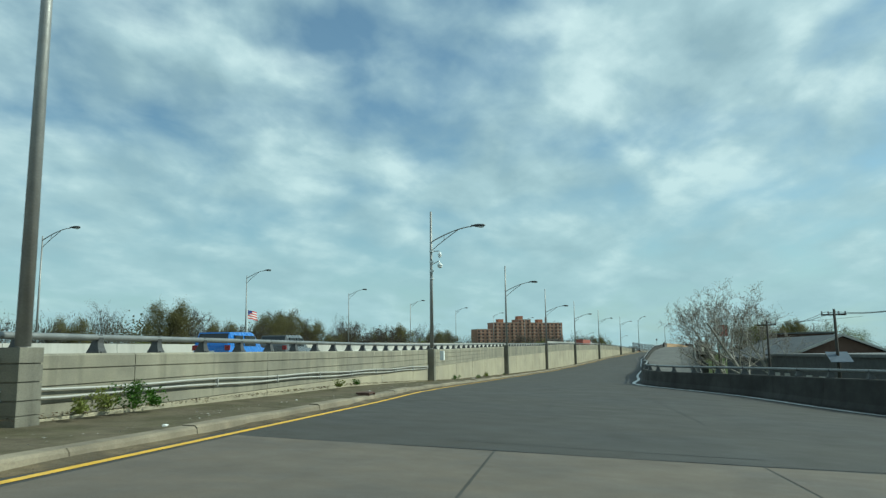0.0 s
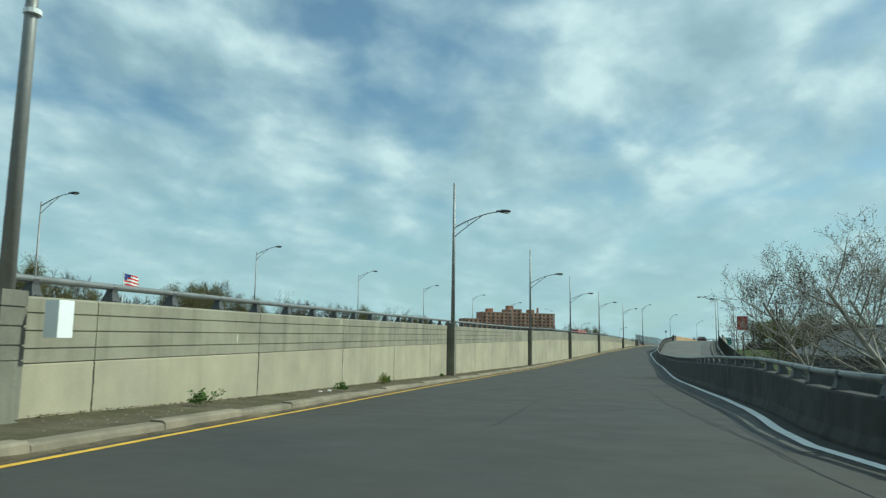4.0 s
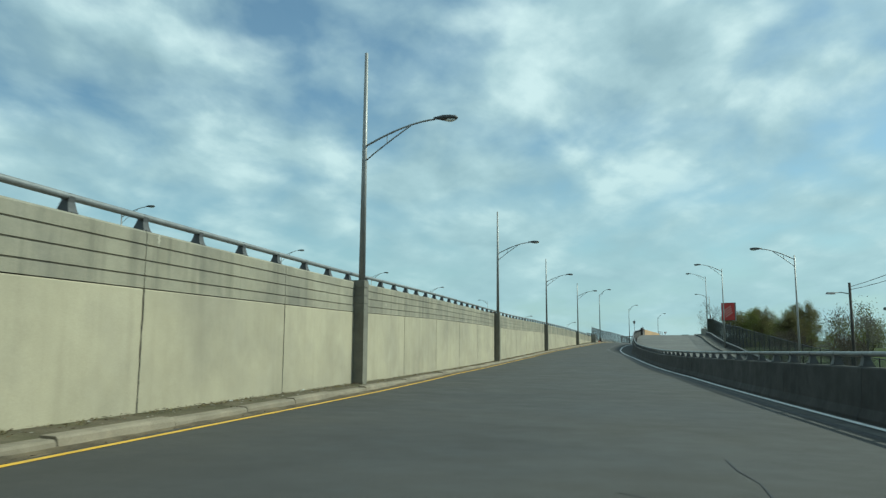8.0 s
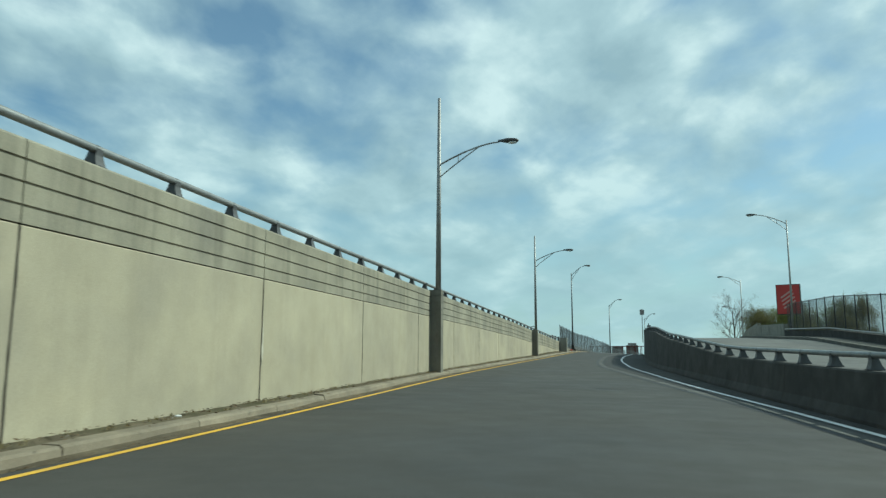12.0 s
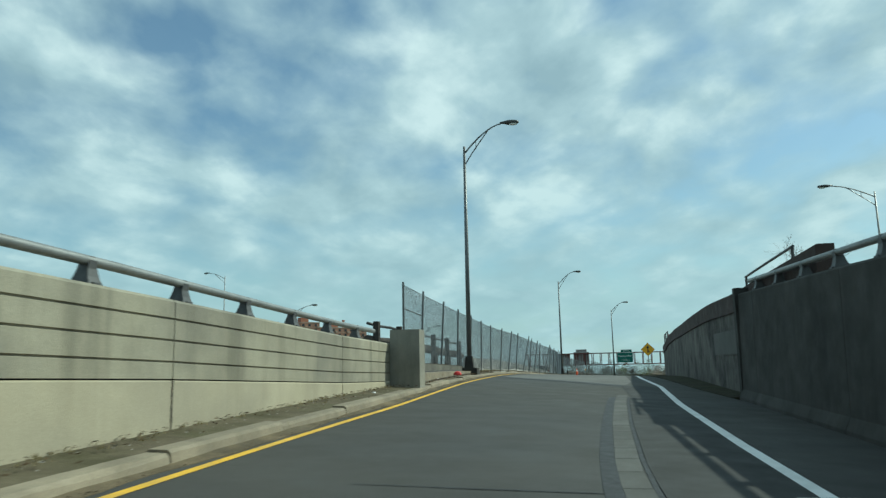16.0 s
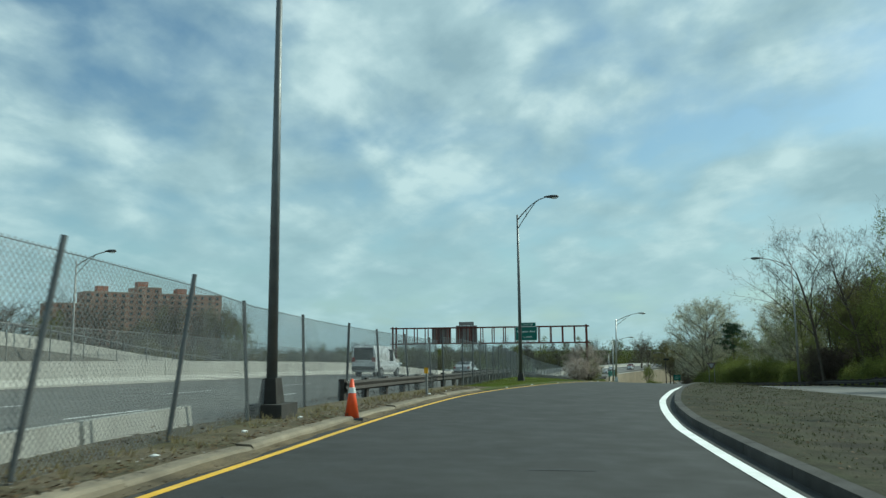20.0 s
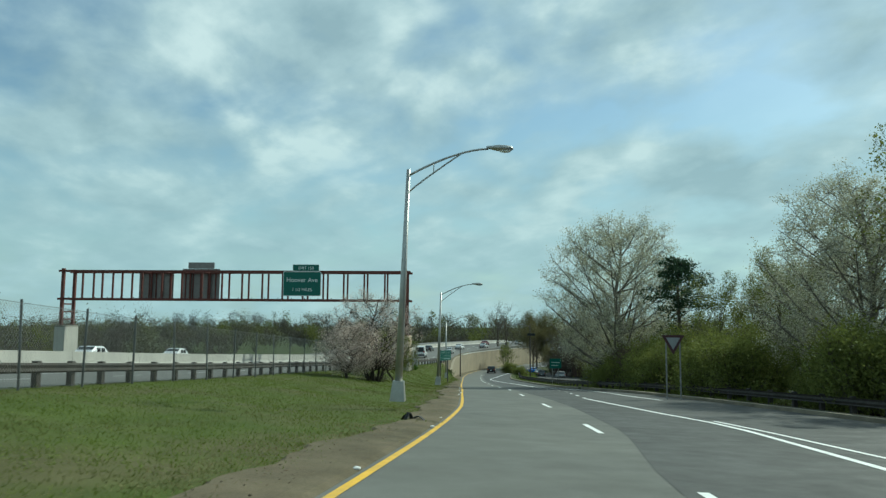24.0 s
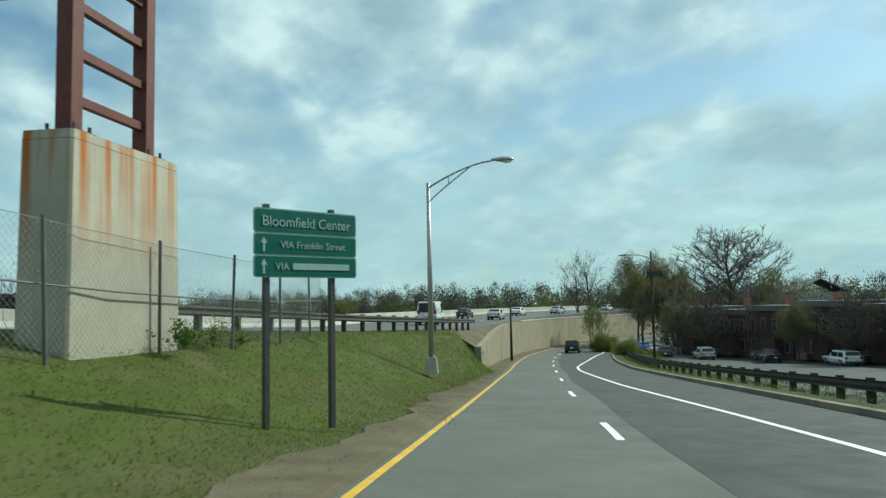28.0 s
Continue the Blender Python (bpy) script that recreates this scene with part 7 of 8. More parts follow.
def round_tree(seed, height, radius, low, limbs=46, widest=0.42, trunk_r=0.3, thin=1.0):
    """A tree whose limbs fill an egg-shaped crown: a leader, limbs that climb outwards to the crown's edge, boughs along them, and twigs."""
    r = random.Random(seed)
    wood, tips = Build(), []
    lead = [Vector((0.25 * math.sin(k * 1.3 + seed), 0.25 * math.cos(k * 1.7 + seed), -0.3 + (height * 0.93 + 0.3) * k / 8)) for k in range(9)]
    wood.tube(lead, [trunk_r * (1.15 - k / 8) + 0.015 for k in range(9)], 8, caps=False)

    def reach(z):
        f = (z - low) / (height - low)
        q = (f - widest) / (widest if f < widest else 1 - widest)
        return radius * math.sqrt(max(1 - q * q * 0.96, 0.03))

    def bough(a, b, sag, rad, sides):
        side = (b - a).orthogonal().normalized() * (b - a).length * r.uniform(-0.09, 0.09)
        pts = [a.lerp(b, f) + side * math.sin(math.pi * f) + Vector((0, 0, sag * math.sin(math.pi * f))) for f in (0, 0.35, 0.7, 1.0)]
        wood.tube(pts, [rad, rad * 0.75, rad * 0.5, rad * 0.22], sides, caps=False)
        return pts

    for k in range(limbs):
        f = (k + r.random()) / limbs
        z_end = low + (height - low) * (0.04 + 0.95 * f ** 0.8)
        a = k * 2.4 + r.uniform(-0.35, 0.35)
        out = reach(z_end) * r.uniform(0.78, 1.08)
        end = Vector((math.cos(a) * out, math.sin(a) * out, z_end))
        z0 = max(low * 0.7, min(z_end - out * r.uniform(0.5, 1.1), height * 0.8))
        i = min(max((z0 + 0.3) / (height * 0.93 + 0.3) * 8, 0), 7.99)
        root = lead[int(i)].lerp(lead[int(i) + 1], i - int(i))
        main = bough(root, end, -0.05 * out, trunk_r * (0.5 - 0.3 * f), 6)
        for j in range(9):
            g = 0.25 + 0.75 * (j + r.random()) / 9
            i = min(g * 3, 2.99)
            q = main[int(i)].lerp(main[int(i) + 1], i - int(i))
            d = (end - root).normalized()
            n = Vector((r.gauss(0, 1), r.gauss(0, 1), r.gauss(0.35, 0.8))).normalized()
            tip = q + (d * 0.55 + n).normalized() * radius * r.uniform(0.16, 0.34) * (1.15 - 0.5 * g)
            arm = bough(q, tip, 0.0, 0.035 * thin, 4)
            for _ in range(6):
                i = r.uniform(0.6, 2.95)
                p = arm[int(i)].lerp(arm[int(i) + 1], i - int(i))
                n = Vector((r.gauss(0, 1), r.gauss(0, 1), r.gauss(0.4, 0.8))).normalized()
                e = p + ((tip - q).normalized() * 0.6 + n).normalized() * radius * r.uniform(0.07, 0.15)
                wood.tube([p, p.lerp(e, 0.5) + n * 0.04, e], [0.016 * thin, 0.012 * thin, 0.006 * thin], 3, caps=False)
                tips.append((e, n))
                tips.append((p.lerp(e, 0.55), n))
    return wood, tips


def leaves(tips, seed, per, size, scatter):
    r = random.Random(seed)
    v, f = [], []
    for p, d in tips:
        for _ in range(per):
            c = p + Vector((r.gauss(0, scatter), r.gauss(0, scatter), r.gauss(0, scatter)))
            n = Vector((r.gauss(0, 1), r.gauss(0, 1), r.gauss(0, 1))).normalized()
            a = n.orthogonal().normalized() * size * r.uniform(0.6, 1.3)
            b = n.cross(a) * r.uniform(0.5, 0.9)
            k = len(v)
            v += [tuple(c - a), tuple(c - b), tuple(c + a), tuple(c + b)]
            f.append((k, k + 1, k + 2, k + 3))
    return v, f


BUD = leaf_material("pale_buds", (0.32, 0.32, 0.2), (0.62, 0.60, 0.47))
NEW_LEAF = leaf_material("new_leaves", (0.12, 0.14, 0.034), (0.235, 0.255, 0.07))
GREEN_LEAF = leaf_material("green_leaves", (0.03, 0.075, 0.012), (0.10, 0.19, 0.03))
PINK = leaf_material("blossom", (0.46, 0.35, 0.30), (0.76, 0.67, 0.59))
NEEDLE = leaf_material("pine_needles", (0.022, 0.044, 0.026), (0.058, 0.096, 0.048))
OLIVE = leaf_material("olive_buds", (0.11, 0.10, 0.045), (0.22, 0.20, 0.09))
DRY = leaf_material("dry_twigs", (0.07, 0.055, 0.042), (0.16, 0.13, 0.10))


def make_tree(label, wood, crown, leaf_mat, bark=BARK, name="tree", category="tree", group=""):
    t = thing(name, label, category, group)
    part("trunk", mesh_of("trunk", wood.v, wood.f, bark, True), bark, t)
    if crown:
        part("crown", mesh_of("crown", crown[0], crown[1], leaf_mat), leaf_mat, t)
    return t


def plant(t, x, y, z, turn=0.0, scale=1.0, first=False):
    m = Matrix.Translation((x, y, z)) @ Matrix.Rotation(turn, 4, "Z") @ Matrix.Scale(scale, 4)
    if first:
        t.matrix_world = m
        return t
    c = copy_thing(t, Matrix.Identity(4))
    c.matrix_world = m
    return c


WOOD_GROUP = "trees of the roadside wood"
# bare trees behind the parapet near the start
w, tp = grow(3, 10.0, 0.75, 0.2, 4, 11, (7, 6, 4), (-0.5, 0.0), 0.45, 0.2)
leaning = make_tree("bare leaning pale-barked tree behind the parapet", w, leaves(tp, 1, 1, 0.04, 0.08), DRY, PALE_BARK)
plant(leaning, 9.2, 80.2, -3.4, 0, 1.16, True)
plant(leaning, 8.6, 99.3, -4.0, 0.4, 1.28)
plant(leaning, 13.4, 92, -4.0, 5.9, 1.28)
w, tp = grow(8, 17, 0.65, 0.25, 4, 10, (6, 5, 4), (-0.1, 0), 0.45, 0.26)
bare_big = make_tree("large bare tree with many fine twigs", w, leaves(tp, 2, 1, 0.045, 0.1), DRY, BARK, group=WOOD_GROUP)
plant(bare_big, 128, 520, -13, 2.1, 0.8, True)
plant(bare_big, 66, 398, -5.6, 3.1, 0.75)
w, tp = grow(21, 18, 0.5, 0.38, 4, 9, (6, 5, 4), (0.03, 0), 0.4, 0.24, rise=0.8)
bare_tall = make_tree("tall bare roadside tree with upswept limbs", w, leaves(tp, 3, 1, 0.045, 0.1), DRY, BARK, group=WOOD_GROUP)
plant(bare_tall, 53, 372, -3.4, 0.0, 0.75, True)
w, tp = grow(27, 16.5, 0.7, 0.4, 4, 10, (6, 5, 4), (-0.16, 0.0), 0.5, 0.19, rise=0.6)
bare_lean = make_tree("bare leaning roadside tree with a lace of fine twigs", w, leaves(tp, 4, 1, 0.04, 0.1), DRY, BARK, group=WOOD_GROUP)
plant(bare_lean, 44.5, 364.6, -3.1, 0.2, 0.92, True)
for x, y, turn, k in ((46.8, 361.5, 5.9, 0.92), (50.0, 357.0, 0.5, 0.95), (57.0, 380.0, 2.0, 0.75)):
    plant(bare_lean, x, y, -3.1, turn, k)
w, tp = grow(34, 15, 0.6, 0.3, 4, 9, (6, 5, 4), (0, 0), 0.4, 0.2, rise=0.7)
leafing = make_tree("roadside tree breaking into fresh yellow-green leaf", w, leaves(tp, 4, 3, 0.085, 0.22), NEW_LEAF, BARK, group=WOOD_GROUP)
plant(leafing, 48.0, 361, -3.2, 0.0, 0.7, True)
plant(leafing, 46.5, 366.5, -3.2, 1.2, 0.58)
plant(leafing, 50.5, 368.5, -3.3, 3.9, 0.62)
plant(leafing, 51.5, 360.5, -3.3, 2.9, 0.6)
# the round budding tree and the pine
BUD_BARK = material("grey_bark", (0.2, 0.18, 0.15), 0.9, 0, 0.35, 1.5, 20, 0.4, (0.12, 0.105, 0.085), 1.2, 0.7)
w, tp = round_tree(55, 15.7, 7.7, 2.8, 60, 0.34, 0.3, 0.8)
budding = make_tree("tall rounded tree covered in pale spring buds", w, leaves(tp, 5, 15, 0.05, 0.2), BUD, BUD_BARK)
budding.matrix_world = Matrix.Translation((61.0, 427.6, -6.6))
plant(budding, 59.2, 396.8, -5.4, 2.4, 0.82)
plant(budding, 70.0, 414.5, -6.5, 4.1, 0.7)

plant(leafing, 66.0, 404.0, -6.0, 2.2, 0.8)
plant(leafing, 74.0, 408.0, -6.5, 4.0, 0.85)
w, tp = round_tree(91, 17.2, 9.4, 5.0, 60, 0.42, 0.34, 1.7)
dome = make_tree("big bare dome-crowned tree behind the houses", w, leaves(tp, 12, 2, 0.06, 0.16), DRY, BARK, group=WOOD_GROUP)
dome.matrix_world = Matrix.Translation((122.5, 559, -12.5)) @ Matrix.Diagonal((1.15, 1.15, 1.08, 1))
w, tp = grow(92, 15, 0.7, 0.2, 4, 11, (7, 6, 4), (0, 0), 0.35, 0.25, rise=0.6)
olive = make_tree("rounded tree in fine olive-brown bud", w, leaves(tp, 13, 10, 0.08, 0.4), OLIVE, BARK, group=WOOD_GROUP)
plant(olive, 107.5, 563, -14, 0, 1.0, True)
plant(olive, 111, 558, -14, 2, 0.85)
plant(olive, 103.5, 556, -14.2, 4.4, 0.8)
plant(olive, 109.0, 551, -14.2, 1.3, 0.72)


def pine_tree():
    r = random.Random(9)
    t = thing("pine_tree", "dark evergreen pine with clumped foliage high up", "tree")
    wood = Build().tube([(0, 0, -0.3), (0.1, 0, 5), (-0.05, 0.1, 10), (0, 0, 13.5)], [0.24, 0.2, 0.13, 0.04], 8)
    tips = []
    for k in range(52):
        z = 4.5 + 8.9 * (k / 52) ** 0.8
        a = k * 2.4 + r.uniform(-0.3, 0.3)
        ln = (3.2 if z < 10.5 else 3.2 - 0.62 * (z - 10.5)) * r.uniform(0.45, 1.2)
        e = Vector((math.cos(a) * ln, math.sin(a) * ln, z + 0.25 * ln * r.uniform(0.2, 1)))
        wood.tube([(0, 0, z), tuple(e * 0.5 + Vector((0, 0, z * 0.5 - 0.1))), tuple(e)], [0.05, 0.035, 0.012], 4, caps=False)
        dense = 46 if z > 8.2 else 7
        for _ in range(dense):
            f = r.uniform(0.35, 1.0)
            tips.append((Vector((e.x * f, e.y * f, z + (e.z - z) * f)) + Vector((r.gauss(0, 0.3), r.gauss(0, 0.3), r.gauss(0.06, 0.14))), Vector((0, 0, 1))))
    part("trunk", mesh_of("trunk", wood.v, wood.f, BARK), BARK, t)
    v, f = leaves(tips, 6, 7, 0.085, 0.16)
    part("crown", mesh_of("crown", v, f, NEEDLE), NEEDLE, t)
    return t


pine = pine_tree()
plant(pine, 61.4, 418.2, -6.3, 0, 0.83, True)
# blossom and green shrub on the bank
DARK_BARK = material("dark_bark", (0.075, 0.066, 0.056), 0.95, 0, 0.35, 2.5, 25, 0.6)
w, tp = round_tree(79, 7.3, 3.9, 1.8, 44, 0.5, 0.13, 0.5)
rt = random.Random(41)
for k in range(9):
    a, q = k * 0.75, rt.uniform(0.8, 1.9)
    w.tube([(0.25 * math.cos(a), 0.25 * math.sin(a), -0.3), (0.55 * math.cos(a), 0.55 * math.sin(a), 0.8), (q * math.cos(a), q * math.sin(a), 2.6 + rt.uniform(0, 1.2))], [0.12, 0.085, 0.025], 7, caps=False)
for k in range(150):
    a, q, z = rt.uniform(0, 6.28), rt.uniform(0.2, 1.3), rt.uniform(0.1, 1.3)
    e = (q * 1.25 * math.cos(a) + rt.gauss(0, 0.3), q * 1.25 * math.sin(a) + rt.gauss(0, 0.3), z + rt.uniform(-0.1, 0.7))
    w.tube([(q * 0.4 * math.cos(a), q * 0.4 * math.sin(a), z * 0.5), e], [0.02, 0.006], 3, caps=False)
thicket = make_tree("many-stemmed blossoming tree with dark trunks on the grass bank", w, leaves(tp, 7, 5, 0.032, 0.17), PINK, DARK_BARK, "shrub_tree", "shrub")
plant(thicket, 36.3, 418.7, -5.1, 0, 0.92, True)
w, tp = round_tree(78, 3.9, 2.3, 0.9, 26, 0.5, 0.1, 0.5)
pink = make_tree("shrub in full pale-pink blossom on the bank", w, leaves(tp, 8, 6, 0.036, 0.16), PINK, DARK_BARK, "blossom_shrub", "shrub")
plant(pink, 34.2, 416.4, -4.5, 0, 1.0, True)
w, tp = round_tree(77, 3.9, 2.3, 1.2, 24, 0.4, 0.07, 0.5)
side_sh = make_tree("small layered tree in fresh green leaf behind the blossom", w, leaves(tp, 14, 6, 0.05, 0.14), NEW_LEAF, BARK, "shrub_tree", "shrub")
plant(side_sh, 38.8, 425.4, -5.2, 0.4, 1.0, True)
w, tp = grow(73, 3.8, 1.0, 0.14, 3, 8, (5, 5), (0, 0), 0.9, 0.07, multi=6, rise=0.6)
green_sh = make_tree("fresh green leafy shrub", w, leaves(tp, 9, 11, 0.05, 0.26), NEW_LEAF, BARK, "green_shrub", "shrub", "green shrubs")
plant(green_sh, 66.0, 417, -6.6, 0, 1.2, True)
for x, y, z, k in ((74.5, 437, -7.8, 1.2), (69.0, 428, -7.0, 1.3), (62.5, 404, -5.0, 1.2), (60.0, 395, -4.4, 1.3), (57.0, 388, -3.8, 1.1), (55.0, 379, -3.2, 1.2), (52.5, 371, -2.6, 1.1), (70.5, 444, -8.2, 1.0), (78, 448, -9, 1.3), (84, 470, -11, 1.2), (86, 520, -13.3, 0.9), (89, 535, -13.6, 1.0)):
    plant(green_sh, x, y, z - 0.4, x, k)
for k in range(16):
    s = 384 + 3.6 * k
    plant((green_sh, leafing, green_sh)[k % 3], *at(s, merged(s) + 5.8 + 2.2 * math.sin(k * 2.1), zr(s, 12) - 0.9), k * 1.3, (1.3, 0.38, 1.1)[k % 3] + 0.15 * math.sin(k * 1.7))
w, tp = grow(74, 4.5, 0.8, 0.1, 3, 9, (7, 6), (0, 0), 0.6, 0.09, multi=5, rise=0.6)
scrub = make_tree("tangle of bare grey-brown roadside scrub", w, leaves(tp, 10, 3, 0.05, 0.22), DRY, BARK, "scrub", "shrub", "roadside scrub")
first = True
r0 = random.Random(12)
for k in range(50):
    s = 318 + 2.5 * k
    o = (merged(s) if s > 361 else ramp_r(s)) + r0.uniform(3.0, 9.5)
    m = at(s, o, (zr(s, 12) if s > 361 else ramp_top(s)) - 1.0)
    if first or r0.random() < 0.3:
        plant(scrub, *m, r0.uniform(0, 6), r0.uniform(0.7, 1.2), first)
        first = False
    else:
        plant(green_sh, *m, r0.uniform(0, 6), r0.uniform(0.7, 1.25))
for k in range(46):
    s = 314 + 2.2 * k + r0.uniform(-1.5, 1.5)
    o = (merged(s) if s > 361 else ramp_r(s)) + r0.uniform(4.5, 24)
    kind = r0.choice((bare_tall, leafing, leafing, leafing, olive))
    if s > 405:
        o += 7
    plant(kind, *at(s, o, (zr(s, 12) if s > 361 else ramp_top(s)) - 1.1), r0.uniform(0, 6), r0.uniform(0.5, 0.85) * (1.1 if kind is olive else 1.0))
for x, y, z, k in ((95, 556, -14, 0.42), (99, 566, -14, 0.45), (122, 545, -13, 0.7), (118, 575, -13, 0.9), (105, 590, -14.5, 1.0), (112, 600, -14, 1.1)):
    plant(leafing if k < 0.92 else bare_big, x, y, z, x, k)
plant(leafing, 90.5, 540, -14, 2.0, 0.42)
for s, o, k in ((425, 17.0, 0.58), (422, 20.5, 0.66), (429, 22, 0.6), (434, 19, 0.45)):
    plant(leafing, *at(s, o, zr(s, 12) - 1.1), s, k)
for s, o, k in ((427, 15.2, 1.35), (431, 14.8, 1.5), (436, 15.5, 1.3), (421, 15.4, 1.2)):
    plant(green_sh, *at(s, o, zr(s, 12) - 1.1), s, k)
for k in range(15):
    s = 447 + 1.6 * k
    kind = (leafing, green_sh, olive, leafing, green_sh)[k % 5]
    plant(kind, *at(s, 15.5 + 3.2 * (k % 3) + 0.8 * math.sin(k), zr(s, 10) - 1.2), k * 1.1, (0.5, 1.5, 0.5, 0.55, 1.5)[k % 5])
for x, y, z, k in ((22.3, 296, 0, 0.68), (31, 312, 0, 0.6), (28, 243, -5, 0.62), (34, 228, -5, 0.5), (40, 250, -5, 0.6)):
    plant(dome if z < 0 else bare_big, x, y, z, y, k * (0.8 if z < 0 else 1.0))


# ---------------------------------------------------------------- far woods, in clumps
def woods(name, label, mats, spots, seed, count, size):
    """Trees massed together: each a few lobes of fine twigs (slivers) or small leaves round forked stems."""
    r = random.Random(seed)
    vs, fs = {m: [] for m in mats}, {m: [] for m in mats}
    for x, y, z, h, w in spots:
        m = r.choice(mats)
        v, f = vs[m], fs[m]
        thin = m is WOOD_GREY
        root, lobes = Vector((x, y, z + h * 0.12)), []
        for _ in range(11):
            u, a = r.uniform(0.2, 0.9), r.uniform(0, 6.28)
            q = w * 0.38 * math.sqrt(max(1.0 - (u - 0.45) ** 2 * 3.4, 0.05)) * r.uniform(0.3, 1.0)
            lobes.append((Vector((x + math.cos(a) * q, y + math.sin(a) * q, z + h * u)), w * r.uniform(0.10, 0.18)))
        for _ in range(count):
            c, q = r.choice(lobes)
            p = c + Vector((r.gauss(0, q), r.gauss(0, q), r.gauss(0, q * 0.9)))
            n = Vector((r.gauss(0, 1), r.gauss(0, 1), r.gauss(0, 1))).normalized()
            if thin:
                d = ((p - root).normalized() + n * 0.6).normalized()
                a = d * size * r.uniform(1.2, 3.2)
                b = d.cross(n).normalized() * size * r.uniform(0.2, 0.42)
            else:
                a = n.orthogonal().normalized() * size * r.uniform(0.6, 1.5)
                b = n.cross(a) * r.uniform(0.4, 0.8)
            k = len(v)
            v += [tuple(p - a), tuple(p - b), tuple(p + a), tuple(p + b)]
            f.append((k, k + 1, k + 2, k + 3))
        for tip, q in lobes[:7]:
            k = len(v)
            v += [(x - 0.16, y, z - 1), (x + 0.16, y, z - 1), (tip[0] + 0.03, tip[1], tip[2]), (x, y + 0.18, z - 1)]
            f += [(k, k + 1, k + 2), (k + 1, k + 3, k + 2), (k + 3, k, k + 2)]
    for m in mats:
        ob = part(name, mesh_of(name, vs[m], fs[m], m), m)
        tagged(ob, label, "woodland", kind="stuff")


WOOD_GREY = leaf_material("grey_brown_canopy", (0.10, 0.096, 0.085), (0.165, 0.155, 0.135))
WOOD_OLIVE = leaf_material("olive_canopy", (0.09, 0.09, 0.055), (0.155, 0.15, 0.085))
WOOD_GREEN = leaf_material("fresh_canopy", (0.09, 0.105, 0.03), (0.18, 0.19, 0.06))
rw = random.Random(4)


def wood_rows(rows):
    """Rows of trees: stations from, to, step; distance from the road line; base height; tree height."""
    out = []
    for s0, s1, step, off, base, tall, wide in rows:
        s = s0
        while s < s1:
            q = rw.uniform(0.78, 1.15)
            out.append((*at(s + rw.uniform(-2, 2), off + rw.uniform(-4, 4), base(s)), tall * q, wide * rw.uniform(0.85, 1.25)))
            s += step * rw.uniform(0.75, 1.2)
    return out


left_base = lambda s: main_z(s) - 5.0
for k in range(56):
    s = -24 + 10.5 * k + rw.uniform(-5, 5)
    kind = rw.choice((bare_tall, leafing, dome, bare_tall, olive))
    plant(kind, *at(s, rw.uniform(-58, -72), left_base(s)), rw.uniform(0, 6), rw.uniform(0.42, 0.66))
for k in range(30):
    s = 14 + 9.0 * k + rw.uniform(-3, 3)
    plant(rw.choice((olive, dome, olive, bare_tall)), *at(s, rw.uniform(-74, -86), left_base(s)), rw.uniform(0, 6), rw.uniform(0.6, 0.9))
spots = wood_rows(((-30, 560, 7.0, -80, left_base, 9.5, 9.0), (-30, 560, 8.0, -100, left_base, 12.0, 10.5), (-20, 640, 10.0, -135, left_base, 14.0, 12.0)))
woods("far_wood", "distant leafless and olive wood beyond the motorway", (WOOD_GREY, WOOD_OLIVE, WOOD_GREY), spots, 1, 1300, 0.21)
spots = []
for s, tall, n in ((690, 9.5, 150), (735, 12.0, 130), (800, 15.0, 110), (880, 19.0, 90)):
    for k in range(n):
        spots.append((*at(s + rw.uniform(-12, 12), -430 + 700 * (k + rw.random()) / n, -14.0), tall * rw.uniform(0.6, 1.2), rw.uniform(9, 15)))
woods("far_wood", "distant wooded ridge closing the view ahead", (WOOD_GREY, WOOD_OLIVE, WOOD_GREY, WOOD_GREEN), spots, 2, 560, 0.36)
right_base = lambda s: zr(s) - 1.6
low_base = lambda s: -5.5
spots = wood_rows(((300, 470, 7.0, 52, right_base, 12.0, 9.0), (450, 660, 7.0, 74, right_base, 12.0, 9.0), (450, 680, 8.0, 96, right_base, 15.0, 11.0), (110, 300, 9.0, 66, low_base, 6.0, 7.5), (60, 300, 10.0, 94, low_base, 7.5, 9.0),
                   (566, 640, 6.0, 18, lambda s: -14.5, 9.0, 7.5), (566, 650, 7.0, 32, lambda s: -14.5, 11.0, 8.5)))
woods("far_wood", "wood of olive and fresh green trees beyond the road", (WOOD_GREY, WOOD_OLIVE, WOOD_GREEN), spots, 3, 1000, 0.18)

# ---------------------------------------------------------------- weeds and grass
GRASS_BLADE = leaf_material("grass_blades", (0.115, 0.154, 0.022), (0.168, 0.21, 0.045))
# broad patches: lush, thin and straw-coloured turf
gn, gl = GRASS_BLADE.node_tree.nodes, GRASS_BLADE.node_tree.links
patch_pos, patch_tex, patch_mix = gn.new("ShaderNodeNewGeometry"), gn.new("ShaderNodeTexNoise"), gn.new("ShaderNodeMixRGB")
patch_tex.inputs["Scale"].default_value, patch_tex.inputs["Detail"].default_value = 0.35, 4
patch_fac = gn.new("ShaderNodeMapRange")
patch_fac.inputs[1].default_value, patch_fac.inputs[2].default_value, patch_fac.inputs[4].default_value = 0.5, 0.68, 0.75
gl.new(patch_pos.outputs["Position"], patch_tex.inputs["Vector"])
gl.new(patch_tex.outputs["Fac"], patch_fac.inputs[0])
gl.new(patch_fac.outputs[0], patch_mix.inputs[0])
gl.new(gn["Principled BSDF"].inputs["Base Color"].links[0].from_socket, patch_mix.inputs[1])
patch_mix.inputs[2].default_value = (0.12, 0.105, 0.05, 1)
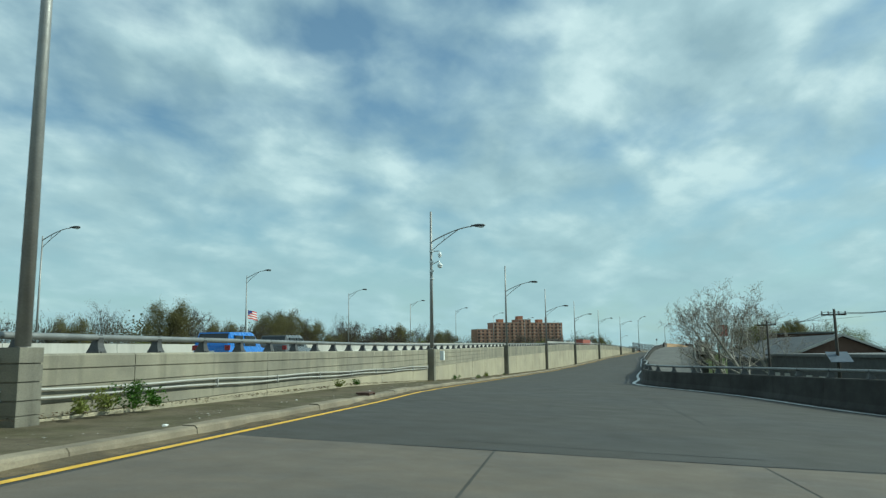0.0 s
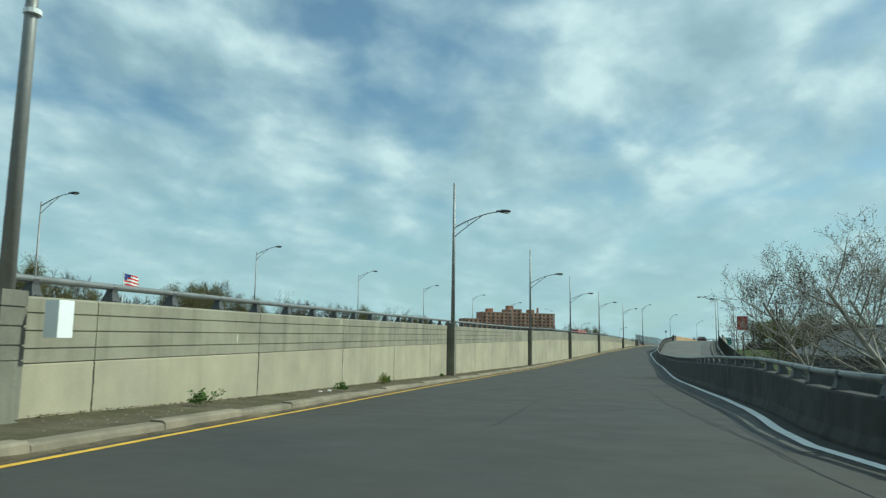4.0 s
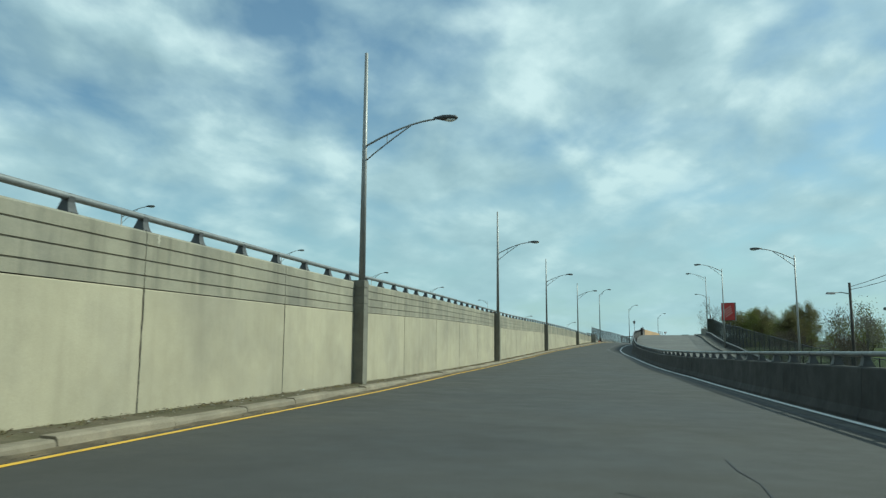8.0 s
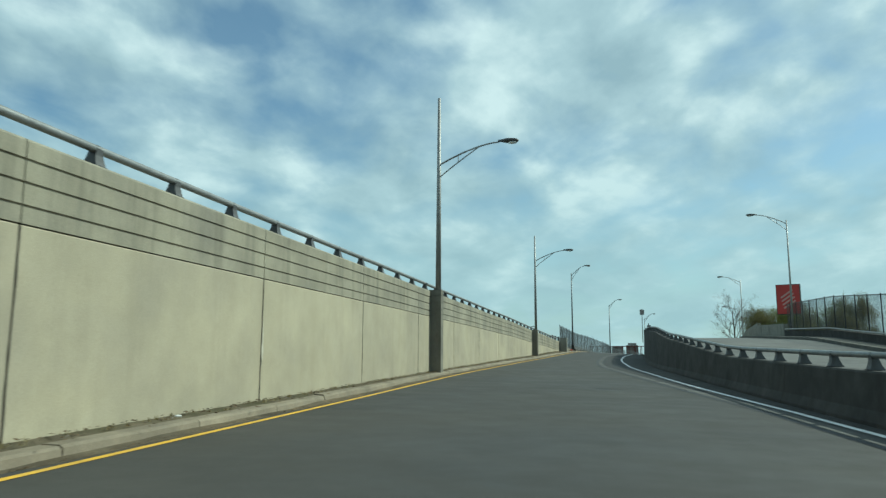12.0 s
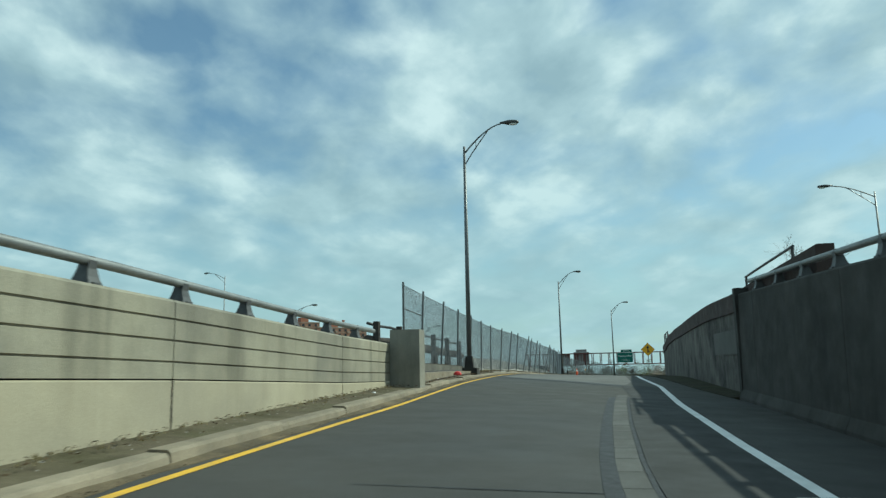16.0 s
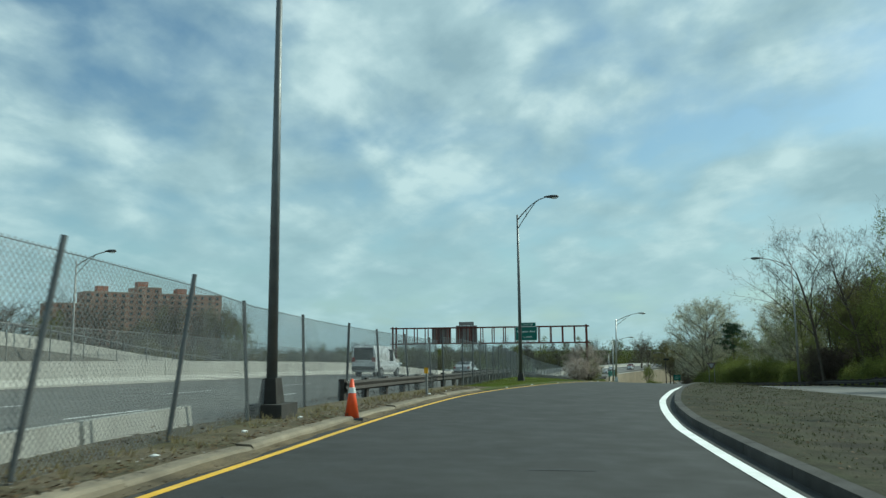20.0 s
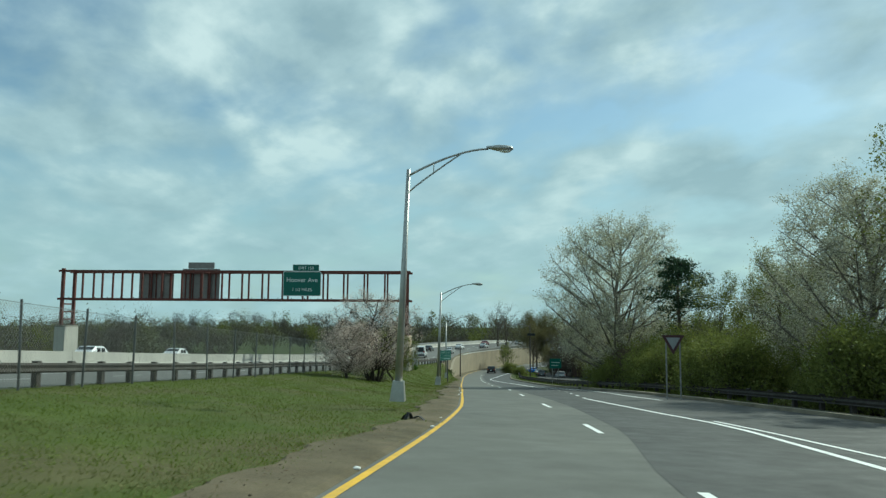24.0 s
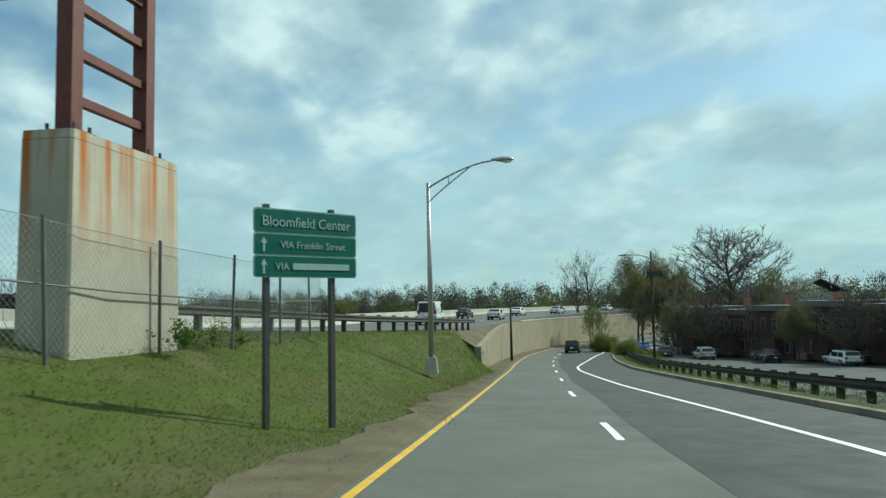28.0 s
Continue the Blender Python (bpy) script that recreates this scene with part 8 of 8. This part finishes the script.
gl.new(patch_mix.outputs[0], gn["Principled BSDF"].inputs["Base Color"])
gl.new(patch_mix.outputs[0], next(n for n in gn if n.type == "BSDF_TRANSLUCENT").inputs[0])
LITTER_BLADE = leaf_material("grey_dry_grass", (0.05, 0.055, 0.028), (0.12, 0.12, 0.075))
STRAW_BLADE = leaf_material("straw_grass", (0.13, 0.125, 0.045), (0.21, 0.19, 0.085))
DRY_BLADE = leaf_material("dry_grass_blades", (0.16, 0.13, 0.06), (0.33, 0.28, 0.15))


def tuft_field(name, label, places, mat, seed, tall, blades, spread, width=0.012, loll=0.4):
    r = random.Random(seed)
    v, f = [], []
    for p in places:
        for _ in range(blades):
            a, l = r.uniform(0, 6.28), r.gauss(0, spread)
            b = Vector(p) + Vector((math.cos(a) * l, math.sin(a) * l, -0.02))
            h = tall * r.uniform(0.5, 1.2)
            d = Vector((r.gauss(0, loll), r.gauss(0, loll), 1)).normalized() * h
            w = Vector((math.cos(a + 1.3), math.sin(a + 1.3), 0)) * width * r.uniform(0.7, 1.6)
            k = len(v)
            v += [tuple(b - w), tuple(b + w), tuple(b + d)]
            f.append((k, k + 1, k + 2))
    return tagged(part(name, mesh_of(name, v, f, mat), mat), label, "grass", kind="stuff")


rg = random.Random(3)


def bank_place(s, f):
    line = bank_line(s)
    o = line[1][0] + (line[-1][0] - line[1][0]) * f
    return at(s, o, float(np.interp(-o, [-q[0] for q in line[1:]], [q[1] for q in line[1:]])))


tuft_field("grass", "short bright spring grass on the bank", [bank_place(rg.uniform(333, 496), rg.uniform(0.12, 1)) for _ in range(34000)], GRASS_BLADE, 1, 0.085, 13, 0.42, 0.009, 1.1)
tuft_field("grass", "dry straw-coloured grass at the edge of the turf", [bank_place(s, min(1.0, (0.35 + strip_w(s) + rg.gauss(0.0, 0.5)) / max(kerb_o(s) - main_o(s), 2.5))) for s in [rg.uniform(340, 484) for _ in range(6500)]], DRY_BLADE, 2, 0.055, 9, 0.3, 0.008, 1.0)
tuft_field("grass", "thin green grass straying over the earth strip", [on(s, kerb_o(s) - strip_w(s) + rg.gauss(0.0, 0.22), 0.07) for s in [rg.uniform(346, 484) for _ in range(1800)]], GRASS_BLADE, 12, 0.06, 9, 0.16, 0.008, 1.0)
tuft_field("grass", "patches of straw-pale old grass on the bank", [bank_place(s + rg.gauss(0, 0.9), min(max(f + rg.gauss(0, 0.05), 0.1), 1.0)) for s, f in [(rg.uniform(340, 494), rg.uniform(0.15, 1)) for _ in range(170)] for _ in range(26)], STRAW_BLADE, 13, 0.07, 8, 0.25, 0.009, 1.0)
tuft_field("weeds", "dry and green weeds along the wall foot", [on(s, wall_o(s) - 0.2 + abs(rg.gauss(0, 0.18)), kerb_h(s) + 0.04) for s in [rg.uniform(-5, 250) for _ in range(700)]], DRY_BLADE, 3, 0.07, 7, 0.06, 0.008)
tuft_field("weeds", "dry weeds on the verge below the fence", [on(s, rg.uniform(-6.4, kerb_o(s) - 0.4), kerb_h(s) + 0.05) for s in [rg.uniform(262, 331) for _ in range(500)]], DRY_BLADE, 4, 0.14, 7, 0.1, 0.008)
tuft_field("grass", "thin grass on the island and verges", [on(s, o, 0.17) for s, o in [(x, rg.uniform(right_edge(x) + 0.5, ramp_l(x))) for x in [rg.uniform(303, 352) for _ in range(1100)]] if o > right_edge(s) + 0.4], LITTER_BLADE, 5, 0.06, 7, 0.25)
tuft_field("grass", "grass along the merged road's verge", [at(s, merged(s) + 0.3 + rg.uniform(0, 5), zr(s, merged(s)) + 0.1) for s in [rg.uniform(405, 560) for _ in range(4500)]], GRASS_BLADE, 6, 0.12, 8, 0.2)


def weed_clump(label, place, size, mat, seed):
    r = random.Random(seed)
    t = thing("weed_clump", label, "weed", "leafy weeds by the wall")
    v, f = [], []
    st = Build()
    for _ in range(int(26 * size / 0.5)):
        a, q = r.uniform(0, 6.28), abs(r.gauss(0, size * 0.5))
        top = Vector((math.cos(a) * q * 1.3, math.sin(a) * q * 1.3, size * r.uniform(0.35, 1.15)))
        st.tube([(math.cos(a) * q * 0.5, math.sin(a) * q * 0.5, 0), tuple(top)], [0.006, 0.003], 3, caps=False)
        for _ in range(16):
            p = Vector((math.cos(a) * q * 0.5, math.sin(a) * q * 0.5, 0)).lerp(top, r.uniform(0.3, 1.05)) + Vector((r.gauss(0, 0.05), r.gauss(0, 0.05), 0))
            n = Vector((r.gauss(0, 1), r.gauss(0, 1), r.gauss(0.6, 1))).normalized()
            b = n.orthogonal().normalized() * 0.035 * r.uniform(0.6, 1.5)
            c = n.cross(b) * 0.5
            k = len(v)
            v += [tuple(p - b), tuple(p - c), tuple(p + b), tuple(p + c)]
            f.append((k, k + 1, k + 2, k + 3))
    tagged(part("stem", mesh_of("stem", st.v, st.f, mat), mat, t), kind="stuff")
    tagged(part("foliage", mesh_of("foliage", v, f, mat), mat, t), kind="stuff")
    t.matrix_world = Matrix.Translation(place)


for k, (s, o, size) in enumerate(((12.8, -8.55, 0.55), (13.6, -8.5, 0.75), (14.4, -8.55, 0.5), (66.6, -7.9, 0.55), (67.4, -7.95, 0.4), (60.6, -7.55, 0.35), (26.5, -8.3, 0.35), (29, -8.3, 0.3), (52, -8.0, 0.45), (12.0, -8.5, 0.4), (78, -7.8, 0.25))):
    weed_clump("leafy green weeds growing at the wall's foot", on(s, o, kerb_h(s) + 0.05), size * 0.68, GREEN_LEAF if k % 3 else NEW_LEAF, k)
for k, (x, y, z, size) in enumerate(((47.45, 454.2, -6.4, 0.62), (47.8, 456.4, -6.5, 0.75), (48.3, 458.2, -6.55, 0.4))):
    weed_clump("leafy green clump on the grass before the gantry pier", (x, y, z), size, NEW_LEAF if k else GREEN_LEAF, 60 + k)
# bare trees before the flats and along the terraced row
r1 = random.Random(31)
for k in range(15):
    plant((bare_tall, dome, olive, bare_tall, leafing)[k % 5], -88 + 3.9 * k + r1.uniform(-1.5, 1.5), 482 + r1.uniform(-10, 16), -9.0, r1.uniform(0, 6), r1.uniform(1.05, 1.3))
for k in range(7):
    p = row_a.lerp(row_b, 0.22 + 0.125 * k)
    plant((bare_tall, olive, dome)[k % 3], p.x - 7.6 - r1.uniform(0, 1.2), p.y + r1.uniform(-1, 1), -13.9 + 0.22 * k, r1.uniform(0, 6), r1.uniform(0.38, 0.5))


def flakes(name, label, places, mat, seed, size):
    """Dead leaves and grit lying loose on the ground, each a small tilted scrap."""
    r = random.Random(seed)
    v, f = [], []
    for p in places:
        a, w, l = r.uniform(0, 6.28), size * r.uniform(0.3, 0.9), size * r.uniform(0.6, 1.5)
        u, q = Vector((math.cos(a), math.sin(a), r.uniform(-0.35, 0.35))) * l, Vector((-math.sin(a), math.cos(a), r.uniform(-0.5, 0.5))) * w
        c = Vector(p) + Vector((0, 0, size * 0.4))
        k = len(v)
        v += [tuple(c - u), tuple(c - q), tuple(c + u), tuple(c + q)]
        f.append((k, k + 1, k + 2, k + 3))
    return tagged(part(name, mesh_of(name, v, f, mat), mat), label, "leaf litter", kind="stuff")


DEAD_LEAF = leaf_material("dead_leaves", (0.035, 0.026, 0.016), (0.17, 0.12, 0.07))
PALE_GRIT = leaf_material("pale_grit", (0.16, 0.15, 0.13), (0.45, 0.43, 0.40))
verge_spot = lambda s: on(s, kerb_o(s) - 0.12 - abs(rg.gauss(0, 0.45)), kerb_h(s) + 0.045)
top_h = lambda s: 0.62 * (1.3 - 0.05 * (s - 252))
flakes("dead_leaves", "drift of dead leaves and grit on the verge below the fence", [verge_spot(rg.uniform(250, 331)) for _ in range(5200)], DEAD_LEAF, 61, 0.035)
flakes("dead_leaves", "dead leaves caught along the top of the low wall", [on(s, -5.4 - abs(rg.gauss(0, 0.3)), top_h(s)) for s in [rg.uniform(252.3, 262.6) for _ in range(1300)]], DEAD_LEAF, 62, 0.035)
flakes("dead_leaves", "dead leaves heaped at the barrier's foot", [on(s, fence_o(s) - 0.3 + rg.gauss(0, 0.2), kerb_h(s) + 0.05) for s in [rg.uniform(263, 331) for _ in range(2600)]], DEAD_LEAF, 63, 0.04)
flakes("dead_leaves", "dead leaves and grit along the foot of the retaining wall", [on(s, wall_o(s) - 0.2 + abs(rg.gauss(0, 0.3)), kerb_h(s) + 0.05) for s in [rg.uniform(-5, 250) for _ in range(7000)]], DEAD_LEAF, 68, 0.032)
flakes("dead_leaves", "dead leaves and grit lying against the kerb", [on(s, kerb_o(s) + 0.03 + abs(rg.gauss(0, 0.07)), 0.008) for s in [rg.uniform(-5, 330) for _ in range(4500)]], DEAD_LEAF, 69, 0.022)
flakes("grit", "pale crumbs of broken concrete along the wall and kerb", [on(s, kerb_o(s) - 0.3 - abs(rg.gauss(0, 0.5)), kerb_h(s) + 0.04) for s in [rg.uniform(-5, 250) for _ in range(1500)]], PALE_GRIT, 70, 0.024)
flakes("grit", "pale grit and crumbs of litter along the kerb", [verge_spot(rg.uniform(250, 331)) for _ in range(900)], PALE_GRIT, 64, 0.022)
flakes("grit", "pale crumbs of litter on the low wall", [on(s, -5.45 - abs(rg.gauss(0, 0.2)), top_h(s)) for s in [rg.uniform(252.3, 262.6) for _ in range(110)]], PALE_GRIT, 65, 0.045)
flakes("dead_leaves", "dry leaves and clods on the bare earth strip", [on(s, kerb_o(s) - rg.uniform(0.1, 1.5), 0.09) for s in [rg.uniform(346, 484) for _ in range(3500)]], DEAD_LEAF, 66, 0.02)
flakes("dead_leaves", "dead leaves strewn over the traffic island", [on(s, o, 0.19) for s, o in [(x, rg.uniform(right_edge(x) + 0.3, right_edge(x) + 5.5)) for x in [rg.uniform(303, 345) for _ in range(1800)]]], DEAD_LEAF, 67, 0.03)
weed_clump("dark leafy shrub beside the retaining wall's end", at(492.5, -4.9, zr(492.5, -4) + 0.25), 1.3, GREEN_LEAF, 51)
weed_clump("dark leafy shrub beside the retaining wall's end", at(490.5, -5.6, zr(490.5, -4) + 0.4), 1.1, GREEN_LEAF, 52)
